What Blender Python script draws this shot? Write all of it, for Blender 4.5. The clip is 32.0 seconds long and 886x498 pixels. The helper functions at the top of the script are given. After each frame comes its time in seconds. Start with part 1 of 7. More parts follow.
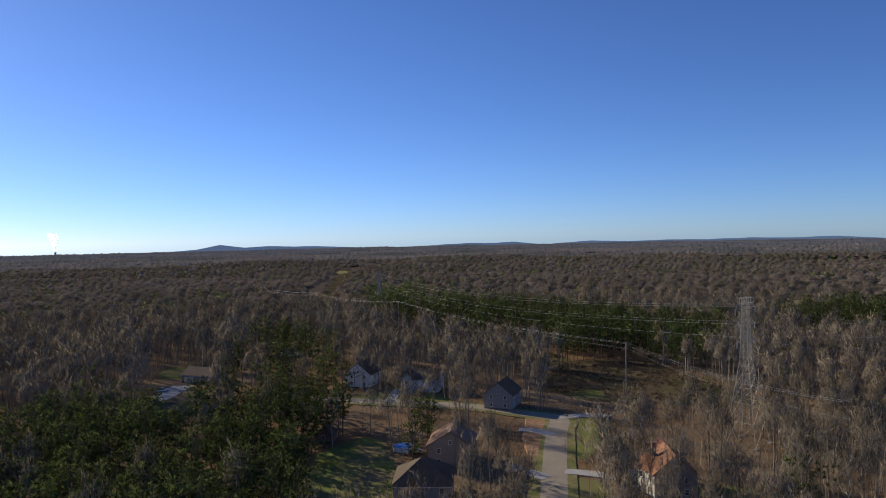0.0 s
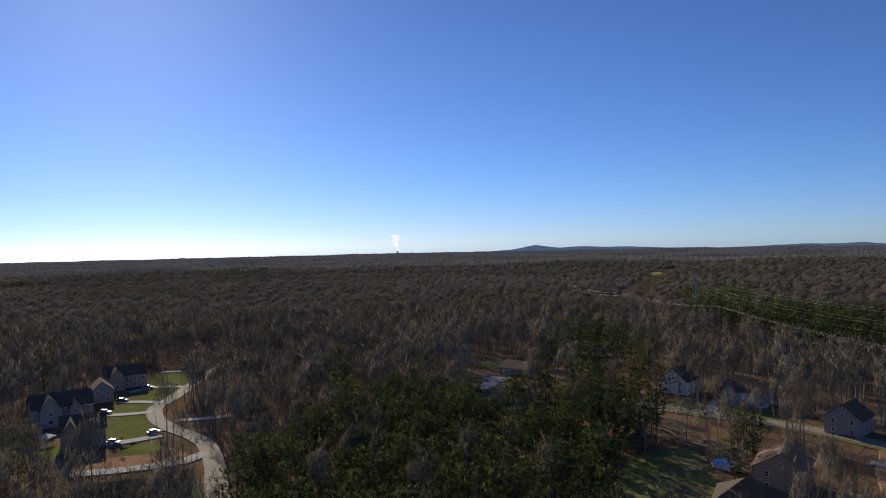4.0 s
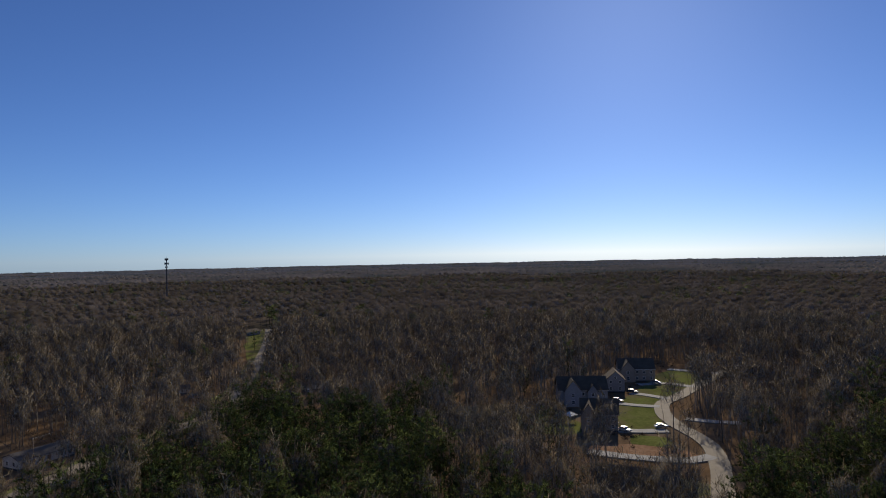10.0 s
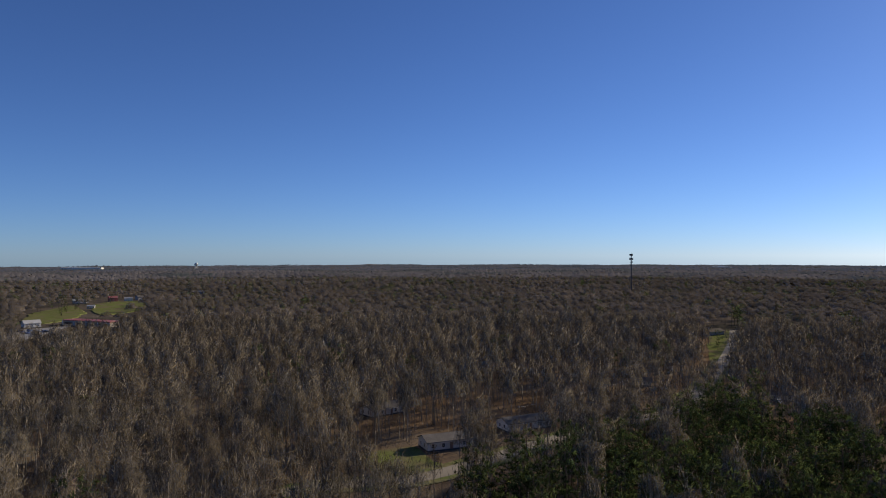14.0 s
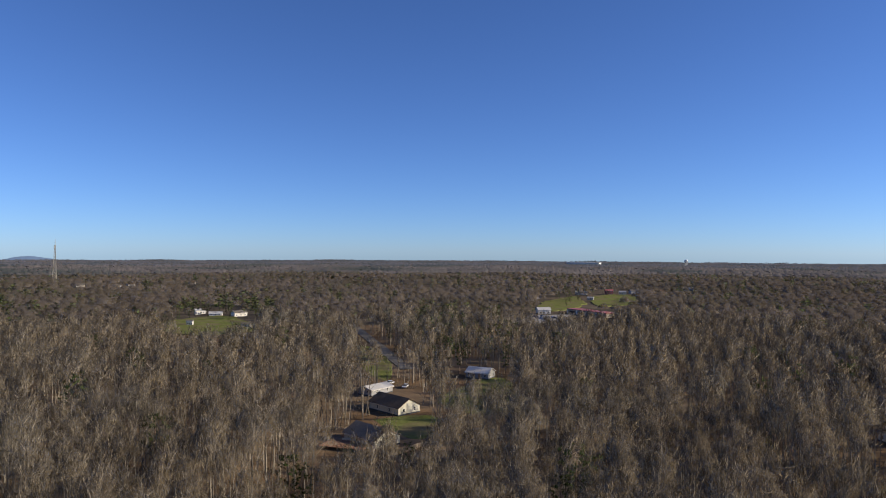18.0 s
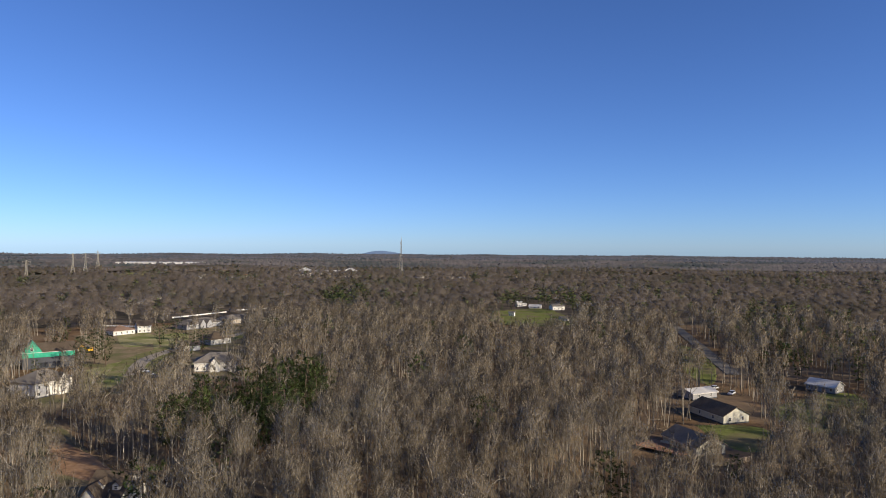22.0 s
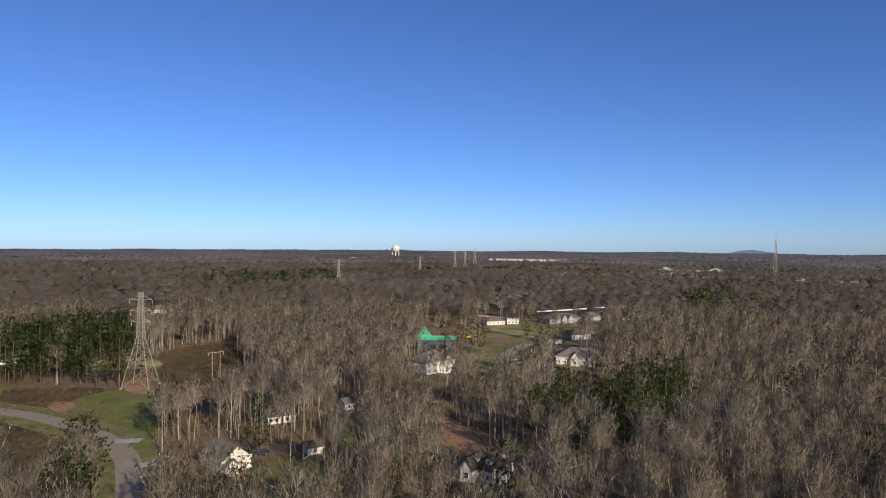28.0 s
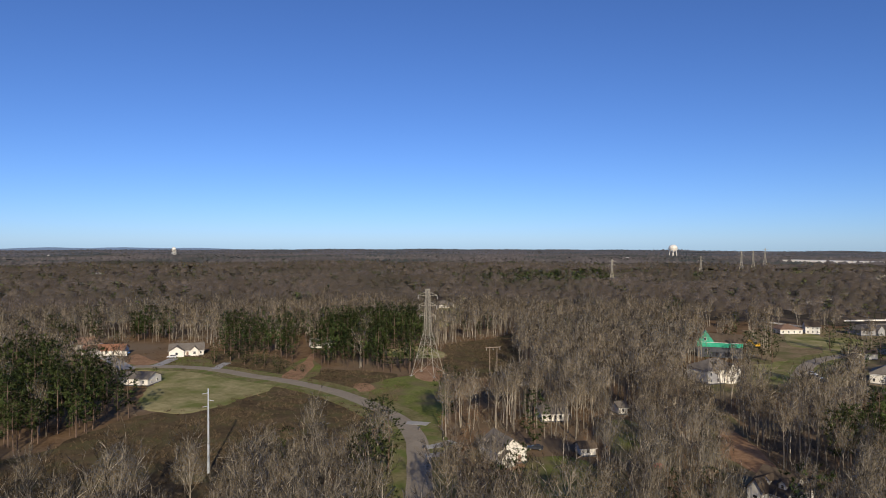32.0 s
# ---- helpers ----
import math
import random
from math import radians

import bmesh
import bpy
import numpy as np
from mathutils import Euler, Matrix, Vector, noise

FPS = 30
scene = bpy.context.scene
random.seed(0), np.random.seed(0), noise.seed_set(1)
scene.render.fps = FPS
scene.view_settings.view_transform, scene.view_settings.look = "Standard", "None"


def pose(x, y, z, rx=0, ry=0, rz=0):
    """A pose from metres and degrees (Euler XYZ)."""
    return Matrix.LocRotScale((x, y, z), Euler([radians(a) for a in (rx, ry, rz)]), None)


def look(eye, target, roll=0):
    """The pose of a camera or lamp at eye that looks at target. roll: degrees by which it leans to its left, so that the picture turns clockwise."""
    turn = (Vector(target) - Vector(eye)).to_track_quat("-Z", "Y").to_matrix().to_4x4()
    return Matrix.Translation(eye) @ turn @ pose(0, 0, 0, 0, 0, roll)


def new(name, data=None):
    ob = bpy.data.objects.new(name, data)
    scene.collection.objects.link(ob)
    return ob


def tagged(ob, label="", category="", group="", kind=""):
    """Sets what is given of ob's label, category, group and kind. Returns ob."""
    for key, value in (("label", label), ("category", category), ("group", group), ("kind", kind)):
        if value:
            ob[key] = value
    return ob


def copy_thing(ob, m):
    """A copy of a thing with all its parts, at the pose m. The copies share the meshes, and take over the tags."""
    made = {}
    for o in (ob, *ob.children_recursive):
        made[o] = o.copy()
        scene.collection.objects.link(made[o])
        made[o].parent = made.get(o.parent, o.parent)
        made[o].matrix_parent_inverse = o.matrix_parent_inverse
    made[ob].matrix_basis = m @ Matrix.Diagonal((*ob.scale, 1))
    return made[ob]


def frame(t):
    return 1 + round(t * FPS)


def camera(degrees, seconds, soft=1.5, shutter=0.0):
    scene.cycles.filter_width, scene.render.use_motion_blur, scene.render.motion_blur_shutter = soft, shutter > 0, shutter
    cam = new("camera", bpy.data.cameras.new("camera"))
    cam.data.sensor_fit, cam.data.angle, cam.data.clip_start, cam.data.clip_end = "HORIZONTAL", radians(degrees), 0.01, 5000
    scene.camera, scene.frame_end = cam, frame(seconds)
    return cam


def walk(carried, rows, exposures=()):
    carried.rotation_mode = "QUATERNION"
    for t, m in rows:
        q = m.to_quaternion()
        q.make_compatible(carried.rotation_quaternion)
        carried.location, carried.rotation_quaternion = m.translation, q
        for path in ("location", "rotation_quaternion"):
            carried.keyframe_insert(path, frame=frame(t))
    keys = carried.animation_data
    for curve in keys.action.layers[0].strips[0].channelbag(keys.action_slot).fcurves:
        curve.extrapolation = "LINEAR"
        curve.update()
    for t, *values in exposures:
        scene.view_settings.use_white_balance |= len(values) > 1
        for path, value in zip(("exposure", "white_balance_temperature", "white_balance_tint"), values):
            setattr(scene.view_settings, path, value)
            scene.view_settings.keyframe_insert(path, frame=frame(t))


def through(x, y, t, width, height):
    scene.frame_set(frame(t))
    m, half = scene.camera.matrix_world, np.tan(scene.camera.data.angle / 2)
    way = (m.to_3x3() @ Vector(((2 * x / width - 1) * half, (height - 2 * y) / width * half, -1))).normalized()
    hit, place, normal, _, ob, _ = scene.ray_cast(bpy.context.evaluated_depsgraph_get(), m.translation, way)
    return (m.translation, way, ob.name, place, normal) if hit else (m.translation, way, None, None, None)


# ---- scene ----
# The camera hangs in one place, 60 m over the ground, and turns to its left.
cam = camera(66.0, 32.0, soft=1.0)
PATH = [
    (0.0, 89.001, 1.207, 0.000),
    (0.5, 89.074, 1.243, 3.089),
    (1.0, 89.179, 1.313, 6.784),
    (1.5, 89.259, 1.350, 10.127),
    (2.0, 89.353, 1.361, 13.839),
    (2.5, 89.411, 1.342, 17.148),
    (3.0, 89.484, 1.371, 20.117),
    (3.5, 89.529, 1.290, 22.983),
    (5.5, 89.775, 1.233, 34.345),
    (6.0, 89.863, 1.206, 37.160),
    (6.5, 89.917, 1.192, 39.584),
    (7.0, 90.004, 1.158, 42.841),
    (7.5, 90.109, 1.220, 46.361),
    (8.0, 90.204, 1.236, 50.122),
    (8.5, 90.291, 1.260, 54.280),
    (9.0, 90.353, 1.200, 57.874),
    (9.5, 90.421, 1.167, 62.246),
    (10.0, 90.488, 1.159, 66.526),
    (10.5, 90.518, 1.093, 70.512),
    (11.0, 90.580, 1.058, 74.710),
    (11.5, 90.594, 0.902, 78.445),
    (12.0, 90.683, 0.655, 83.342),
    (12.5, 90.732, 0.387, 88.901),
    (13.0, 90.682, 0.211, 94.438),
    (13.5, 90.626, 0.104, 99.661),
    (14.0, 90.600, 0.100, 104.017),
    (14.5, 90.602, 0.100, 108.754),
    (16.5, 90.393, -0.173, 127.520),
    (17.0, 90.377, -0.296, 132.861),
    (17.5, 90.314, -0.330, 138.391),
    (18.0, 90.252, -0.306, 143.512),
    (18.5, 90.208, -0.291, 146.893),
    (19.0, 90.144, -0.337, 149.448),
    (19.5, 90.099, -0.264, 152.703),
    (20.0, 90.006, -0.326, 156.032),
    (20.5, 89.962, -0.300, 159.748),
    (21.0, 89.860, -0.334, 163.224),
    (21.5, 89.790, -0.343, 166.525),
    (22.0, 89.727, -0.350, 169.638),
    (22.5, 89.696, -0.356, 172.311),
    (23.0, 89.701, -0.375, 175.297),
    (23.5, 89.680, -0.319, 178.111),
    (24.0, 89.666, -0.285, 180.786),
    (24.5, 89.655, -0.363, 183.610),
    (25.0, 89.606, -0.326, 185.724),
    (25.5, 89.580, -0.356, 188.063),
    (27.5, 89.448, -0.425, 196.720),
    (28.0, 89.416, -0.396, 199.154),
    (28.5, 89.388, -0.342, 201.859),
    (29.0, 89.380, -0.221, 205.067),
    (29.5, 89.395, -0.230, 208.086),
    (30.0, 89.373, -0.232, 210.652),
    (30.5, 89.359, -0.247, 213.614),
    (31.0, 89.348, -0.182, 216.354),
    (31.5, 89.331, -0.196, 218.973),
    (32.0, 89.314, -0.102, 221.760),
]
walk(cam, [(t, pose(0.0, 0.0, 60.0, *turn)) for t, *turn in PATH], exposures=[(0.0, -0.02), (3.0, -0.2), (6.0, -0.42), (9.0, -0.52), (12.0, -0.58), (13.0, -0.56), (14.0, -0.33), (16.5, -0.02), (19.0, 0.2), (24.0, 0.14), (28.0, -0.02), (32.0, -0.16)])

# ---- light ----
SUN_AZ, SUN_EL = 51.0, 22.0  # degrees: to the left of north (+y), above the horizon
sun_way = Vector((-math.sin(radians(SUN_AZ)) * math.cos(radians(SUN_EL)),
                  math.cos(radians(SUN_AZ)) * math.cos(radians(SUN_EL)), math.sin(radians(SUN_EL))))
world = bpy.data.worlds.new("sky")
scene.world = world
world.use_nodes = True
wn, wl = world.node_tree.nodes, world.node_tree.links
sky = wn.new("ShaderNodeTexSky")
sky.sky_type, sky.sun_disc = "NISHITA", False
sky.sun_elevation, sky.sun_rotation = radians(SUN_EL), radians(-SUN_AZ)
sky.altitude, sky.air_density, sky.dust_density, sky.ozone_density = 300.0, 0.72, 0.16, 4.5
tone = wn.new("ShaderNodeMix")
tone.data_type, tone.blend_type = "RGBA", "MULTIPLY"
tone.inputs[0].default_value, tone.inputs[7].default_value = 1.0, (0.77, 0.925, 1.26, 1.0)
wl.new(sky.outputs[0], tone.inputs[6])
wl.new(tone.outputs[2], wn["Background"].inputs[0])
wn["Background"].inputs[1].default_value = 0.098
lamp = bpy.data.lights.new("sun", "SUN")
lamp.energy, lamp.angle, lamp.color = 5.0, radians(0.55), (1.0, 0.885, 0.71)
sun = new("sun", lamp)
sun.matrix_world = look(sun_way * 200.0, (0, 0, 0))

# ---- materials ----


def material(name, dark, light, size=0.3, rough=0.85, bump=0.0, patch=0.0, tint=None, island=0.0, each=0.0, metal=0.0, spec=0.3, coord="Object", cell=0.0, cells=0.35):
    """Two scales of noise between dark and light; tint comes in broad patches of that many metres; island, each: spread per piece;
    cell: spread from crown to crown of that width."""
    m = bpy.data.materials.new(name)
    m.use_nodes = True
    n, l = m.node_tree.nodes, m.node_tree.links
    p = n["Principled BSDF"]
    p.inputs["Roughness"].default_value, p.inputs["Metallic"].default_value = rough, metal
    p.inputs["Specular IOR Level"].default_value = spec
    if coord == "World":
        at = n.new("ShaderNodeNewGeometry").outputs["Position"]
    else:
        at = n.new("ShaderNodeTexCoord").outputs[coord]
    fine, broad = n.new("ShaderNodeTexNoise"), n.new("ShaderNodeTexNoise")
    for tex, s, d in ((fine, 1.0 / size, 5.0), (broad, 0.13 / size, 3.0)):
        tex.inputs["Scale"].default_value, tex.inputs["Detail"].default_value = s, d
        tex.inputs["Roughness"].default_value = 0.65
        l.new(at, tex.inputs["Vector"])
    add = n.new("ShaderNodeMath")
    add.operation = "ADD"
    l.new(fine.outputs[0], add.inputs[0])
    l.new(broad.outputs[0], add.inputs[1])
    fit = n.new("ShaderNodeMapRange")
    fit.inputs[1].default_value, fit.inputs[2].default_value = 0.72, 1.28
    l.new(add.outputs[0], fit.inputs[0])
    mix = n.new("ShaderNodeMix")
    mix.data_type = "RGBA"
    mix.inputs[6].default_value, mix.inputs[7].default_value = (*dark, 1), (*light, 1)
    l.new(fit.outputs[0], mix.inputs[0])
    colour = mix.outputs[2]
    if tint is not None:
        spots, edge, blend = n.new("ShaderNodeTexNoise"), n.new("ShaderNodeMapRange"), n.new("ShaderNodeMix")
        spots.inputs["Scale"].default_value, spots.inputs["Detail"].default_value = 1.0 / patch, 4.0
        l.new(at, spots.inputs["Vector"])
        edge.inputs[1].default_value, edge.inputs[2].default_value = 0.45, 0.65
        l.new(spots.outputs[0], edge.inputs[0])
        blend.data_type = "RGBA"
        blend.inputs[7].default_value = (*tint, 1)
        l.new(edge.outputs[0], blend.inputs[0])
        l.new(colour, blend.inputs[6])
        colour = blend.outputs[2]
    for spread, node, out in ((island, "ShaderNodeNewGeometry", "Random Per Island"), (each, "ShaderNodeObjectInfo", "Random")):
        if spread:
            src, rng, hsv = n.new(node), n.new("ShaderNodeMapRange"), n.new("ShaderNodeHueSaturation")
            rng.inputs[3].default_value, rng.inputs[4].default_value = 1.0 - spread, 1.0 + spread
            l.new(src.outputs[out], rng.inputs[0])
            l.new(rng.outputs[0], hsv.inputs["Value"])
            l.new(colour, hsv.inputs["Color"])
            colour = hsv.outputs[0]
    if cell:
        flat, cut, rng, hsv = n.new("ShaderNodeVectorMath"), n.new("ShaderNodeTexVoronoi"), n.new("ShaderNodeMapRange"), n.new("ShaderNodeHueSaturation")
        flat.operation = "MULTIPLY"
        flat.inputs[1].default_value = (1.0 / cell, 1.0 / cell, 0.0)
        cut.inputs["Scale"].default_value = 1.0
        rng.inputs[3].default_value, rng.inputs[4].default_value = 1.0 - cells, 1.0 + cells
        l.new(at, flat.inputs[0])
        l.new(flat.outputs[0], cut.inputs["Vector"])
        l.new(cut.outputs["Color"], rng.inputs[0])
        l.new(rng.outputs[0], hsv.inputs["Value"])
        l.new(colour, hsv.inputs["Color"])
        colour = hsv.outputs[0]
    l.new(colour, p.inputs["Base Color"])
    if bump:
        b = n.new("ShaderNodeBump")
        b.inputs["Strength"].default_value, b.inputs["Distance"].default_value = 0.6, bump
        l.new(fine.outputs[0], b.inputs["Height"])
        l.new(b.outputs[0], p.inputs["Normal"])
    return m


TWIG = material("bare_twigs", (0.16, 0.129, 0.091), (0.295, 0.242, 0.174), 14.0, 0.9, island=0.15, patch=55.0, tint=(0.195, 0.17, 0.13), spec=0.0, coord="World", cell=9.0, cells=0.3)
BARK = material("grey_bark", (0.17, 0.145, 0.11), (0.40, 0.345, 0.27), 1.2, 0.9, island=0.25, spec=0.0, coord="World")
PINE_BARK = material("pine_bark", (0.11, 0.075, 0.055), (0.22, 0.155, 0.115), 0.8, 0.95, island=0.2, spec=0.0, coord="World")
NEEDLE = material("pine_needles", (0.042, 0.062, 0.022), (0.105, 0.138, 0.046), 5.0, 0.75, island=0.3, patch=35.0, tint=(0.08, 0.092, 0.034), spec=0.0, coord="World", cell=7.0, cells=0.35)
LITTER = material("leaf_litter", (0.10, 0.064, 0.036), (0.265, 0.170, 0.095), 1.6, 0.95, bump=0.05, patch=45.0, tint=(0.20, 0.15, 0.10), spec=0.0, coord="World")
GRASS = material("winter_grass", (0.10, 0.115, 0.030), (0.22, 0.235, 0.075), 1.1, 0.95, bump=0.04, patch=14.0, tint=(0.19, 0.155, 0.085), spec=0.0, coord="World")
TAN_GRASS = material("dormant_grass", (0.21, 0.19, 0.08), (0.43, 0.37, 0.19), 3.2, 0.95, bump=0.05, patch=13.0, tint=(0.17, 0.185, 0.06), spec=0.0, coord="World")
SCRUB = material("dry_scrub_ground", (0.052, 0.039, 0.024), (0.165, 0.12, 0.07), 3.4, 0.95, bump=0.15, patch=9.0, tint=(0.115, 0.10, 0.048), spec=0.0, coord="World")
BRUSH = material("dry_brush", (0.075, 0.055, 0.034), (0.17, 0.125, 0.076), 4.0, 0.95, island=0.4, spec=0.0, coord="World")
CLAY = material("red_clay", (0.22, 0.125, 0.07), (0.42, 0.265, 0.16), 1.2, 0.95, bump=0.04, spec=0.0, coord="World")
ASPHALT = material("worn_asphalt", (0.25, 0.207, 0.15), (0.35, 0.297, 0.222), 0.8, 0.85, bump=0.005, patch=7.0, tint=(0.30, 0.252, 0.188), coord="World", spec=0.1)
DARKASPHALT = material("dark_asphalt", (0.14, 0.125, 0.10), (0.20, 0.18, 0.15), 0.8, 0.85, bump=0.005, patch=7.0, tint=(0.17, 0.152, 0.125), spec=0.1, coord="World")
CONCRETE = material("pale_concrete", (0.30, 0.285, 0.26), (0.44, 0.42, 0.385), 0.7, 0.85, bump=0.006, coord="World", spec=0.1)
GRAVEL = material("gravel", (0.22, 0.20, 0.18), (0.40, 0.37, 0.33), 0.5, 0.95, coord="World", spec=0.1)
WHITE = material("white_siding", (0.70, 0.655, 0.57), (0.81, 0.765, 0.675), 0.8, 0.6, each=0.05)
CREAM = material("cream_siding", (0.60, 0.56, 0.44), (0.70, 0.66, 0.53), 0.8, 0.6, each=0.05)
TAN = material("tan_siding", (0.31, 0.26, 0.20), (0.40, 0.34, 0.27), 0.8, 0.7, each=0.08)
GREYWALL = material("grey_siding", (0.27, 0.265, 0.26), (0.36, 0.355, 0.35), 0.8, 0.7, each=0.08)
BLUEWALL = material("pale_blue_siding", (0.42, 0.50, 0.58), (0.52, 0.60, 0.68), 0.8, 0.7)
BROWNWALL = material("brown_brick", (0.19, 0.12, 0.09), (0.30, 0.20, 0.15), 0.25, 0.85)
SHINGLE = material("dark_shingles", (0.095, 0.070, 0.048), (0.165, 0.125, 0.088), 0.35, 0.9, bump=0.01, each=0.15, spec=0.1)
GREYSHINGLE = material("grey_shingles", (0.14, 0.12, 0.098), (0.225, 0.198, 0.165), 0.35, 0.9, bump=0.01, each=0.12, spec=0.1)
BROWNSHINGLE = material("brown_shingles", (0.19, 0.12, 0.08), (0.32, 0.21, 0.15), 0.35, 0.9, bump=0.01, each=0.1, spec=0.1)
ORANGESHINGLE = material("orange_brown_shingles", (0.24, 0.11, 0.062), (0.38, 0.19, 0.115), 0.35, 0.9, bump=0.01, spec=0.1)
TIN = material("bright_metal_roof", (0.56, 0.52, 0.46), (0.72, 0.68, 0.61), 0.6, 0.5, metal=0.2)
PANE = material("window_glass", (0.02, 0.024, 0.03), (0.05, 0.055, 0.065), 1.0, 0.08, spec=0.8)
TRIM = material("white_trim", (0.74, 0.71, 0.65), (0.84, 0.81, 0.75), 0.5, 0.5)
STEEL = material("galvanised_steel", (0.30, 0.272, 0.215), (0.47, 0.425, 0.34), 0.6, 0.6, metal=0.1, island=0.15)
PALESTEEL = material("pale_steel_pole", (0.50, 0.53, 0.56), (0.66, 0.69, 0.72), 0.8, 0.45, metal=0.3)
WOOD = material("weathered_wood", (0.22, 0.17, 0.125), (0.38, 0.30, 0.23), 0.4, 0.9, island=0.15)
DECKWOOD = material("red_brown_deck_wood", (0.24, 0.12, 0.07), (0.40, 0.22, 0.13), 0.4, 0.85, each=0.2)
WIRE = material("aluminium_cable", (0.26, 0.26, 0.26), (0.40, 0.40, 0.40), 0.5, 0.5)
GREENWRAP = material("green_sheathing", (0.02, 0.30, 0.17), (0.06, 0.45, 0.28), 0.9, 0.6)
DARKWALL = material("charcoal_block", (0.05, 0.055, 0.06), (0.10, 0.10, 0.11), 0.7, 0.9)
RUBBER = material("black_rubber", (0.015, 0.015, 0.015), (0.03, 0.03, 0.03), 0.2, 0.9)
RED = material("red_paint", (0.38, 0.03, 0.025), (0.50, 0.06, 0.045), 0.6, 0.5)
BARNRED = material("barn_red_siding", (0.30, 0.09, 0.09), (0.42, 0.14, 0.13), 0.8, 0.7)
BLUE = material("blue_plastic", (0.05, 0.14, 0.40), (0.10, 0.24, 0.52), 0.6, 0.4)
YELLOW = material("yellow_machine_paint", (0.60, 0.32, 0.02), (0.74, 0.44, 0.04), 0.6, 0.5)
CARWHITE = material("white_car_paint", (0.70, 0.70, 0.70), (0.78, 0.78, 0.78), 0.6, 0.2, spec=0.6)
CARDARK = material("dark_car_paint", (0.03, 0.035, 0.045), (0.06, 0.065, 0.08), 0.6, 0.2, spec=0.6)
CARSILVER = material("silver_car_paint", (0.38, 0.40, 0.42), (0.48, 0.50, 0.52), 0.6, 0.25, metal=0.5, spec=0.6)
STEAM = material("steam", (0.85, 0.85, 0.85), (0.95, 0.95, 0.95), 40.0, 1.0, spec=0.0)
def let_light_through(m, colour, share):
    """Thin leaves and steam pass part of the light on."""
    t = m.node_tree
    through, both = t.nodes.new("ShaderNodeBsdfTranslucent"), t.nodes.new("ShaderNodeMixShader")
    both.inputs[0].default_value = share
    if colour:
        through.inputs[0].default_value = (*colour, 1)
    else:
        t.links.new(t.nodes["Principled BSDF"].inputs["Base Color"].links[0].from_socket, through.inputs[0])
    t.links.new(t.nodes["Principled BSDF"].outputs[0], both.inputs[1])
    t.links.new(through.outputs[0], both.inputs[2])
    t.links.new(both.outputs[0], t.nodes["Material Output"].inputs[0])


def open_work(m, least, most, size):
    """Sprays of fine twigs, too thin to build one by one, with air between them."""
    t = m.node_tree
    at, grain, fit = t.nodes.new("ShaderNodeNewGeometry"), t.nodes.new("ShaderNodeTexNoise"), t.nodes.new("ShaderNodeMapRange")
    air, both = t.nodes.new("ShaderNodeBsdfTransparent"), t.nodes.new("ShaderNodeMixShader")
    grain.inputs["Scale"].default_value, grain.inputs["Detail"].default_value = 1.0 / size, 2.0
    fit.inputs[1].default_value, fit.inputs[2].default_value = 0.38, 0.62
    fit.inputs[3].default_value, fit.inputs[4].default_value = least, most
    upright = t.nodes.new("ShaderNodeVectorMath")
    upright.operation = "MULTIPLY"
    upright.inputs[1].default_value = (1.0, 1.0, 0.3)
    t.links.new(at.outputs["Position"], upright.inputs[0])
    t.links.new(upright.outputs[0], grain.inputs["Vector"])
    t.links.new(grain.outputs[0], fit.inputs[0])
    t.links.new(fit.outputs[0], both.inputs[0])
    t.links.new(t.nodes["Material Output"].inputs[0].links[0].from_socket, both.inputs[1])
    t.links.new(air.outputs[0], both.inputs[2])
    t.links.new(both.outputs[0], t.nodes["Material Output"].inputs[0])


let_light_through(STEAM, (0.97, 0.97, 0.97), 0.6)
let_light_through(NEEDLE, None, 0.2)
open_work(NEEDLE, 0.0, 0.32, 0.22)
let_light_through(TWIG, None, 0.03)
open_work(TWIG, 0.15, 0.6, 0.4)
HAZE = material("finest_twigs", (0.16, 0.129, 0.091), (0.295, 0.242, 0.174), 14.0, 0.9, island=0.15, patch=55.0, tint=(0.195, 0.17, 0.13), spec=0.0, coord="World", cell=9.0, cells=0.3)
let_light_through(HAZE, None, 0.03)
open_work(HAZE, 0.58, 0.97, 0.4)
OAKLEAF = material("withered_oak_leaves", (0.22, 0.11, 0.05), (0.40, 0.22, 0.11), 2.0, 0.9, island=0.35, spec=0.0, coord="World")
HILL = material("far_hazed_hill", (0.06, 0.08, 0.12), (0.08, 0.11, 0.16), 300.0, 1.0, spec=0.0, coord="World")
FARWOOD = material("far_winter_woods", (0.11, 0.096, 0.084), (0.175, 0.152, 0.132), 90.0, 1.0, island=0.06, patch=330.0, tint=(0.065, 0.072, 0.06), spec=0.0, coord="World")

# haze on the hills is painted: bluish base colour and a faint blue glow
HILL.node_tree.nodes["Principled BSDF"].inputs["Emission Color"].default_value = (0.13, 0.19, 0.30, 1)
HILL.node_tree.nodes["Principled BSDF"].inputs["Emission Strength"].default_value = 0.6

# glow added to the steam in place of sunlight scattered through it
STEAM.node_tree.nodes["Principled BSDF"].inputs["Emission Color"].default_value = (0.9, 0.95, 1.0, 1)
STEAM.node_tree.nodes["Principled BSDF"].inputs["Emission Strength"].default_value = 0.85

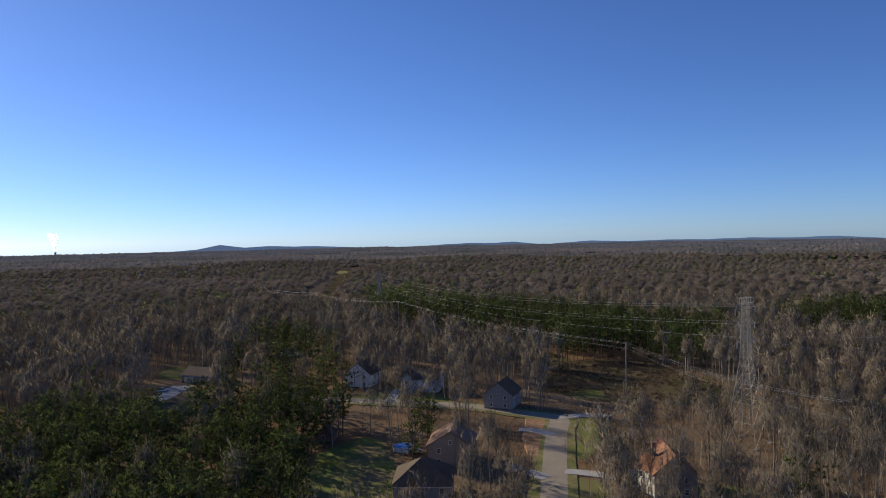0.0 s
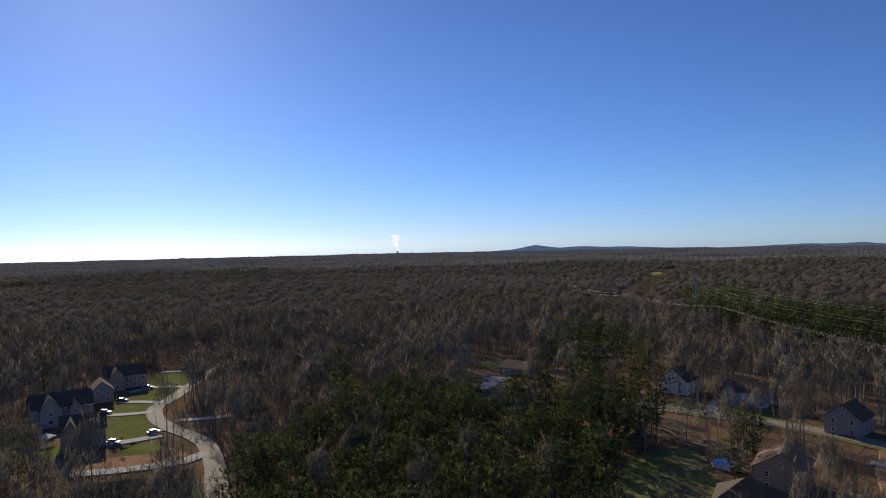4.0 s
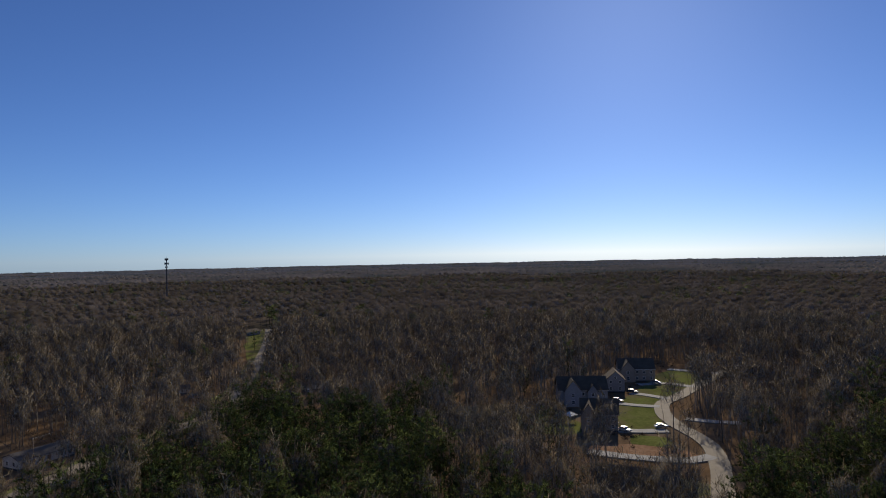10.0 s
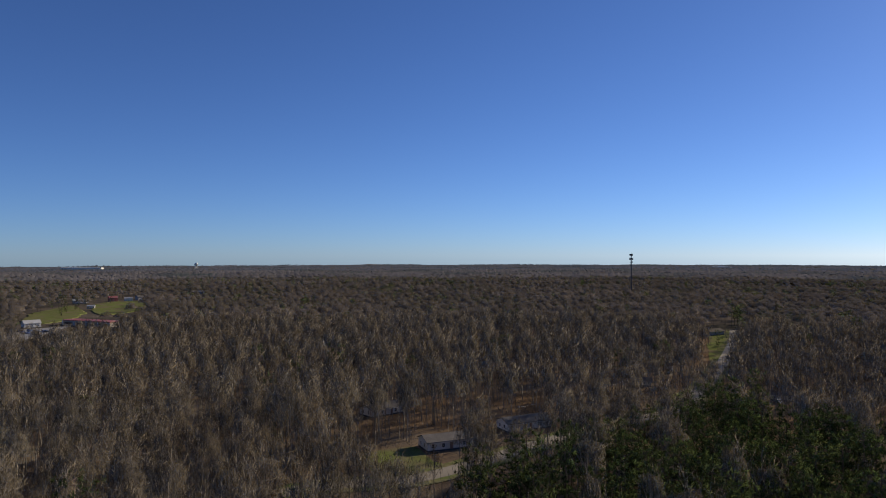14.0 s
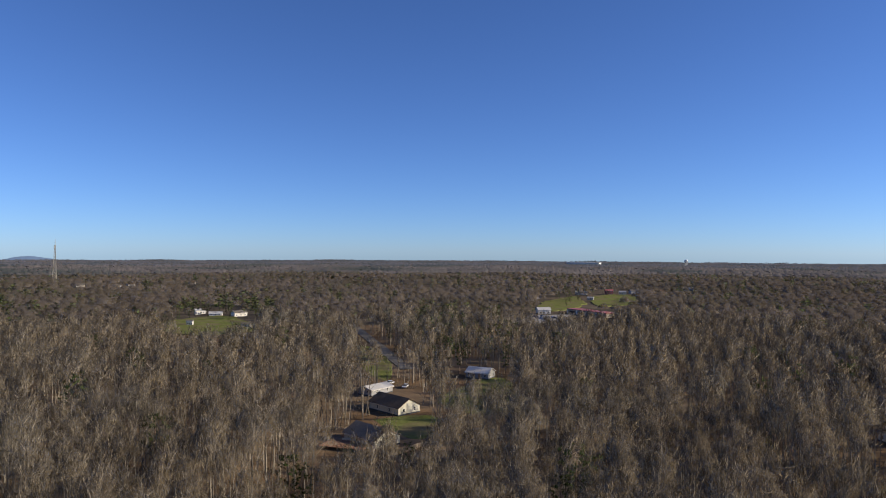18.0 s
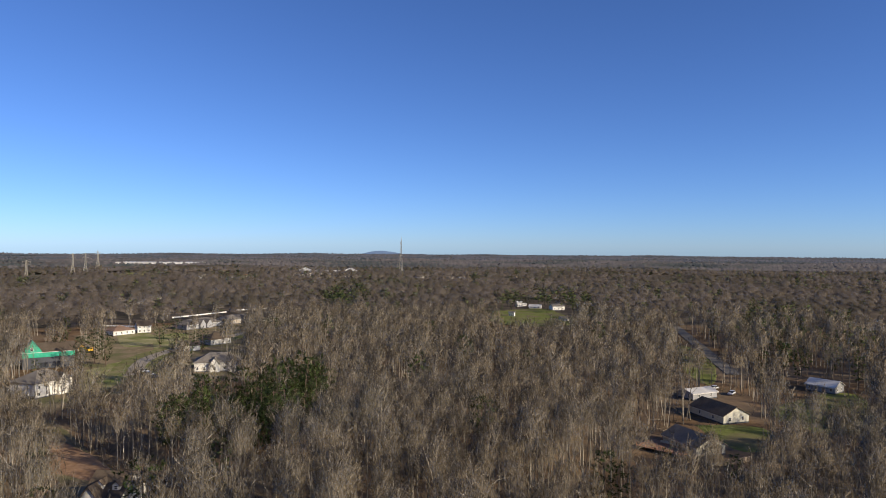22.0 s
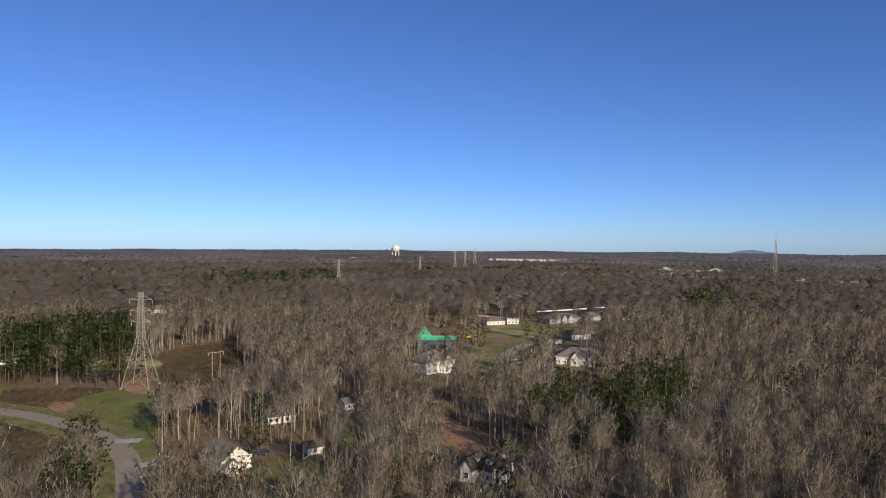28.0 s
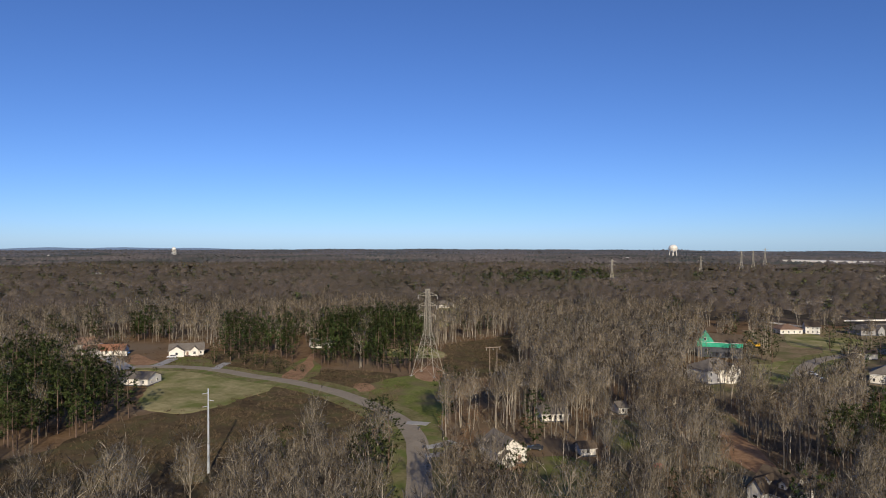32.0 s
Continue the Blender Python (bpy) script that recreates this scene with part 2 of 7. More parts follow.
YARD = material("tan_yard_soil_part_sunlit", (0.17, 0.125, 0.07), (0.33, 0.255, 0.155), 2.2, 0.95, bump=0.04, patch=16.0, tint=(0.16, 0.15, 0.07), spec=0.0, coord="World")
# floor past 540 m: brush tone, with shade under the trees painted in
WOODFLOOR = material("brushy_shaded_woodland_floor", (0.09, 0.072, 0.054), (0.19, 0.15, 0.11), 6.0, 1.0, patch=60.0, tint=(0.07, 0.062, 0.048), spec=0.0, coord="World")
FARTWIG = material("far_bare_twigs", (0.16, 0.131, 0.104), (0.265, 0.218, 0.175), 40.0, 0.95, island=0.12, patch=160.0, tint=(0.150, 0.128, 0.096), spec=0.0, coord="World", cell=14.0, cells=0.22)
let_light_through(FARTWIG, None, 0.04)
open_work(FARTWIG, 0.35, 0.85, 0.6)
FARFLOOR = material("far_woodland_canopy", (0.10, 0.083, 0.068), (0.21, 0.175, 0.14), 30.0, 1.0, patch=260.0, tint=(0.05, 0.055, 0.04), spec=0.0, coord="World")

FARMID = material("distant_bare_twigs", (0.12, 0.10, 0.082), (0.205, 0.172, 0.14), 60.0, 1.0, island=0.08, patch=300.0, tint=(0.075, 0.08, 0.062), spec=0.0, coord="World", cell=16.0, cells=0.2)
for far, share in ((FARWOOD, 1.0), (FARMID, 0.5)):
    # the backdrop of distance: air light, put in as a faint blue glow
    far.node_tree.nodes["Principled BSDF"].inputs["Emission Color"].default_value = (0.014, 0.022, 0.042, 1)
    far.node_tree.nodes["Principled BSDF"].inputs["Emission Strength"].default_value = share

# ---- shape helpers ----


class Shape:
    """Collects corners and faces of one mesh."""

    def __init__(self):
        self.v, self.f = [], []

    def put(self, v, f):
        k = len(self.v)
        self.v += [tuple(p) for p in v]
        self.f += [tuple(i + k for i in q) for q in f]
        return self

    def box(self, x, y, z, sx, sy, sz, turn=0.0):
        """Centre of the base and the three sizes."""
        c, s = math.cos(turn), math.sin(turn)
        v = []
        for dz in (0, sz):
            for dx, dy in ((-1, -1), (1, -1), (1, 1), (-1, 1)):
                a, b = dx * sx / 2, dy * sy / 2
                v.append((x + a * c - b * s, y + a * s + b * c, z + dz))
        return self.put(v, [(3, 2, 1, 0), (4, 5, 6, 7), (0, 1, 5, 4), (1, 2, 6, 5), (2, 3, 7, 6), (3, 0, 4, 7)])

    def tube(self, a, b, ra, rb, n=6, cap=True):
        a, b = Vector(a), Vector(b)
        q = (b - a).to_track_quat("Z", "Y")
        ring = [Vector((math.cos(i * math.tau / n), math.sin(i * math.tau / n), 0)) for i in range(n)]
        v = [a + q @ (p * ra) for p in ring] + [b + q @ (p * rb) for p in ring]
        f = [(i, (i + 1) % n, n + (i + 1) % n, n + i) for i in range(n)]
        if cap:
            f += [tuple(range(n))[::-1], tuple(range(n, 2 * n))]
        return self.put(v, f)

    def ball(self, x, y, z, rx, ry, rz, n=8, m=5):
        v = [(x, y, z - rz)]
        for j in range(1, m):
            a = math.pi * j / m
            v += [(x + rx * math.sin(a) * math.cos(i * math.tau / n), y + ry * math.sin(a) * math.sin(i * math.tau / n), z - rz * math.cos(a)) for i in range(n)]
        v.append((x, y, z + rz))
        f = [(0, 1 + (i + 1) % n, 1 + i) for i in range(n)]
        for j in range(m - 2):
            o = 1 + j * n
            f += [(o + i, o + (i + 1) % n, o + n + (i + 1) % n, o + n + i) for i in range(n)]
        o = 1 + (m - 2) * n
        f += [(o + i, o + (i + 1) % n, len(v) - 1) for i in range(n)]
        return self.put(v, f)

    def mesh(self, name, mat):
        me = bpy.data.meshes.new(name)
        me.from_pydata(self.v, [], self.f)
        me.materials.append(mat)
        return me


def part(name, shape, mat, parent=None, label=""):
    ob = new(name, shape.mesh(name, mat) if isinstance(shape, Shape) else shape)
    ob.parent = parent
    return tagged(ob, label)


def thing(name, m, label, category, group="", kind=""):
    ob = new(name)
    ob.matrix_basis = m
    ob.empty_display_size = 0.5
    return tagged(ob, label, category, group, kind)


def smooth_line(pts, step=4.0):
    """A curve through the points."""
    p = [np.array(q, float) for q in pts]
    p = [2 * p[0] - p[1]] + p + [2 * p[-1] - p[-2]]
    out = []
    for i in range(1, len(p) - 2):
        a, b, c, d = p[i - 1:i + 3]
        n = max(2, int(np.linalg.norm(c - b) / step))
        for k in range(n):
            t = k / n
            out.append(0.5 * (2 * b + (c - a) * t + (2 * a - 5 * b + 4 * c - d) * t * t + (3 * b - a - 3 * c + d) * t ** 3))
    return out + [p[-2]]


def strip(name, pts, width, z, mat, label, category="road"):
    """A slab along a line, with a slightly wavering edge."""
    line = smooth_line(pts)
    s = Shape()
    rng = random.Random(len(pts) * 7 + int(width * 10))
    rows = []
    for i, q in enumerate(line):
        t = line[min(i + 1, len(line) - 1)] - line[max(i - 1, 0)]
        t = t / (np.linalg.norm(t) + 1e-9)
        nrm = np.array((-t[1], t[0]))
        a = q + nrm * (width / 2 + rng.uniform(-0.12, 0.12))
        b = q - nrm * (width / 2 + rng.uniform(-0.12, 0.12))
        g = rise_at(*q)
        rows.append([(a[0], a[1], g - 0.2), (a[0], a[1], g + z), (q[0], q[1], g + z + 0.04), (b[0], b[1], g + z), (b[0], b[1], g - 0.2)])
    v = [p for r in rows for p in r]
    f = [(5 * i + k, 5 * i + k + 1, 5 * i + k + 6, 5 * i + k + 5) for i in range(len(rows) - 1) for k in range(4)]
    s.put(v, f)
    return tagged(new(name, s.mesh(name, mat)), label, category, kind="structure")


def patch(name, pts, z, mat, label, category="ground"):
    """A low bed of ground with an uneven rim, sloping into the ground about it."""
    line = smooth_line(list(pts) + [pts[0]], 3.0)[:-1]
    rng = random.Random(int(abs(pts[0][0]) * 13))
    mid = sum(line) / len(line)
    ragged = min(2.2, 0.35 + 0.012 * len(line))
    bay = [noise.noise((q[0] * 0.07, q[1] * 0.07, 3.0)) for q in line]
    rim = [q + (q - mid) / (np.linalg.norm(q - mid) + 1e-6) * (rng.uniform(-0.6, 0.7) + 2.4 * b) * ragged for q, b in zip(line, bay)]
    bm = bmesh.new()
    g = rise(rim)
    lift = 0.0 if abs(g).max() < 0.01 else 0.6
    top = [bm.verts.new((q[0], q[1], z + h + lift)) for q, h in zip(rim, g)]
    low = [bm.verts.new((*(q + (q - mid) / (np.linalg.norm(q - mid) + 1e-6) * 1.2), h - 0.02 - lift)) for q, h in zip(rim, g)]
    face = bm.faces.new(top)
    n = len(rim)
    for i in range(n):
        bm.faces.new((top[i], low[i], low[(i + 1) % n], top[(i + 1) % n]))
    bmesh.ops.triangulate(bm, faces=[face])
    bmesh.ops.recalc_face_normals(bm, faces=bm.faces)
    me = bpy.data.meshes.new(name)
    bm.to_mesh(me)
    bm.free()
    me.materials.append(mat)
    return tagged(new(name, me), label, category, kind="structure")


# ---- the ground: one sheet to the horizon ----


def land(r):
    """Height of the land at a distance: flat nearby, falling away gently far off."""
    t = np.clip((np.asarray(r, float) - 1400.0) / 2600.0, 0, 1)
    return -14.0 * t * t * (3 - 2 * t)


def rise(p):
    """Height of the ground at places (n, 2): level nearby, rolling gently from 600 m outwards."""
    p = np.asarray(p, float).reshape(-1, 2)
    r = np.hypot(p[:, 0], p[:, 1])
    t = np.clip((r - 600.0) / 500.0, 0, 1)
    roll = np.array([noise.noise((x * 0.0042, y * 0.0042, 2.5)) + 0.45 * noise.noise((x * 0.010, y * 0.010, 6.5)) for x, y in p])
    return land(r) + 6.0 * t * t * (3 - 2 * t) * roll


def rise_at(x, y):
    """Height of the ground at one place; past 1500 m things are lifted 7 m to show above the canopy in the camera's
    view.
    """
    return float(rise([(x, y)])[0]) + (7.0 if math.hypot(x, y) > 1500 else 0.0)


radii = np.concatenate([[0.0], np.geomspace(40, 560, 12), np.geomspace(600, 4880, 56)])
turns = np.linspace(0, math.tau, 217)[:-1]
gxy = [(0.0, 0.0)] + [(r * math.cos(a), r * math.sin(a)) for r in radii[1:] for a in turns]
gv = [(x, y, z) for (x, y), z in zip(gxy, rise(gxy).tolist())]
na = len(turns)
gf = [(0, 1 + i, 1 + (i + 1) % na) for i in range(na)]
for j in range(len(radii) - 2):
    o = 1 + j * na
    gf += [(o + i, o + na + i, o + na + (i + 1) % na, o + (i + 1) % na) for i in range(na)]
ground_mesh = Shape().put(gv, gf).mesh("ground", LITTER)
ground_mesh.materials.append(WOODFLOOR)
for face in ground_mesh.polygons:
    face.material_index = 1 if face.center.length > 540 else 0
tagged(new("ground", ground_mesh), "rolling woodland floor of brown fallen leaves", "ground", kind="structure")

# ---- open land, as outlines cast from the camera's view onto level ground ----
SCRUBS = [
    [(228, -176), (262, -172), (300, -166), (318, -152), (345, -190), (300, -205), (262, -196), (232, -212), (205, -205), (176, -172)],
    [(36.0, 261.9), (56.0, 318.8), (90.1, 317.8), (107.7, 259.0), (107.2, 234.5), (80.7, 236.7), (58.3, 241.9)],
    [(-17.4, 422.6), (23.9, 397.9), (58.6, 333.6), (44.3, 311.7), (18.8, 366.0), (-14.2, 398.8)],
    [(-133.9, 605.4), (-138.4, 758.1), (-160.0, 1018.4), (-198.1, 1333.5), (-146.9, 1311.2), (-128.2, 944.6), (-111.7, 715.5), (-90.2, 582.6), (-103.7, 550.8)],
    [(219.8, -45.0), (211.9, -66.7), (221.4, -85.6), (233.2, -109.1), (229.4, -141.3), (235.9, -165.9), (189.0, -164.5), (165.5, -153.6), (149.7, -126.7), (156.0, -109.7), (150.2, -89.0), (134.0, -73.4), (147.5, -57.0), (175.6, -35.9)],
    [(262.0, -296.7), (255.6, -332.9), (260.3, -362.5), (213.4, -301.2), (183.1, -246.7), (201.5, -230.0), (226.8, -254.7)],
]
LAWNS = [
    [(38.6, 219.5), (52.1, 220.5), (42.5, 191.8), (35.9, 181.4), (33.3, 191.4)],
    [(29.4, 167.2), (38.7, 162.1), (32.8, 148.1), (26.0, 148.5)],
    [(14.8, 166.5), (22.6, 165.3), (20.1, 148.8), (13.8, 149.1)],
    [(-32.5, 260.6), (-17.8, 268.9), (-1.7, 257.8), (-1.7, 245.5), (-31.6, 253.2)],
    [(-36.6, 189.5), (-25.6, 203.1), (-16.2, 190.6), (-13.1, 150.5), (-33.4, 151.6)],
    [(-134.7, 321.7), (-128.3, 328.0), (-115.6, 302.8), (-124.0, 298.8)],
    [(47.4, 258.9), (58.4, 259.8), (57.1, 248.9), (47.8, 249.7)],
    [(58.0, 159.5), (76.1, 155.6), (70.2, 146.2), (53.4, 147.0)],
    [(-214.3, 164.8), (-267.2, 235.0), (-250.1, 247.5), (-230.6, 216.7), (-214.7, 187.7), (-181.9, 156.5), (-192.6, 148.0)],
    [(-179.5, 145.1), (-171.6, 151.4), (-165.4, 145.2), (-171.4, 138.5)],
    [(-222.2, 124.7), (-218.3, 136.4), (-204.2, 138.9), (-190.1, 129.2), (-201.7, 117.6)],
    [(-195.7, -73.9), (-205.7, -60.9), (-193.4, -52.9), (-190.3, -45.1), (-185.6, -46.5), (-178.3, -62.5)],
    [(-550.8, 70.1), (-562.9, 84.5), (-430.0, 62.2), (-416.6, 53.5)],
    [(-302.1, 18.6), (-321.0, 32.1), (-311.7, 33.3), (-278.9, 21.1), (-281.9, 15.3)],
    [(-125.4, -211.1), (-144.6, -203.1), (-137.2, -187.1), (-127.8, -181.1), (-122.4, -184.1), (-124.8, -203.7)],
    [(-207.4, -248.3), (-216.6, -243.3), (-203.0, -222.0), (-177.7, -196.0), (-163.8, -192.4), (-159.2, -205.1), (-166.6, -226.2)],
    [(-216.5, -385.1), (-218.1, -367.8), (-196.2, -313.3), (-170.6, -273.0), (-168.3, -283.6), (-183.9, -323.5)],
    [(-519.8, -532.6), (-613.1, -604.2), (-691.1, -633.2), (-610.7, -546.9), (-525.1, -492.2), (-493.1, -501.2)],
    [(-699.7, -617.3), (-785.3, -645.2), (-773.3, -587.8), (-653.0, -516.9), (-601.2, -516.5)],
    [(-146.7, -596.8), (-211.1, -623.5), (-209.0, -564.8), (-207.2, -514.9), (-174.1, -488.3), (-137.2, -507.7)],
    [(-286.0, -2233.3), (-388.1, -1958.2), (-335.8, -1693.9), (-264.0, -1721.4)],
    [(319.6, -155.7), (332.9, -168.9), (317.6, -177.8), (297.4, -164.8)],
    [(211.0, -180.3), (212.6, -216.5), (195.9, -216.8), (150.0, -167.6), (152.7, -159.9), (175.4, -167.4)],
    [(267.9, -188.4), (283.7, -215.0), (249.7, -194.6), (243.3, -181.0)],
    [(126.9, -136.3), (124.2, -141.9), (104.7, -118.6), (103.5, -110.8)],
    [(104.9, -201.0), (100.5, -209.5), (89.6, -186.9), (93.1, -180.1)],
    [(107.7, -156.8), (96.8, -163.4), (82.8, -153.0), (82.2, -138.8), (92.3, -134.4)],
    [(109.1, -207.4), (102.4, -209.9), (86.0, -176.5), (91.7, -174.4)],
    [(84.3, -160.5), (81.3, -161.6), (73.7, -148.1), (76.2, -145.0)],
]
TANS = [
    [(274.2, -127.0), (276.5, -137.4), (261.8, -146.5), (228.9, -138.4), (225.1, -116.4), (244.6, -110.9)],
    [(106.7, -476.3), (88.0, -480.3), (75.7, -423.6), (88.7, -404.6)],
    [(109.4, -343.4), (98.8, -352.8), (84.3, -311.8), (93.6, -298.6)],
    [(304.2, -135.2), (305.5, -145.9), (287.8, -158.0), (243.3, -163.3), (229.4, -141.3), (252.6, -138.7), (264.7, -131.6)],
    [(129.1, -476.7), (110.7, -484.2), (97.9, -437.1), (110.8, -424.2)],
    [(103.1, -362.0), (93.5, -371.5), (78.1, -322.6), (86.6, -315.0)],
    [(-140.9, 127.5), (-127.2, 128.6), (-105.9, 105.7), (-111.2, 101.3)],
    [(224.3, 545.8), (231.3, 522.9), (367.7, 567.2), (412.9, 583.1), (441.4, 623.4), (392.4, 605.2), (289.9, 569.6)],
    [(519.9, 985.2), (540.2, 945.1), (486.1, 856.7), (479.8, 884.3)],
    [(-215.1, 1296.3), (-184.3, 1283.3), (-169.4, 1178.7), (-197.6, 1189.7)],
    [(270.9, -253.8), (267.2, -279.7), (243.4, -271.9), (233.5, -260.8), (253.5, -246.4)],
    [(412.0, -450.9), (412.7, -487.0), (327.2, -384.2), (328.6, -359.7)],
    [(463.4, -1590.7), (383.8, -1587.0), (320.1, -1323.7), (376.4, -1325.6)],
]
CLAYS = [
    [(25.7, 221.9), (31.5, 218.7), (27.2, 187.8), (22.4, 188.1)],
    [(-180.0, 127.0), (-159.4, 145.8), (-152.6, 139.6), (-172.6, 121.7)],
    [(219.7, -226.7), (221.6, -239.0), (208.1, -232.8), (195.9, -214.8), (206.1, -213.4)],
    [(217.0, -187.2), (214.1, -191.6), (203.5, -187.2), (203.9, -179.1)],
    [(253.4, -176.5), (273.6, -203.5), (291.0, -221.5), (278.2, -213.7), (243.3, -181.0), (242.7, -170.7)],
    [(339.1, -146.1), (359.0, -159.6), (339.9, -157.5), (326.0, -155.7), (324.5, -145.7)],
    [(78.7, -223.3), (71.2, -217.5), (55.1, -194.3), (55.1, -185.1), (63.5, -191.2), (71.3, -198.3)],
]
# Ground kept free of trees besides the beds above: house plots, verges, and the openings' near sides, drawn towards the
# camera to keep its view.
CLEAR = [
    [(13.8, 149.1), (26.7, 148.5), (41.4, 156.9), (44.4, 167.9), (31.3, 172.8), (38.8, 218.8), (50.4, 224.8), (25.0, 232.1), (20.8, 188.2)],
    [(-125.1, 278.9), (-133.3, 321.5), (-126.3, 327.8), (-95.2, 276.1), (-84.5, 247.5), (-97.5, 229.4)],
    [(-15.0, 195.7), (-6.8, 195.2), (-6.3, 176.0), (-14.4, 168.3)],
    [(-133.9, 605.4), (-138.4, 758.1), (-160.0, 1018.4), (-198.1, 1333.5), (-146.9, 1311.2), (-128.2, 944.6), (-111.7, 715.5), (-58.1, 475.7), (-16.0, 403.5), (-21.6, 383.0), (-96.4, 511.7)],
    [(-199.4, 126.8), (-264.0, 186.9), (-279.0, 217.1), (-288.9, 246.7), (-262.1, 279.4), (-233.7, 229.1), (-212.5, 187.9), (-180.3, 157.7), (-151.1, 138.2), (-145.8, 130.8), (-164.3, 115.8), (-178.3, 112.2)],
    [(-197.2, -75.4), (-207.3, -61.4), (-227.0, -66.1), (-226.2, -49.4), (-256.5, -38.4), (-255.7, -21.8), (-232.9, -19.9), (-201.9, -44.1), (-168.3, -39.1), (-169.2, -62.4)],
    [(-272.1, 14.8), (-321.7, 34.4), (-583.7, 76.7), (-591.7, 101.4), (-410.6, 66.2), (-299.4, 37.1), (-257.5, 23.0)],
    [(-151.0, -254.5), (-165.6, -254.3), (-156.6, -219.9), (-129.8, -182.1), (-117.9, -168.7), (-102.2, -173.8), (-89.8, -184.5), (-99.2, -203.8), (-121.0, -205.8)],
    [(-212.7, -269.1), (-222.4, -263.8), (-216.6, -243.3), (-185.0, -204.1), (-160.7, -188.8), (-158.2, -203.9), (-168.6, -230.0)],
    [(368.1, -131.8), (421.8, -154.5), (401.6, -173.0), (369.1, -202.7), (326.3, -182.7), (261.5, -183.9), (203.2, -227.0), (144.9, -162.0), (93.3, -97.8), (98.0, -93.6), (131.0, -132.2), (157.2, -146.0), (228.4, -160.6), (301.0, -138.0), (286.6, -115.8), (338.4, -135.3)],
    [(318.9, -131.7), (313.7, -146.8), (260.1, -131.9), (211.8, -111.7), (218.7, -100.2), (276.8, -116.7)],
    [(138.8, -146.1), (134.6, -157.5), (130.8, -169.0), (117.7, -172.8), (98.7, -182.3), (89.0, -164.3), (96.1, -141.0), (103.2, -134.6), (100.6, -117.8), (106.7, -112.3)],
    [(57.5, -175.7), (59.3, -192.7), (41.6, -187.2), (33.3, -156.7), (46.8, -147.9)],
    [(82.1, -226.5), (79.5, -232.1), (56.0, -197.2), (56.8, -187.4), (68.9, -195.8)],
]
# Stands of pine.
PINES = [
    [(296, -176), (345, -190), (352, -225), (305, -212)],
    [(228, -186), (262, -184), (290, -184), (300, -205), (250, -215)],
    [(45.2, -209.7), (36.7, -234.0), (17.1, -248.0), (0.2, -281.5), (-4.2, -237.8), (5.6, -188.0), (23.9, -192.9), (40.1, -193.9)],
    [(-82.4, 681.1), (-41.6, 765.0), (31.7, 518.4), (101.8, 418.5), (154.1, 369.2), (122.5, 293.9), (89.3, 289.1), (64.6, 308.5), (20.0, 333.0), (-16.2, 415.9), (-49.7, 472.7)],
    [(186.3, 402.2), (296.5, 457.3), (325.0, 459.1), (223.5, 315.9), (197.1, 342.9), (189.8, 373.2)],
    [(326.3, -69.2), (322.6, -100.2), (278.7, -112.6), (217.9, -98.6), (198.4, -90.6), (183.8, -67.3), (173.0, -36.6)],
    [(203.3, -157.2), (299.8, -230.0), (351.8, -283.7), (324.8, -338.2), (223.9, -247.2), (189.4, -194.0), (186.5, -154.1)],
    [(292.6, -127.6), (432.9, -190.7), (416.0, -206.3), (318.4, -160.7), (265.5, -124.6)],
    [(291.5, -160.7), (298.2, -179.2), (254.6, -172.4), (215.7, -146.0), (237.9, -133.4)],
]
# Woods where pines mix with bare trees.
MIXED = [
    [(-408.4, -612.3), (-388.8, -451.7), (-259.4, -265.2), (-189.2, -219.7), (-187.6, -257.3)],
    [(-158.9, 219.8), (-101.4, 206.7), (-83.1, 244.4), (-104.8, 374.6), (-91.3, 412.3), (-49.0, 314.6), (-26.8, 215.4), (-35.9, 187.3), (-25.5, 120.8), (-11.4, 50.9), (-38.4, 51.5)],
    [(-16.5, 199.0), (-4.9, 198.0), (-4.2, 162.8), (-12.4, 163.4)],
    [(-110.5, 116.2), (-119.0, 157.6), (-93.5, 154.8), (-91.2, 194.5), (-26.8, 55.6), (-38.4, 38.2)],
    [(-206.9, 41.3), (-222.5, 87.2), (-168.3, 72.0), (-119.2, 65.3), (-111.4, 76.2), (-44.1, 29.5), (-62.2, 2.1), (-160.3, 20.3)],
    [(-151.2, -30.2), (-176.7, -11.5), (-229.3, 22.6), (-289.1, 51.9), (-200.2, 67.4), (-153.4, 65.8), (-136.6, 73.8), (-56.1, 30.0), (-52.9, -12.4)],
    [(-533.6, 68.1), (-699.7, 120.4), (-488.4, 85.9), (-448.9, 62.7)],
    [(20.5, -269.2), (-1.8, -292.0), (-4.0, -255.7), (3.6, -203.6), (14.5, -192.5)],
    [(-11.1, -607.8), (-65.0, -889.8), (-52.8, -689.8), (-16.3, -528.5)],
    [(-161.6, -637.1), (-255.9, -776.7), (-282.8, -671.5), (-195.9, -486.9), (-150.5, -509.8)],
    [(-238.8, -414.9), (-315.2, -456.0), (-303.0, -382.1), (-227.5, -282.1), (-182.9, -259.8), (-198.2, -325.3)],
    [(6.9, -746.1), (-65.4, -930.4), (-53.3, -688.7), (-3.4, -598.4)],
    [(606.8, -698.2), (696.8, -961.8), (624.6, -1161.3), (418.5, -793.7), (460.7, -636.0)],
    [(225, -183), (262, -180), (300, -176), (345, -192), (360, -250), (310, -262), (250, -215)],
    [(300, -100), (420, -120), (430, -170), (372, -128), (310, -118)],
    [(132.3, -114.4), (137.7, -130.5), (120.6, -121.6), (92.7, -93.4), (89.8, -82.5), (104.1, -90.0)],
]
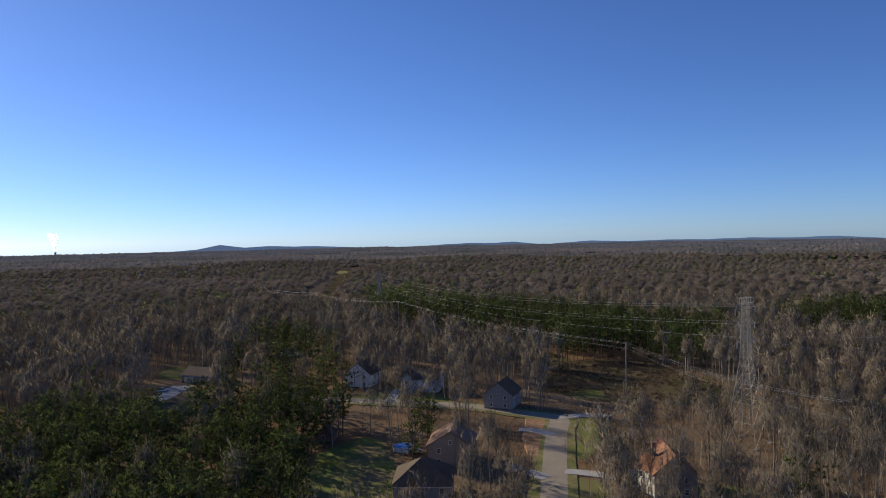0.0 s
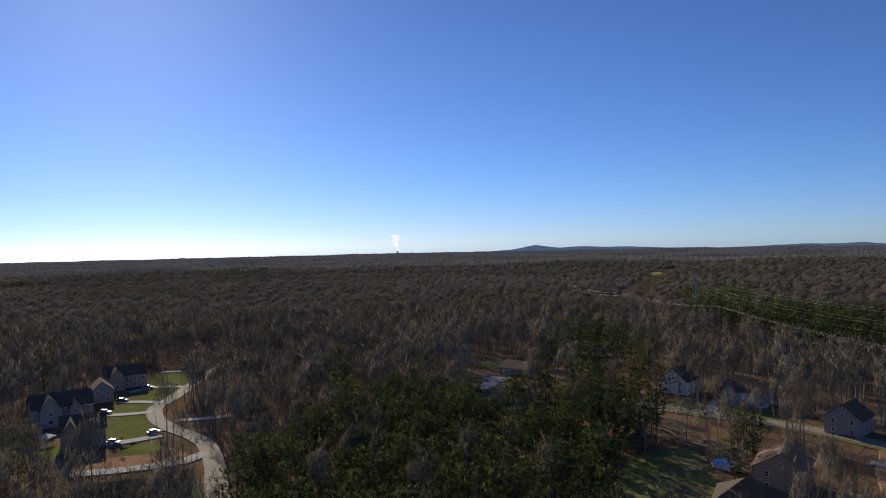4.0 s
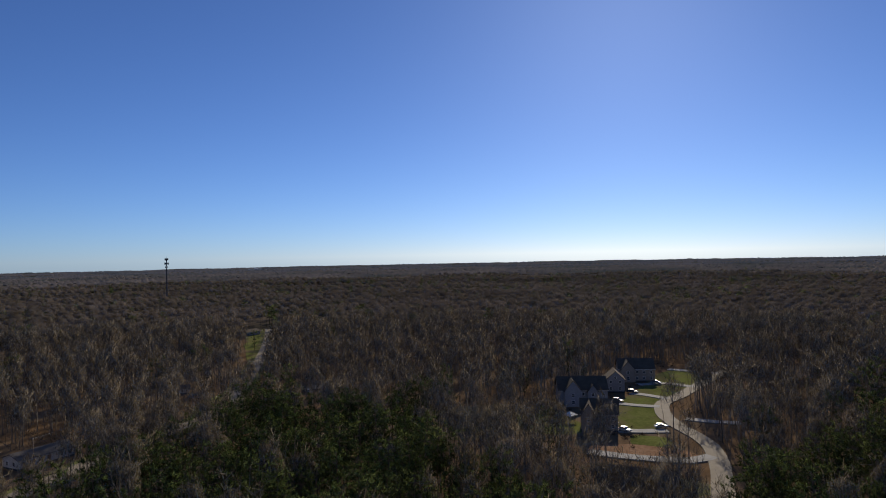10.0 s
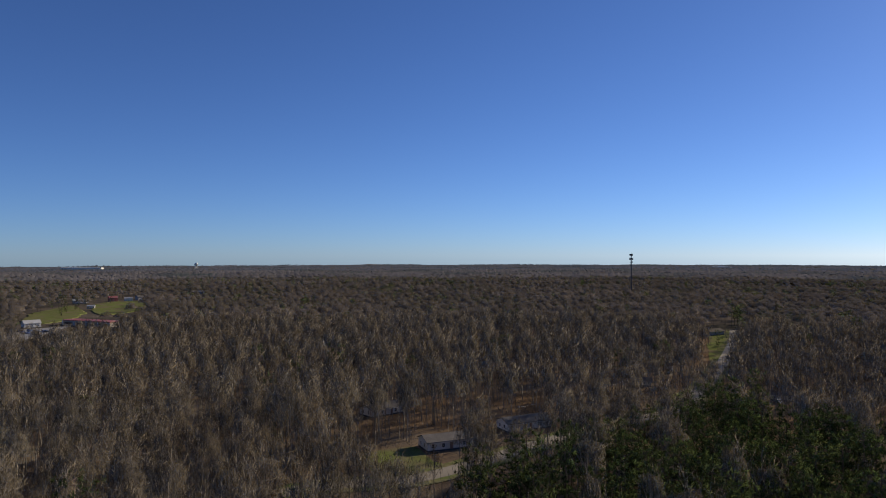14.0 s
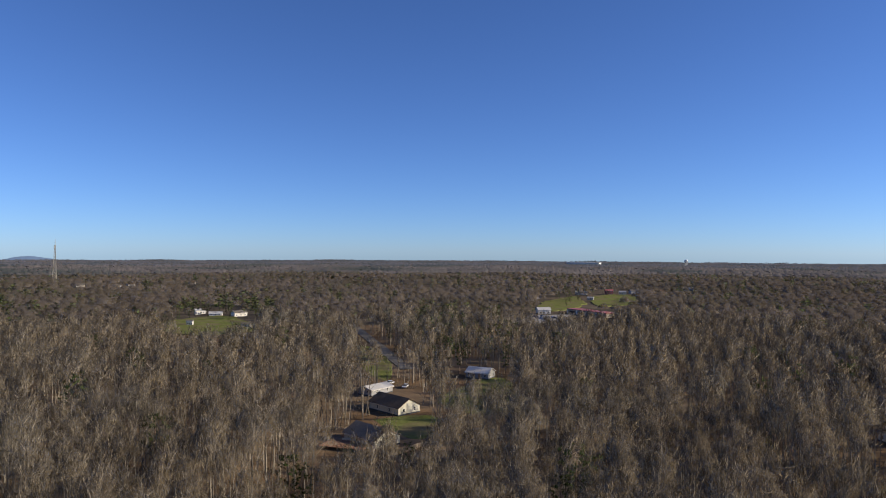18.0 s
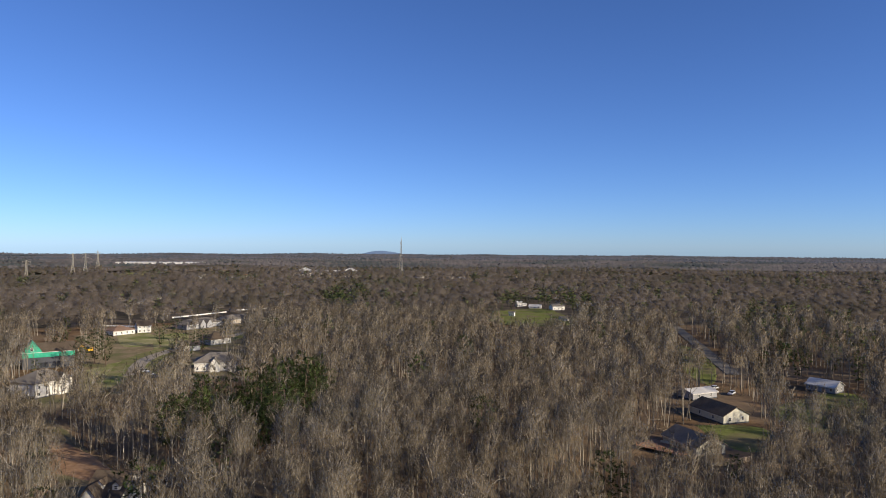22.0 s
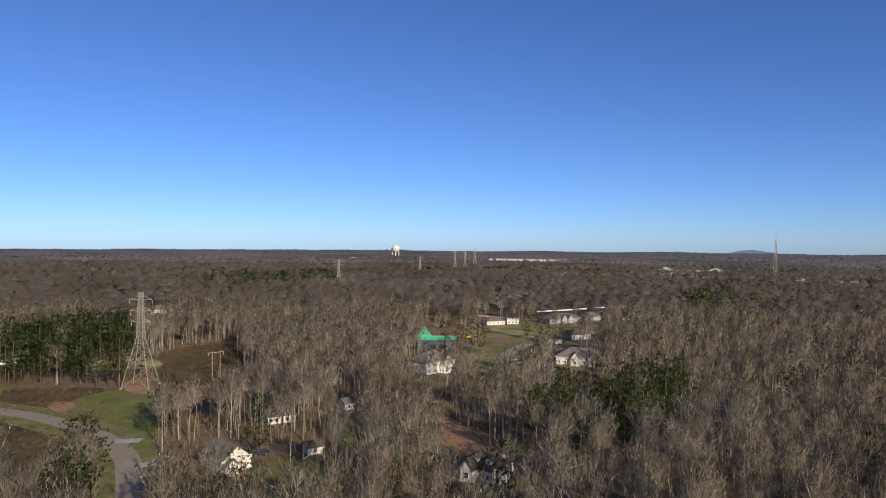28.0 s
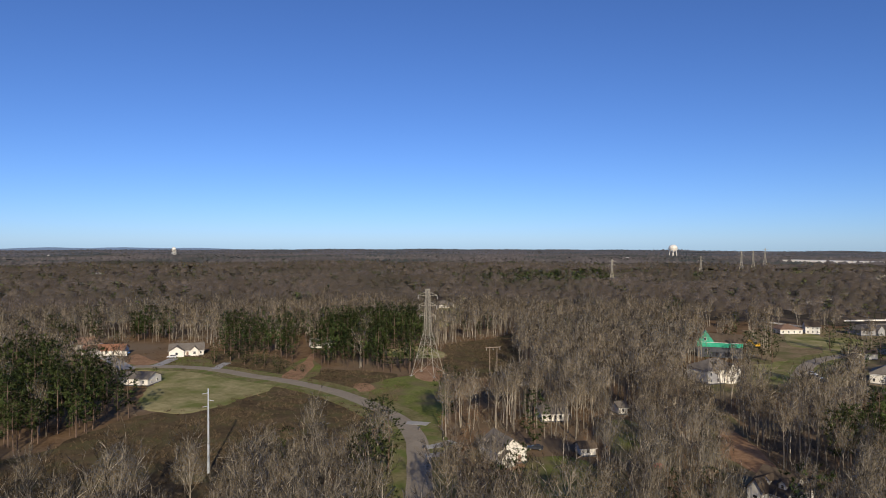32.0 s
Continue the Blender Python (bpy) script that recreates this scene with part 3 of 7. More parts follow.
# Woods with wide gaps.
THIN = [
    [(-196, 118), (-208, 84), (-246, 96), (-232, 138)],
    [(-249.7, 103.0), (-249.9, 119.5), (-222.9, 140.6), (-193.0, 131.9), (-174.1, 120.5), (-207.1, 88.9)],
    [(112.8, -277.8), (192.0, -481.2), (158.0, -495.3), (130.2, -580.5), (79.8, -631.1), (52.1, -518.3), (33.1, -331.7), (72.7, -300.6), (89.1, -279.9)],
    [(-36.4, 229.6), (-13.4, 227.8), (-15.0, 195.7), (-29.8, 196.7)],
    [(112.1, -163.0), (101.3, -213.3), (84.4, -181.2), (82.8, -153.0), (92.3, -134.4)],
]
# Openings that the camera is to see into: trees on its side of them are thinned.
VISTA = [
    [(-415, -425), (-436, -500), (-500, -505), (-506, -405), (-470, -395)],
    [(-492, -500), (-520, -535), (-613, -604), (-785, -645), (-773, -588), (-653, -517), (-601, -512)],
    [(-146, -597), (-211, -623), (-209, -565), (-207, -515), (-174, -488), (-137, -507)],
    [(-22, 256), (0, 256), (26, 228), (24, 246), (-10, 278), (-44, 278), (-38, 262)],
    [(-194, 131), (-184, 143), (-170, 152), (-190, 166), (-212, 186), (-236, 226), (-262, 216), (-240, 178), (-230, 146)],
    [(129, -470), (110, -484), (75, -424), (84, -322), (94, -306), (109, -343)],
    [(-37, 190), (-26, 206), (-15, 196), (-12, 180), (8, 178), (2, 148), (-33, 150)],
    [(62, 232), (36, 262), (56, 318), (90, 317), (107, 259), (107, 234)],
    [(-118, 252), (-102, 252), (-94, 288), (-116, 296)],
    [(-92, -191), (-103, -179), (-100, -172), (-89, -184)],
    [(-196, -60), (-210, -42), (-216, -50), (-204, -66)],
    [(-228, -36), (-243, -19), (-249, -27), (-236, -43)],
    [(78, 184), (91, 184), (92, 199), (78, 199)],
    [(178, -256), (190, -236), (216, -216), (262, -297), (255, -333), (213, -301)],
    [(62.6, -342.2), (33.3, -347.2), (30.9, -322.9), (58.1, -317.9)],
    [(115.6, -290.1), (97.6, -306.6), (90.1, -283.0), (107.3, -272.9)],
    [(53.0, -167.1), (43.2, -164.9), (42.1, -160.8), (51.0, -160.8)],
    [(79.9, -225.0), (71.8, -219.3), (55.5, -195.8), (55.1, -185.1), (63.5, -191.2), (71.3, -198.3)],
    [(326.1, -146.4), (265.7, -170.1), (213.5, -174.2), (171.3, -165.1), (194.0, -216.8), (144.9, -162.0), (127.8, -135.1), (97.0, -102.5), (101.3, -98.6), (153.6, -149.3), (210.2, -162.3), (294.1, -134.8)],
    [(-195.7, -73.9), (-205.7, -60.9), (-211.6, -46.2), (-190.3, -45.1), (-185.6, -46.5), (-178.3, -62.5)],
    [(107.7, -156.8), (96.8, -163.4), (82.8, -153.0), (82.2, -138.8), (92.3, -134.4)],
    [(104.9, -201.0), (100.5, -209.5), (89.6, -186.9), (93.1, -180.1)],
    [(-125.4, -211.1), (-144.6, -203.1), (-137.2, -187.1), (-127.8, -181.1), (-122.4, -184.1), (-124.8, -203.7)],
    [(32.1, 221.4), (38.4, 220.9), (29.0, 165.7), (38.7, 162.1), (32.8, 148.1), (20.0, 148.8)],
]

# Tan ground round the new houses and in one clearing, under thin trees; sunlight is partly painted into its colour.
YARDS = [
    [(-196, 118), (-208, 84), (-246, 96), (-232, 138)],
    [(152.1, -477.0), (113.4, -527.2), (53.6, -581.0), (-1.0, -589.1), (1.0, -484.5), (37.8, -411.9), (31.8, -332.2), (55.8, -313.3), (71.1, -293.9), (94.9, -298.1), (111.6, -347.8)],
    [(123.1, -305.1), (102.5, -322.0), (86.6, -280.9), (102.8, -261.5)],
    [(98.7, -251.1), (88.0, -249.5), (65.2, -211.7), (46.7, -179.7), (39.6, -158.5), (49.1, -155.0), (68.9, -195.8)],
]
for k, pts in enumerate(SCRUBS):
    patch("scrub_field", pts, 0.03 + 0.004 * k, SCRUB, "rough open field of dry brown brush and broom grass", "field")
for k, pts in enumerate(YARDS):
    patch("yard_soil", pts, 0.05 + 0.004 * k, YARD, "tan and rust-brown soil under thin trees, partly painted sunlight", "earth")
for k, pts in enumerate(LAWNS):
    patch("lawn", pts, 0.066 + 0.004 * k, GRASS, "patchy green winter lawn among bare trees", "lawn")
for k, pts in enumerate(TANS):
    patch("dormant_field", pts, 0.186 + 0.004 * k, TAN_GRASS, "open ground of tan dormant grass", "field")
for k, pts in enumerate(CLAYS):
    patch("bare_earth", pts, 0.242 + 0.004 * k, CLAY, "bare patch of orange clay soil", "earth")

ROAD_W = 6.4
ROADS = [
    ([(20.5, 132.1), (26.0, 165.9), (29.8, 187.6), (34.0, 209.5), (36.3, 221.0), (26.5, 228.2), (11.8, 237.8), (-6.1, 244.2), (-22.7, 248.1), (-40.1, 254.0), (-59.0, 263.0)], 6.4, ASPHALT, "grey asphalt residential street between lawns"),
    ([(-263.0, 285.7), (-259.7, 274.3), (-248.1, 251.3), (-233.3, 224.4), (-218.8, 199.0), (-211.7, 184.7), (-198.9, 173.4), (-184.4, 165.9), (-164.7, 159.4), (-151.2, 151.0), (-134.6, 136.2), (-102.5, 104.2)], 5.6, ASPHALT, "curving sunlit residential street"),
    ([(-157.7, -81.8), (-166.6, -71.5), (-173.1, -57.9), (-184.3, -45.2), (-233.8, -13.3), (-276.0, 20.8), (-306.9, 32.8), (-408.3, 59.0), (-514.2, 81.3), (-589.3, 94.0)], 6.4, ASPHALT, "country road through bare woods"),
    ([(-272.1, -494.8), (-260.8, -464.1), (-233.5, -393.7), (-208.0, -329.5), (-192.8, -290.3)], 7.0, DARKASPHALT, "dark two-lane road between trees"),
    ([(318.5, -137.2), (322.0, -144.6), (296.3, -162.6), (262.6, -168.1), (238.2, -172.3), (211.3, -172.4), (188.3, -168.4), (163.7, -160.6), (146.7, -150.8), (132.6, -138.2), (109.5, -114.7), (97.0, -102.5)], 6.6, ASPHALT, "winding grey asphalt road past a scrub field"),
    ([(48.4, -482.1), (63.6, -443.3), (82.3, -400.5), (87.5, -368.2), (82.9, -329.6)], 7.0, ASPHALT, "new subdivision street"),
]
for pts, width, mat, label in ROADS:
    strip("road", pts, width, 0.28, mat, label)
VERGE = material("roadside_grass", (0.12, 0.112, 0.045), (0.29, 0.25, 0.125), 1.8, 0.95, bump=0.05, patch=6.0, tint=(0.14, 0.165, 0.05), spec=0.0, coord="World")
for (pts, width, *_), wide, z in ((ROADS[0], 11.0, 0.235), (ROADS[2], 12.0, 0.225), (ROADS[4], 19.0, 0.215), (ROADS[5], 22.0, 0.205)):
    strip("verge", pts, wide, z, VERGE, "mown and patchy roadside grass", "verge")
DRIVES = [
    ([(36.5, 222.4), (46.5, 224.4), (53.4, 221.8)], 4.5), ([(22.1, 209.1), (27.4, 207.5), (31.4, 202.5)], 4.0), ([(15.7, 175.5), (19.6, 171.9), (24.3, 166.8)], 4.2),
    ([(29.6, 171.3), (37.5, 168.4), (45.2, 163.6)], 3.8), ([(-109.9, 256.5), (-110.2, 270.5), (-109.6, 283.8)], 9.0), ([(-18.9, 269.0), (-20.7, 248.8)], 4.0),
    ([(-170.7, 120.4), (-159.6, 129.4), (-150.8, 140.5), (-150.8, 149.2)], 5.0), ([(-270.6, 239.7), (-261.6, 245.0), (-248.8, 252.0)], 4.5), ([(-246.1, 200.4), (-242.4, 212.6), (-230.0, 218.1)], 4.0),
    ([(-232.7, 185.9), (-226.2, 189.3), (-216.7, 191.6)], 4.0), ([(-221.7, 168.2), (-214.2, 172.6), (-207.4, 179.2)], 4.0), ([(-186.5, 143.2), (-182.4, 149.6), (-178.5, 157.5)], 4.5),
    ([(-188.1, 174.0), (-179.7, 180.6), (-175.4, 186.5)], 4.0), ([(-133.2, 181.5), (-127.9, 190.7), (-124.7, 200.3)], 4.0),
    ([(360.0, -145.5), (334.5, -141.1), (319.5, -138.3)], 7.0), ([(330.5, -166.0), (323.2, -158.3), (317.3, -150.0)], 5.0), ([(300.2, -178.0), (295.6, -172.0), (289.1, -165.0)], 4.0),
    ([(157.4, -158.5), (154.1, -160.9), (151.1, -162.3)], 4.0), ([(135.1, -142.9), (133.0, -147.0), (132.5, -153.3)], 3.6), ([(129.5, -137.7), (126.9, -141.5), (125.5, -146.4)], 3.6),
]
for pts, width in DRIVES:
    strip("driveway", pts, width, 0.31, CONCRETE, "pale concrete driveway", "driveway")
tagged(new("parking_lot", Shape().box(0, 0, 0, 110, 30, 0.2).mesh("parking_lot", GRAVEL)), "gravel storage yard beside a field", "lot", kind="structure").matrix_basis = pose(*(-446.5, -448.5), 0, 0, 0, 25)

# ---- vegetation ----


def blade(rng, p, d, length, width):
    """One thin tapering sliver from p along d."""
    side = np.cross(d, rng.normal(size=3))
    side /= np.linalg.norm(side) + 1e-9
    return np.array([p + side * width / 2, p - side * width / 2, p + d * length])


def spray(rng, p, d, length, width, out):
    """A tapering tuft from p along d, on the side of the crown that looks out; its shading follows the round of the crown."""
    side = unit(np.cross(d, out + rng.normal(size=3) * 0.35)) * width / 2
    v = np.array([p + side, p - side, p + d * length])
    f = TRI if np.dot(np.cross(v[1] - v[0], v[2] - v[0]), out) > 0 else TRI[:, ::-1]
    n = unit(out + rng.normal(size=3) * 0.22)
    return v, f, np.stack([n, n, n])


def unit(v):
    return v / (np.linalg.norm(v) + 1e-9)


def stick(pts, rads, n):
    """Tapered tube through the points, as triangles."""
    v, f = [], []
    for i, (p, r) in enumerate(zip(pts, rads)):
        d = unit(pts[min(i + 1, len(pts) - 1)] - pts[max(i - 1, 0)])
        a = unit(np.cross(d, (0.3, 0.9, 0.1)))
        b = np.cross(d, a)
        v += [p + r * (a * math.cos(k * math.tau / n) + b * math.sin(k * math.tau / n)) for k in range(n)]
    for i in range(len(pts) - 1):
        for k in range(n):
            o, q = i * n, (k + 1) % n
            f += [(o + k, o + q, o + n + q), (o + k, o + n + q, o + n + k)]
    return np.array(v), np.array(f)


def join(pieces):
    """Pieces of corners, faces and, if they have them, normals, as one."""
    vs, fs, ns, k = [], [], [], 0
    for v, f, *own in pieces:
        vs.append(v)
        fs.append(f + k)
        ns += own
        k += len(v)
    return (np.concatenate(vs), np.concatenate(fs), np.concatenate(ns)) if ns else (np.concatenate(vs), np.concatenate(fs))


TRI = np.array([[0, 1, 2]])


def crown_shell(g, low, top, wide, ring=6, rows=((0.62, 0.74), (1.0, 0.25)), at=(0.0, 0.0), tip=0.42):
    """A rounded, uneven shell of fine twigs round a crown, open below."""
    a = np.arange(ring) * math.tau / ring + g.uniform(0, 6)
    v = [np.array([(g.normal() * wide * 0.15, g.normal() * wide * 0.15, top)])]
    for i, (share, h) in enumerate(rows):
        r = wide * share * g.uniform(0.62, 1.25, ring)
        v.append(np.stack([r * np.cos(a + i * 0.5), r * np.sin(a + i * 0.5), low + (top - low) * (h + g.uniform(-0.1, 0.1, ring))], -1))
    v = np.concatenate(v)
    f = [(0, 1 + k, 1 + (k + 1) % ring) for k in range(ring)]
    for i in range(len(rows) - 1):
        for k in range(ring):
            b, c = 1 + i * ring + k, 1 + i * ring + (k + 1) % ring
            f += [(b, b + ring, c + ring), (b, c + ring, c)]
    n = (v - np.array((0, 0, low - (top - low) * 0.15))) * np.array((1.0, 1.0, tip))
    return v + np.array((*at, 0.0)), np.array(f), n / np.linalg.norm(n, axis=1, keepdims=True)


def bare_tree(seed, limbs, boughs, twigs, sides, wide, tall=20.0):
    """Wood and twigs of a leafless broadleaf tree: limbs that fan upwards from the trunk."""
    rng = np.random.default_rng(seed)
    wood, fine = [], []
    lean = rng.normal(size=2) * 0.6
    low, reach = rng.uniform(0.25, 0.45), tall * rng.uniform(0.18, 0.27)
    heart = np.array((lean[0] * 0.6, lean[1] * 0.6, tall * 0.56))
    hs = [0, 0.25, 0.48, 0.72] if sides > 3 else [0, 0.4, 0.74]
    pts = [np.array((lean[0] * h + rng.normal() * 0.3 * h, lean[1] * h + rng.normal() * 0.3 * h, tall * h)) for h in hs]
    wood.append(stick(pts, [0.22 - 0.22 * h for h in hs], sides))
    for i in range(limbs):
        # limbs rise from the trunk to the shell of a dome
        s = (i + rng.uniform(0, 1)) / limbs
        tilt, az = radians(6 + 54 * (1 - s) ** 0.75), i * 2.4 + rng.uniform(-0.5, 0.5)
        h = low + (0.72 - low) * s * rng.uniform(0.75, 1.0)
        r = reach * rng.uniform(0.75, 1.15)
        base = np.array((lean[0] * h, lean[1] * h, tall * h))
        tip = np.array((lean[0] + r * math.sin(tilt) * math.cos(az), lean[1] + r * math.sin(tilt) * math.sin(az), tall * (0.60 + 0.36 * math.cos(tilt)) * rng.uniform(0.92, 1.04)))
        mid = (base + tip) / 2 + np.array((math.cos(az), math.sin(az), -0.4)) * 0.07 * r + rng.normal(size=3) * 0.25
        d, d2 = unit(mid - base), unit(tip - mid)
        if sides > 3:
            wood.append(stick([base, mid, tip], [0.075 - 0.03 * s, 0.042 - 0.012 * s, 0.012], 3))
        else:
            wood.append((blade(rng, base, unit(tip - base), float(np.linalg.norm(tip - base)), 0.2), TRI))
        for j in range(boughs):
            t = rng.uniform(0.3, 1.0)
            p = base + (mid - base) * (t / 0.5) if t < 0.5 else mid + (tip - mid) * (t - 0.5) / 0.5
            db = unit(d2 * 0.75 + rng.normal(size=3) * 0.5 + np.array((0, 0, 0.35)))
            lb = tall * 0.105 * rng.uniform(0.6, 1.3)
            if sides > 3:
                wood.append((blade(rng, p, db, lb, 0.085), TRI))
            elif j < 3:
                wood.append((blade(rng, p, db, lb * 1.3, 0.15), TRI))
            for k in range(twigs):
                q = p + db * lb * rng.uniform(0.2, 1.0)
                dt = unit(db * 0.9 + rng.normal(size=3) * 0.45 + np.array((0, 0, 0.6)))
                out = unit((q - heart) * np.array((1.0, 1.0, 0.5)) + np.array((0, 0, tall * 0.02)))
                fine.append(spray(rng, q, dt, rng.uniform(0.9, 2.0) * (1 if sides > 3 else 1.35), wide, out))
    # slender stems that stand close by, forking upwards
    for i in range(3):
        a, far, high = i * 2.1 + rng.uniform(0, 1.2), rng.uniform(1.4, 3.6), tall * rng.uniform(0.62, 0.92)
        foot = np.array((far * math.cos(a), far * math.sin(a), 0.0))
        up = unit(np.array((rng.normal() * 0.06, rng.normal() * 0.06, 1.0)))
        wood.append((blade(rng, foot, up, high, 0.22 if sides > 3 else 0.3), TRI))
        for j in range(5):
            q = foot + up * high * rng.uniform(0.35, 0.85)
            wood.append((blade(rng, q, unit(up + rng.normal(size=3) * 0.33), high * rng.uniform(0.16, 0.3), 0.07 if sides > 3 else 0.13), TRI))
    # the haze of the finest twigs over the upper crown
    haze = crown_shell(rng, tall * 0.36, tall * rng.uniform(0.86, 0.95), reach * rng.uniform(0.85, 1.05), 8, ((0.6, 0.84), (0.9, 0.42)), lean * 0.8)
    return join(wood), join(fine), haze


def pine_tree(seed, whorls, per, clumps, needles, sides, size, tall=20.0, low=0.42, spread=3.3):
    """Trunk and needle clumps of a pine: whorls of branches that carry rounded tufts towards their ends."""
    rng = np.random.default_rng(seed)
    bend = rng.normal(size=2) * 0.25
    wood = [stick([np.array((0, 0, 0.0)), np.array((bend[0], bend[1], tall * 0.55)), np.array((0, 0, tall * 0.97))], [0.24, 0.17, 0.03], sides)]
    green = []
    heart = np.array((0, 0, tall * (0.45 * low + 0.5)))
    for i in range(whorls):
        h = low + (0.985 - low) * (i + 0.5) / whorls
        reach = spread * (0.30 + 0.80 * math.sin(math.pi * min(1, (1.03 - h) / (1.03 - low)) ** 0.8)) * rng.uniform(0.7, 1.15)
        for j in range(per):
            az = i * 1.1 + j * math.tau / per + rng.uniform(-0.5, 0.5)
            d = unit(np.array((math.cos(az), math.sin(az), rng.uniform(-0.05, 0.5))))
            r = reach * rng.uniform(0.6, 1.15)
            base = np.array((0, 0, tall * h))
            if sides > 3:
                wood.append((blade(rng, base, d, r, 0.12), TRI))
            for k in range(clumps):
                p = base + d * r * (1.0 - 0.45 * k / max(1, clumps)) + rng.normal(size=3) * 0.3
                for m in range(needles):
                    q = unit(rng.normal(size=3) + d * 0.35 + np.array((0, 0, 0.35)))
                    out = unit(unit(p - heart) + q * 0.45 + np.array((0, 0, 0.25)))
                    green.append(spray(rng, p - q * size * 0.15, q, size * rng.uniform(0.8, 1.4), size * (rng.uniform(0.26, 0.42) if sides > 3 else rng.uniform(0.3, 0.5)), out))
    return join(wood), join(green)


def bush(seed, n, size, wide):
    rng = np.random.default_rng(seed)
    out = []
    for i in range(n):
        az, up = rng.uniform(0, math.tau), rng.uniform(0.4, 2.0)
        d = unit(np.array((math.cos(az), math.sin(az), up)))
        out.append((blade(rng, np.array((rng.normal() * 0.3, rng.normal() * 0.3, 0.0)), d, size * rng.uniform(0.5, 1.2), wide), TRI))
    return join(out)


def far_tree(seed, n, tall=18.0):
    """A leafless tree seen from afar: a short stem, a rounded crown and the twigs that stand out of it."""
    rng = np.random.default_rng(seed)
    up = np.tile((0.0, 0.0, 1.0), (3, 1))
    out = [(np.array([(-0.2, 0, 0), (0.2, 0, 0), (0, 0, tall * 0.7)]), TRI, up), crown_shell(rng, tall * 0.46, tall * rng.uniform(0.82, 0.92), rng.uniform(3.6, 4.7), 6, tip=1.7)]
    for i in range(n):
        az, up = i * 2.4, rng.uniform(-0.1, 1.0)
        d = np.array((math.cos(az) * math.sqrt(1 - up * up), math.sin(az) * math.sqrt(1 - up * up), up))
        p = np.array((0, 0, tall * 0.60)) + d * np.array((3.0, 3.0, tall * 0.24)) * rng.uniform(0.7, 1.0)
        out.append(spray(rng, p, unit(d + rng.normal(size=3) * 0.4 + np.array((0, 0, 0.3))), rng.uniform(1.8, 3.0), rng.uniform(0.6, 1.0), unit(d * (1.0, 1.0, 0.5))))
    return join(out)


def far_pine(seed, n, tall=17.0):
    rng = np.random.default_rng(seed)
    up = np.tile((0.0, 0.0, 1.0), (3, 1))
    out = [(np.array([(-0.25, 0, 0), (0.25, 0, 0), (0, 0, tall * 0.9)]), TRI, up)]
    for i in range(n):
        h = 0.42 + 0.52 * (i + rng.random()) / n
        az = i * 2.4
        w = 2.9 * (1.1 - h) / 0.6 + 0.3
        o = np.array((math.cos(az), math.sin(az), rng.uniform(0.3, 0.9)))
        p = np.array((math.cos(az) * w * 0.45, math.sin(az) * w * 0.45, tall * h))
        out.append(spray(rng, p, unit(o * (1, 1, 0.6) + rng.normal(size=3) * 0.35), rng.uniform(1.6, 2.8), rng.uniform(1.3, 2.2), unit(o)))
    return join(out)


def raw_mesh(name, v, f, mat, n=None):
    me = bpy.data.meshes.new(name)
    me.vertices.add(len(v))
    me.vertices.foreach_set("co", np.ascontiguousarray(v, dtype=np.float32).ravel())
    me.loops.add(len(f) * 3)
    me.loops.foreach_set("vertex_index", np.ascontiguousarray(f, dtype=np.int32).ravel())
    me.polygons.add(len(f))
    me.polygons.foreach_set("loop_start", np.arange(0, len(f) * 3, 3, dtype=np.int32))
    me.update(calc_edges=True)
    if n is not None:
        own = me.attributes.new("custom_normal", "FLOAT_VECTOR", "POINT")
        own.data.foreach_set("vector", np.ascontiguousarray(n, dtype=np.float32).ravel())
    me.materials.append(mat)
    return me


def spread_mesh(name, templates, at, turn, tall, wide, mat):
    """Many turned and scaled copies of some templates, joined in one mesh."""
    vs, fs, ns, k = [], [], [], 0
    pick = np.arange(len(at)) % len(templates)
    for i, (v, f, *own) in enumerate(templates):
        m = pick == i
        c, s = np.cos(turn[m])[:, None], np.sin(turn[m])[:, None]
        x, y, z = v[:, 0][None] * wide[m][:, None], v[:, 1][None] * wide[m][:, None], v[:, 2][None] * tall[m][:, None]
        w = np.stack([x * c - y * s + at[m, 0:1], x * s + y * c + at[m, 1:2], z + at[m, 2:3]], -1).reshape(-1, 3)
        n = int(m.sum())
        g = (f[None] + (np.arange(n) * len(v))[:, None, None]).reshape(-1, 3) + k
        vs.append(w)
        fs.append(g)
        k += len(w)
        for q in own:
            ns.append(np.stack([q[:, 0] * c - q[:, 1] * s, q[:, 0] * s + q[:, 1] * c, np.broadcast_to(q[:, 2], (n, len(q)))], -1).reshape(-1, 3))
    return raw_mesh(name, np.concatenate(vs), np.concatenate(fs), mat, np.concatenate(ns) if ns else None)


def inside(p, poly):
    x, y = p[:, 0], p[:, 1]
    q = np.array(poly)
    hit = np.zeros(len(p), bool)
    for (ax, ay), (bx, by) in zip(q, np.roll(q, -1, 0)):
        cross = (ay > y) != (by > y)
        hit ^= cross & (x < (bx - ax) * (y - ay) / (by - ay + 1e-12) + ax)
    return hit


def within_any(p, polys):
    hit = np.zeros(len(p), bool)
    for q in polys:
        hit |= inside(p, q)
    return hit


def beside(p, line, gap):
    """Points closer to the line than the gap."""
    hit = np.zeros(len(p), bool)
    q = np.array(smooth_line(line, 8.0))
    for a, b in zip(q[:-1], q[1:]):
        t = np.clip(((p - a) @ (b - a)) / ((b - a) @ (b - a) + 1e-9), 0, 1)
        hit |= np.linalg.norm(p - (a + t[:, None] * (b - a)), axis=1) < gap
    return hit


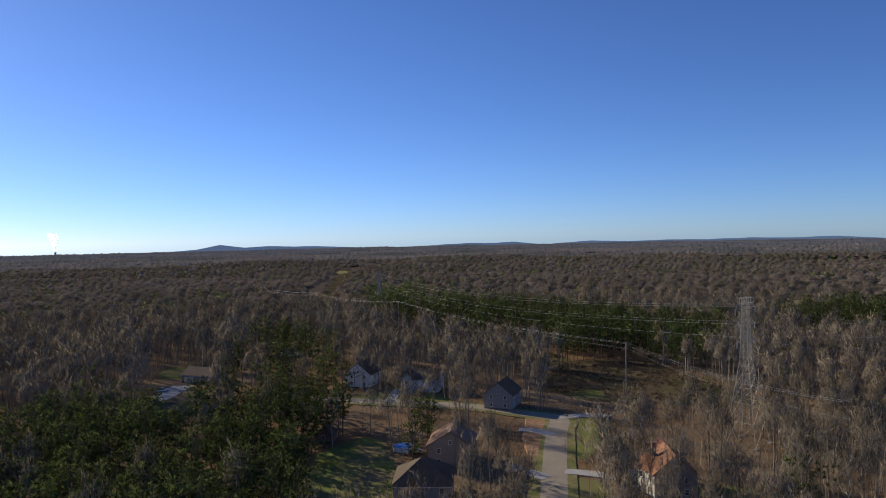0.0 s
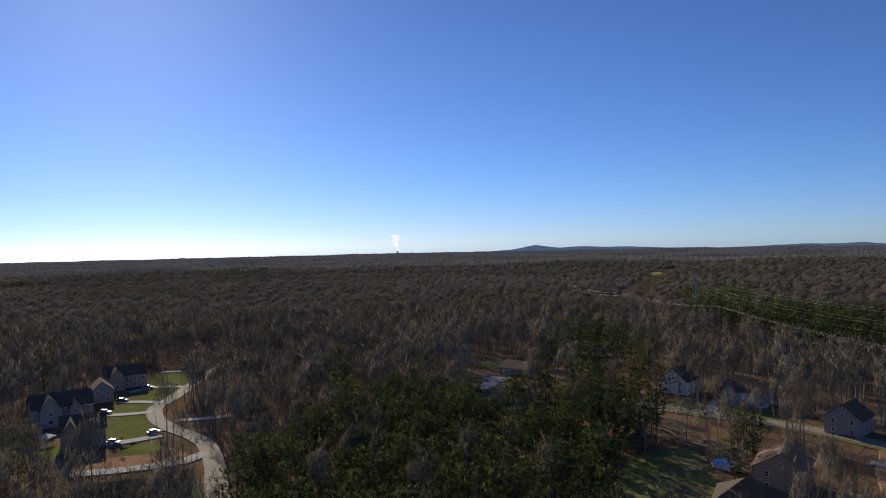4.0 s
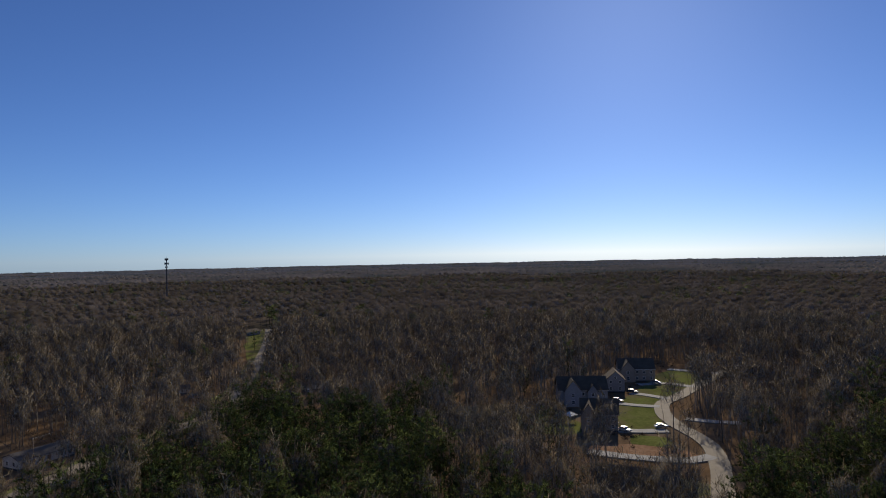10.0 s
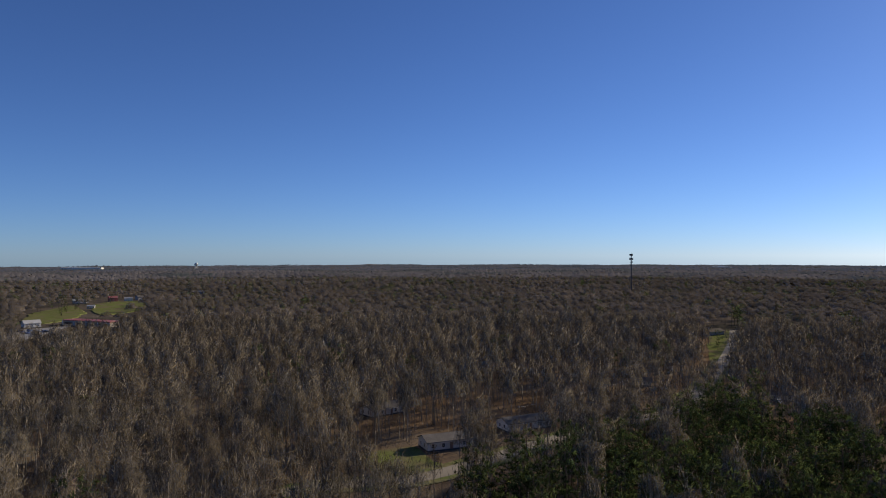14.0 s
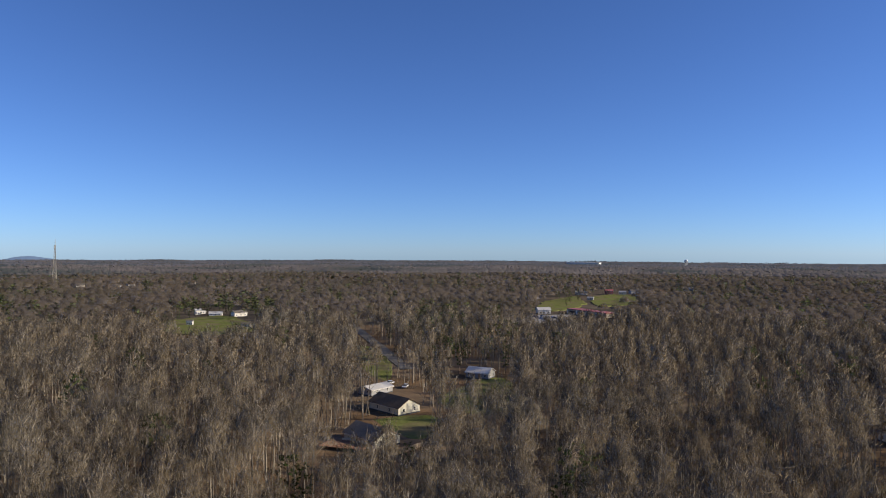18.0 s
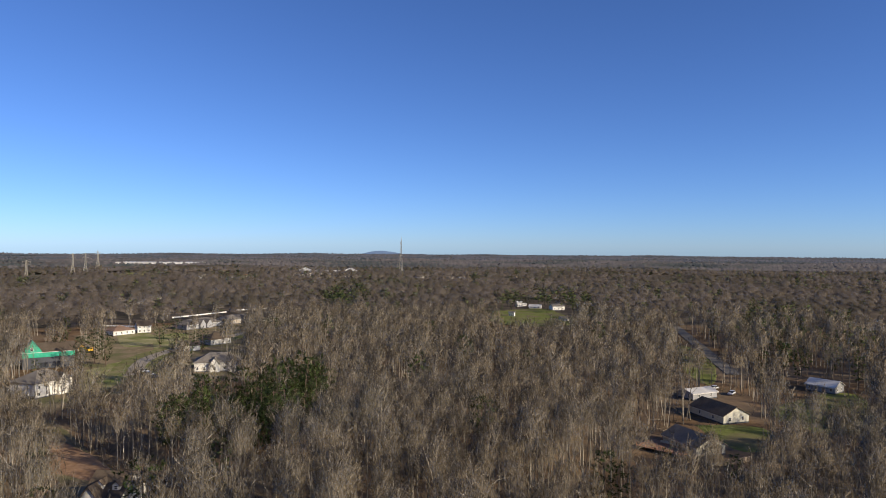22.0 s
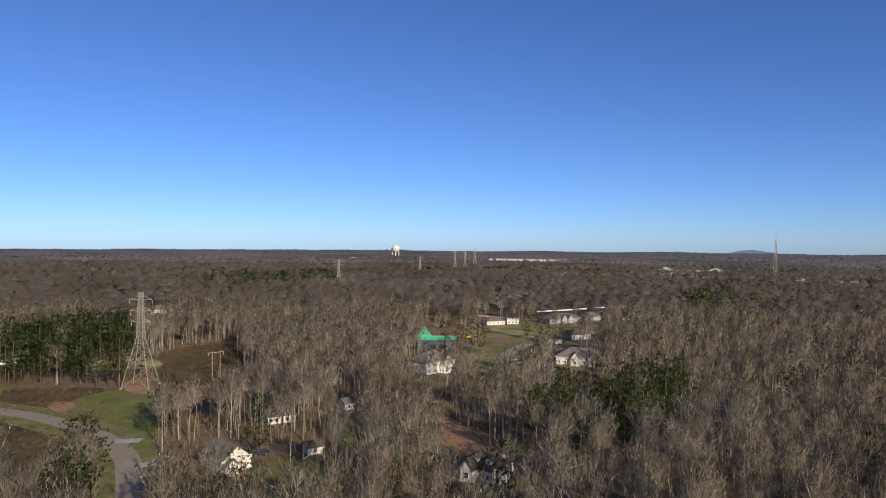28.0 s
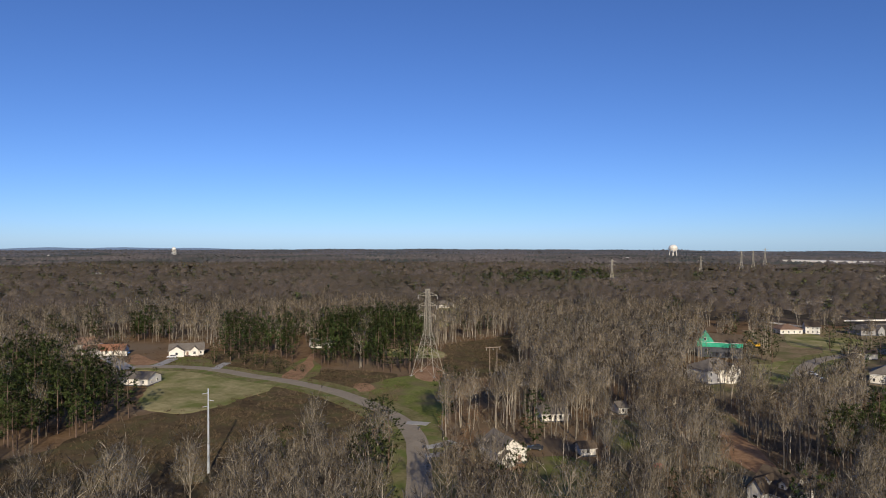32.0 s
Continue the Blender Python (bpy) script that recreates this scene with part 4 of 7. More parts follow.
def lattice(r0, r1, step, seed):
    """Jittered places in a ring, round the camera's foot."""
    rng = np.random.default_rng(seed)
    n = int(r1 / step) + 1
    g = np.stack(np.meshgrid(np.arange(-n, n + 1), np.arange(-n, n + 1)), -1).reshape(-1, 2) * step
    g = g + rng.uniform(-0.48, 0.48, g.shape) * step
    r = np.hypot(g[:, 0], g[:, 1])
    return g[(r >= r0) & (r < r1)]


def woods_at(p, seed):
    """True where trees may stand, and True where they are pines. Between the camera and the openings they are thinned,
    so that the openings show.
    """
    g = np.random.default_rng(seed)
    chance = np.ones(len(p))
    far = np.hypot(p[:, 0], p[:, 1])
    dim = (p @ np.array((-0.777, 0.629))) > 0.35 * far  # towards the sun fewer trees are cleared from the camera's view
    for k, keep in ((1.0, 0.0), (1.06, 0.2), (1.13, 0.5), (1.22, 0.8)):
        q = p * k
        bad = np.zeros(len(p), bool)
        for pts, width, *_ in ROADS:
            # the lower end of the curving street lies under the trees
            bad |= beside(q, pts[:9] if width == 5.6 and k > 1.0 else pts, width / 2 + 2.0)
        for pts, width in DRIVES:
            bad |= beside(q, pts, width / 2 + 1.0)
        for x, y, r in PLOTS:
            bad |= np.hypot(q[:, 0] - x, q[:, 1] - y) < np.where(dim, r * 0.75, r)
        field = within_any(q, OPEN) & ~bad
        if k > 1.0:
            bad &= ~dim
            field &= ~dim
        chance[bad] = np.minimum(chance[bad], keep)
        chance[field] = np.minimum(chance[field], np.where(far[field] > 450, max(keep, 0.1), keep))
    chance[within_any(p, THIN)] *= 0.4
    # thin the trees that stand in the camera's sight lines
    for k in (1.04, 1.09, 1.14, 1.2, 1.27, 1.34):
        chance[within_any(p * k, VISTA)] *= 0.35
    free = g.random(len(p)) < chance
    rag = np.array([noise.noise((x * 0.05, y * 0.05, 4.0)) for x, y in p])
    pine = within_any(p, MIXED) & (g.random(len(p)) < np.where(within_any(p, MIXED[1:3]), 0.93, np.where(dim, 0.8, np.where(within_any(p, [MIXED[0], MIXED[10]]), 0.3, 0.7))) + rag * 0.7)
    pine |= within_any(p, PINES) & (g.random(len(p)) < 0.96 + rag * 0.3)
    return free, pine

# ---- houses ----
PLOTS = []
WINDOW_MESHES = {}


def prism(shape, profile, a, b, axis):
    """A profile of (across, height) drawn from a to b along an axis."""
    n = len(profile)
    v = [((l, s, z) if axis == "x" else (s, l, z)) for l in (a, b) for s, z in profile]
    f = [(i, (i + 1) % n, n + (i + 1) % n, n + i) for i in range(n)] + [tuple(range(n))[::-1], tuple(range(n, 2 * n))]
    return shape.put(v, f)


def gable_walls(x0, x1, y0, y1, h, rise, axis):
    s, (a, b), (c, d) = Shape(), ((x0, x1) if axis == "x" else (y0, y1)), ((y0, y1) if axis == "x" else (x0, x1))
    return prism(s, [(c, 0), (d, 0), (d, h), ((c + d) / 2, h + rise), (c, h)], a, b, axis)


def gable_roof(x0, x1, y0, y1, h, rise, axis, over=0.45, thick=0.22):
    s, (a, b), (c, d) = Shape(), ((x0, x1) if axis == "x" else (y0, y1)), ((y0, y1) if axis == "x" else (x0, x1))
    m, k = (c + d) / 2, rise / ((d - c) / 2)
    e = h - over * k
    prism(s, [(c - over, e + 0.03), (m, h + rise + 0.03), (m, h + rise + thick + 0.03), (c - over, e + thick + 0.03)], a - over, b + over, axis)
    return prism(s, [(m, h + rise + 0.03), (d + over, e + 0.03), (d + over, e + thick + 0.03), (m, h + rise + thick + 0.03)], a - over, b + over, axis)


def hip_roof(x0, x1, y0, y1, h, rise, over=0.45, thick=0.2):
    x0, x1, y0, y1 = x0 - over, x1 + over, y0 - over, y1 + over
    inset = min(x1 - x0, y1 - y0) / 2 * 0.98
    if x1 - x0 >= y1 - y0:
        r0, r1 = (x0 + inset, (y0 + y1) / 2), (x1 - inset, (y0 + y1) / 2)
        faces = [(4, 5, 9, 8), (5, 6, 9), (6, 7, 8, 9), (7, 4, 8)]
    else:
        r0, r1 = ((x0 + x1) / 2, y0 + inset), ((x0 + x1) / 2, y1 - inset)
        faces = [(4, 5, 8), (5, 6, 9, 8), (6, 7, 9), (7, 4, 8, 9)]
    v = [(x0, y0, h), (x1, y0, h), (x1, y1, h), (x0, y1, h)]
    v += [(x, y, z + thick) for x, y, z in v] + [(*r0, h + rise), (*r1, h + rise)]
    return Shape().put(v, faces + [(0, 1, 5, 4), (1, 2, 6, 5), (2, 3, 7, 6), (3, 0, 4, 7), (3, 2, 1, 0)])


def window(parent, x, y, z, w, h, turn=0.0):
    """A window with a frame, a sash bar and a pane, facing -y before the turn."""
    key = (w, h)
    if key not in WINDOW_MESHES:
        t = 0.12
        fr = Shape().box(-w / 2 + t / 2, 0, 0, t, 0.1, h).box(w / 2 - t / 2, 0, 0, t, 0.1, h)
        fr.box(0, 0, 0, w - 2 * t, 0.1, t).box(0, 0, h - t, w - 2 * t, 0.1, t).box(0, 0, h / 2 - 0.03, w - 2 * t, 0.09, 0.06)
        WINDOW_MESHES[key] = (fr.mesh("window", TRIM), Shape().box(0, 0.01, t, w - 2 * t, 0.05, h - 2 * t).mesh("pane", PANE))
    fr, pane = WINDOW_MESHES[key]
    ob = new("window", fr)
    ob.parent = parent
    ob.matrix_basis = pose(x, y, z, 0, 0, turn)
    new("pane", pane).parent = ob
    return ob


def house(a, b, depth, h=3.0, rise=2.4, roof="x", wall=None, shingle=None, label="house", wings=(), cols=3, rows=1, door=None, garage=None,
          chimney=None, ends=True, plot=None, name="house", width=None, dormers=()):
    """A house whose near wall runs from a to b, left to right. roof: ridge along 'x' (that wall), 'y' (across), or 'hip'.
    wings: (from, to, how far out, height, rise) of gabled wings before the wall."""
    wall, shingle = wall or WHITE, shingle or SHINGLE
    ax, ay = a
    dx, dy = b[0] - ax, b[1] - ay
    w = width or math.hypot(dx, dy)
    base = thing(name, pose(ax, ay, rise_at(ax, ay), 0, 0, math.degrees(math.atan2(dy, dx))), label, "house")
    if roof == "hip":
        part("wall", Shape().box(w / 2, depth / 2, 0, w, depth, h), wall, base)
        part("roof", hip_roof(0, w, 0, depth, h, rise), shingle, base)
    else:
        part("wall", gable_walls(0, w, 0, depth, h, rise, roof), wall, base)
        part("roof", gable_roof(0, w, 0, depth, h, rise, roof), shingle, base)
    part("foundation", Shape().box(w / 2, depth / 2, -0.3, w + 0.12, depth + 0.12, 0.75), DARKWALL, base)
    for u0, u1, out, wh, wr in wings:
        part("wing", gable_walls(u0, u1, -out, min(depth * 0.5, 4), wh, wr, "y"), wall, base)
        part("wing_roof", gable_roof(u0, u1, -out, min(depth * 0.5, 4), wh, wr, "y", 0.35), shingle, base)
        window(base, (u0 + u1) / 2, -out - 0.03, 1.0, 1.4, 1.5)
        if wh > 4.5:
            window(base, (u0 + u1) / 2, -out - 0.03, 3.7, 1.2, 1.4)
    for u in dormers:
        part("dormer", gable_walls(u - 0.9, u + 0.9, depth * 0.12, depth * 0.42, h + rise * 0.35 + 0.9, 0.8, "y"), wall, base)
        part("dormer_roof", gable_roof(u - 0.9, u + 0.9, depth * 0.12, depth * 0.42, h + rise * 0.35 + 0.9, 0.8, "y", 0.25, 0.15), shingle, base)
        window(base, u, depth * 0.12 - 0.03, h + rise * 0.35 - 0.1, 1.0, 1.0)
    for r in range(rows):
        for c in range(cols):
            u = w * (c + 0.5) / cols
            if any(u0 - 0.8 < u < u1 + 0.8 for u0, u1, *_ in wings) or (r == 0 and ((door and abs(u - door) < 1.3) or (garage and abs(u - garage) < 3.2))):
                continue
            window(base, u, -0.03, 1.0 + 2.75 * r, 1.1, 1.4)
    if ends:
        for r in range(rows):
            for x, turn in ((-0.03, -90), (w + 0.03, 90)):
                for v in (depth * 0.3, depth * 0.7):
                    window(base, x, v, 1.0 + 2.75 * r, 1.0, 1.3, turn)
        if roof == "y" and rise > 2.8:
            window(base, w / 2, -0.03, h + 0.3, 1.0, 1.2)
    if door:
        part("door", Shape().box(door, -0.04, 0.3, 1.0, 0.08, 2.1), BROWNWALL, base, "dark wooden front door")
    if garage:
        g = part("garage_door", Shape().box(garage, -0.04, 0.1, 4.8, 0.08, 2.3), TRIM, base, "white garage door")
        s = Shape()
        for k in range(4):
            s.box(garage, -0.09, 0.15 + 0.57 * k, 4.7, 0.03, 0.5)
        part("panel", s, WHITE, g)
    if chimney is not None:
        part("chimney", Shape().box(chimney, depth * 0.5, 0, 0.9, 0.7, h + rise + 1.0).box(chimney, depth * 0.5, h + rise + 1.0, 1.05, 0.85, 0.15), BROWNWALL, base, "brick chimney")
    part("eave_trim", Shape().box(w / 2, -0.5, h - 0.3, w + 0.8, 0.06, 0.16) if roof != "y" else Shape().box(-0.5, depth / 2, h - 0.3, 0.06, depth + 0.8, 0.16), TRIM, base)
    c, s = dx / math.hypot(dx, dy), dy / math.hypot(dx, dy)
    PLOTS.append((ax + c * w / 2 - s * depth / 2, ay + s * w / 2 + c * depth / 2, plot or (max(w, depth) / 2 + 3.0)))
    return base


# round the street that runs to the north
house(*[(46.3, 152.2), (55.8, 151.7)], 13, 5.8, 4.2, "y", GREYWALL, ORANGESHINGLE, "two-storey house with an orange-brown shingle roof beside bare trees", cols=2, rows=2, chimney=1.5)
house(*[(44.1, 158.1), (46.6, 152.5)], 9, 5.6, 2.6, "x", WHITE, ORANGESHINGLE, "white front wing of a house with an orange-brown roof", cols=2, rows=2, door=2.2, plot=6)
house(*[(-12.1, 148.9), (0.7, 148.3)], 12, 5.6, 4.4, "hip", GREYWALL, SHINGLE, "grey house with a steep dark hipped roof", cols=3, rows=2)
house(*[(-5.2, 176.8), (6.6, 175.2)], 11, 5.8, 3.6, "y", TAN, BROWNSHINGLE, "tan two-storey house half hidden by bare trees", cols=2, rows=2)
house(*[(13.1, 236.1), (22.5, 232.3)], 11, 5.4, 4.0, "y", GREYWALL, SHINGLE, "grey gabled house near the end of the street", cols=2, rows=2)
house(*[(-17.5, 263.9), (-3.0, 260.7)], 9, 5.2, 3.0, "x", BLUEWALL, SHINGLE, "pale blue two-storey house with a front gable", wings=((0.3, 5.2, 1.6, 5.2, 3.0),), cols=4, rows=2, door=7.5)
house(*[(-40.6, 275.1), (-30.2, 272.1)], 11, 5.6, 4.4, "y", WHITE, SHINGLE, "white gabled house behind pines", cols=2, rows=2)
house(*[(-113.4, 292.0), (-98.2, 287.1)], 10, 3.2, 2.6, "x", TAN, SHINGLE, "low tan house with a white garage door", cols=4, garage=3.6)
house(*[(-100.3, 242.4), (-86.0, 235.8)], 10, 3.4, 3.2, "hip", GREYWALL, SHINGLE, "grey house with a dark hipped roof among pines", cols=3)
house(*[(-109.9, 228.3), (-96.2, 227.2)], 11, 3.2, 3.4, "hip", TAN, SHINGLE, "house with a dark hipped roof among pines", cols=3)
house(*[(-120.6, 180.4), (-106.9, 181.3)], 11, 3.4, 3.2, "x", TAN, GREYSHINGLE, "house with a worn grey roof under pines", cols=4, wings=((1.0, 6.0, 2.0, 3.2, 2.4),))
house(*[(-39.3, 200.1), (-33.5, 199.7)], 5, 2.6, 1.8, "y", BROWNWALL, SHINGLE, "small dark brown garden shed", cols=1, ends=False, name="shed")
# round the curving street
house(*[(-192.9, 133.0), (-185.6, 142.8)], 11, 5.8, 3.8, "x", TAN, SHINGLE, "large tan two-storey house with dark roof and front gables", wings=((0.4, 5.0, 2.4, 5.8, 3.6),), cols=4, rows=2)
house(*[(-228.1, 147.4), (-219.5, 164.2)], 12, 6.0, 4.2, "x", GREYWALL, SHINGLE, "large two-storey house with steep dark gables", wings=((2.0, 8.5, 2.5, 6.0, 4.0), (11.0, 15.0, 1.5, 5.6, 2.6)), cols=5, rows=2)
house(*[(-257.0, 198.9), (-248.9, 212.7)], 12, 5.8, 3.8, "x", TAN, SHINGLE, "tan two-storey house above the curving street", wings=((0.6, 7.0, 2.0, 5.6, 3.8),), cols=5, rows=2)
house(*[(-239.9, 178.8), (-235.8, 185.3)], 10, 5.4, 3.4, "y", GREYWALL, SHINGLE, "grey two-storey house with a dark roof", cols=2, rows=2)
house(*[(-129.7, 92.8), (-116.7, 103.6)], 12, 5.4, 4.6, "x", TAN, SHINGLE, "wide house with a steep dark roof and a front gable", wings=((11.5, 16.5, 2.5, 5.2, 3.8),), cols=5, rows=2)
house(*[(-210.1, 229.2), (-202.6, 236.7)], 11, 5.4, 3.2, "x", BROWNWALL, SHINGLE, "brick house behind bare trees", cols=4, rows=2)
house(*[(-179.0, 190.2), (-171.4, 198.1)], 11, 5.4, 3.4, "hip", GREYWALL, SHINGLE, "grey house with a dark hipped roof behind bare trees", cols=4, rows=2)
house(*[(-349.1, 339.8), (-340.6, 345.5)], 10, 5.4, 4.0, "y", GREYWALL, SHINGLE, "tall gabled house deep in bare woods", cols=2, rows=2)
# along the country road
house(*[(-201.7, -55.3), (-208.9, -45.6)], 8, 2.9, 1.3, "x", WHITE, GREYSHINGLE, "long white mobile home with a low grey roof", cols=5, door=8.0, width=17.5, name="mobile_home")
house(*[(-230.3, -34.7), (-241.5, -21.5)], 8, 2.9, 1.4, "x", WHITE, GREYSHINGLE, "long white mobile home beside a utility pole", cols=6, door=9.0, name="mobile_home")
house(*[(-239.3, -86.9), (-252.0, -78.0)], 8, 2.8, 1.3, "x", WHITE, GREYSHINGLE, "white mobile home deep among bare trunks", cols=5, door=9.0, plot=4, name="mobile_home")
house(*[(-543.6, 69.9), (-555.1, 83.4)], 8, 3.0, 1.6, "x", GREYWALL, SHINGLE, "low dark house at the end of a lawn", cols=4, width=15)
# round the road to the south
house((-135.1, -209.5), (-145.6, -211.0), 17, 2.9, 2.7, "y", CREAM, SHINGLE, "cream gabled house with a dark shingle roof", cols=2)
house((-106.1, -177.6), (-116.2, -179.2), 15, 2.9, 2.5, "y", CREAM, GREYSHINGLE, "cream gabled house with a brown deck and fence", cols=2)
house(*[(-202.8, -255.4), (-208.0, -245.3)], 9, 2.8, 2.0, "x", GREYWALL, TIN, "grey house with a bright metal roof", cols=4, door=7.0)
house(*[(-144.3, -244.2), (-156.7, -247.6)], 8, 2.6, 1.2, "x", GREYWALL, TIN, "low outbuilding with a bright metal roof", cols=2, name="outbuilding")
# the new subdivision
house(*[(106.6, -285.4), (98.2, -300.2)], 13, 5.8, 4.0, "hip", WHITE, GREYSHINGLE, "new white house with a grey hipped roof", wings=((9.5, 14.0, 1.2, 5.8, 2.6),), cols=5, rows=2)
green_house = house(*[(137.5, -352.9), (117.1, -361.0)], 13, 8.0, 3.4, "x", DARKWALL, SHINGLE, "half-built house with green sheathing over dark walls", cols=0, ends=False)
house(*[(56.9, -334.4), (35.6, -335.8)], 13, 4.4, 3.8, "hip", WHITE, GREYSHINGLE, "new white house with wrapped walls and a grey roof", wings=((7.0, 11.5, 1.5, 3.8, 2.8), (15.5, 20.0, 1.0, 3.8, 2.6)), cols=7)
house(*[(51.6, -164.8), (43.3, -162.3)], 11, 3.4, 3.8, "x", WHITE, SHINGLE, "white house with a grey roof and white dormers", cols=4, dormers=(3.0, 7.0, 11.0), wings=((0.4, 4.4, 1.8, 3.6, 2.4),))
house(*[(130.1, -472.4), (119.5, -482.5)], 13, 3.2, 2.8, "hip", WHITE, BROWNSHINGLE, "white house with a brown hipped roof", cols=4)
house(*[(118.5, -484.9), (110.7, -488.1)], 12, 5.0, 3.0, "x", WHITE, SHINGLE, "white house with a dark roof", cols=3, rows=2)
house(*[(89.8, -498.7), (70.1, -523.3)], 14, 3.4, 3.4, "hip", GREYWALL, GREYSHINGLE, "wide grey-roofed house with two front gables", wings=((10.5, 15.5, 2.0, 3.4, 3.2), (17.0, 22.0, 1.5, 3.4, 2.8)), cols=6)
house(*[(67.8, -528.5), (48.4, -545.3)], 13, 3.4, 3.2, "hip", TAN, GREYSHINGLE, "tan house with a grey hipped roof", wings=((14.0, 19.0, 1.5, 3.4, 2.8),), cols=5)
house(*[(42.4, -547.8), (26.2, -563.6)], 13, 3.4, 3.2, "x", WHITE, GREYSHINGLE, "white house with a grey roof behind trunks", wings=((3.0, 8.0, 1.5, 3.4, 2.8),), cols=4)
house(*[(22.4, -560.6), (9.1, -575.4)], 13, 3.4, 3.2, "x", WHITE, SHINGLE, "white house with a dark roof behind trunks", cols=4)
house(*[(6.7, -571.7), (-1.5, -579.8)], 12, 5.6, 4.4, "y", WHITE, SHINGLE, "tall white gabled house at the wood's edge", cols=2, rows=2)
house(*[(73.6, -400.1), (65.2, -403.5)], 9, 3.0, 2.2, "x", WHITE, SHINGLE, "white garage with a dark roof", cols=0, garage=4.0)
house(*[(62.1, -420.7), (51.6, -430.5)], 12, 3.4, 3.4, "hip", GREYWALL, SHINGLE, "house with a dark hipped roof", cols=4)
# by the winding road
house(*[(109.4, -144.6), (105.6, -152.4)], 11, 3.8, 3.0, "y", WHITE, GREYSHINGLE, "white gabled house with a grey shingle roof", wings=((0.4, 4.2, 1.6, 2.6, 1.6),), cols=1, ends=False, door=6.5, plot=6)
house(*[(97.0, -166.2), (94.3, -169.6)], 4.5, 2.5, 1.2, "x", WHITE, SHINGLE, "small white garden shed with a dark roof", cols=1, ends=False, name="shed")
house(*[(125.2, -189.4), (119.2, -196.2)], 10, 2.9, 2.4, "x", WHITE, GREYSHINGLE, "white house with a grey roof behind bare trees", cols=5, plot=4)
house(*[(166.5, -225.9), (160.7, -234.1)], 10, 3.0, 2.8, "x", WHITE, GREYSHINGLE, "white house with a grey roof deep among trees", cols=4, plot=3)
house(*[(110.9, -215.3), (109.0, -218.0)], 6, 2.6, 1.4, "x", WHITE, GREYSHINGLE, "small white outbuilding behind bare trees", cols=1, ends=False, plot=2, name="shed")
house(*[(370.7, -137.0), (358.6, -153.2)], 11, 3.0, 2.4, "x", WHITE, ORANGESHINGLE, "white ranch house with an orange-brown roof", wings=((3.0, 10.0, 2.0, 3.0, 2.0),), cols=6, garage=19.5)
house(*[(394.4, -142.5), (392.8, -155.7)], 10, 3.0, 3.2, "x", WHITE, BROWNSHINGLE, "house with a dark brown roof behind the ranch house", cols=4)
house(*[(338.6, -167.5), (329.9, -182.0)], 11, 3.0, 2.8, "x", WHITE, GREYSHINGLE, "white ranch house with a grey roof and front gables", wings=((0.3, 7.5, 2.2, 3.0, 2.2), (10.5, 14.5, 1.2, 3.0, 1.8)), cols=6, door=9.0)
house(*[(286.3, -121.0), (276.2, -127.6)], 10, 3.0, 2.0, "x", WHITE, GREYSHINGLE, "low white house with a grey roof beside pines", cols=3)
house(*[(304.8, -233.1), (299.9, -243.6)], 9, 2.9, 2.2, "x", WHITE, GREYSHINGLE, "white house with a grey roof behind pines", cols=3)
house(*[(421.3, -442.3), (412.0, -450.9)], 10, 3.0, 2.4, "x", WHITE, GREYSHINGLE, "white farmhouse at the edge of a tan field", cols=3)
house(*[(403.3, -445.1), (396.0, -458.8)], 10, 3.4, 3.4, "hip", WHITE, GREYSHINGLE, "white farm building with a grey roof", cols=2)
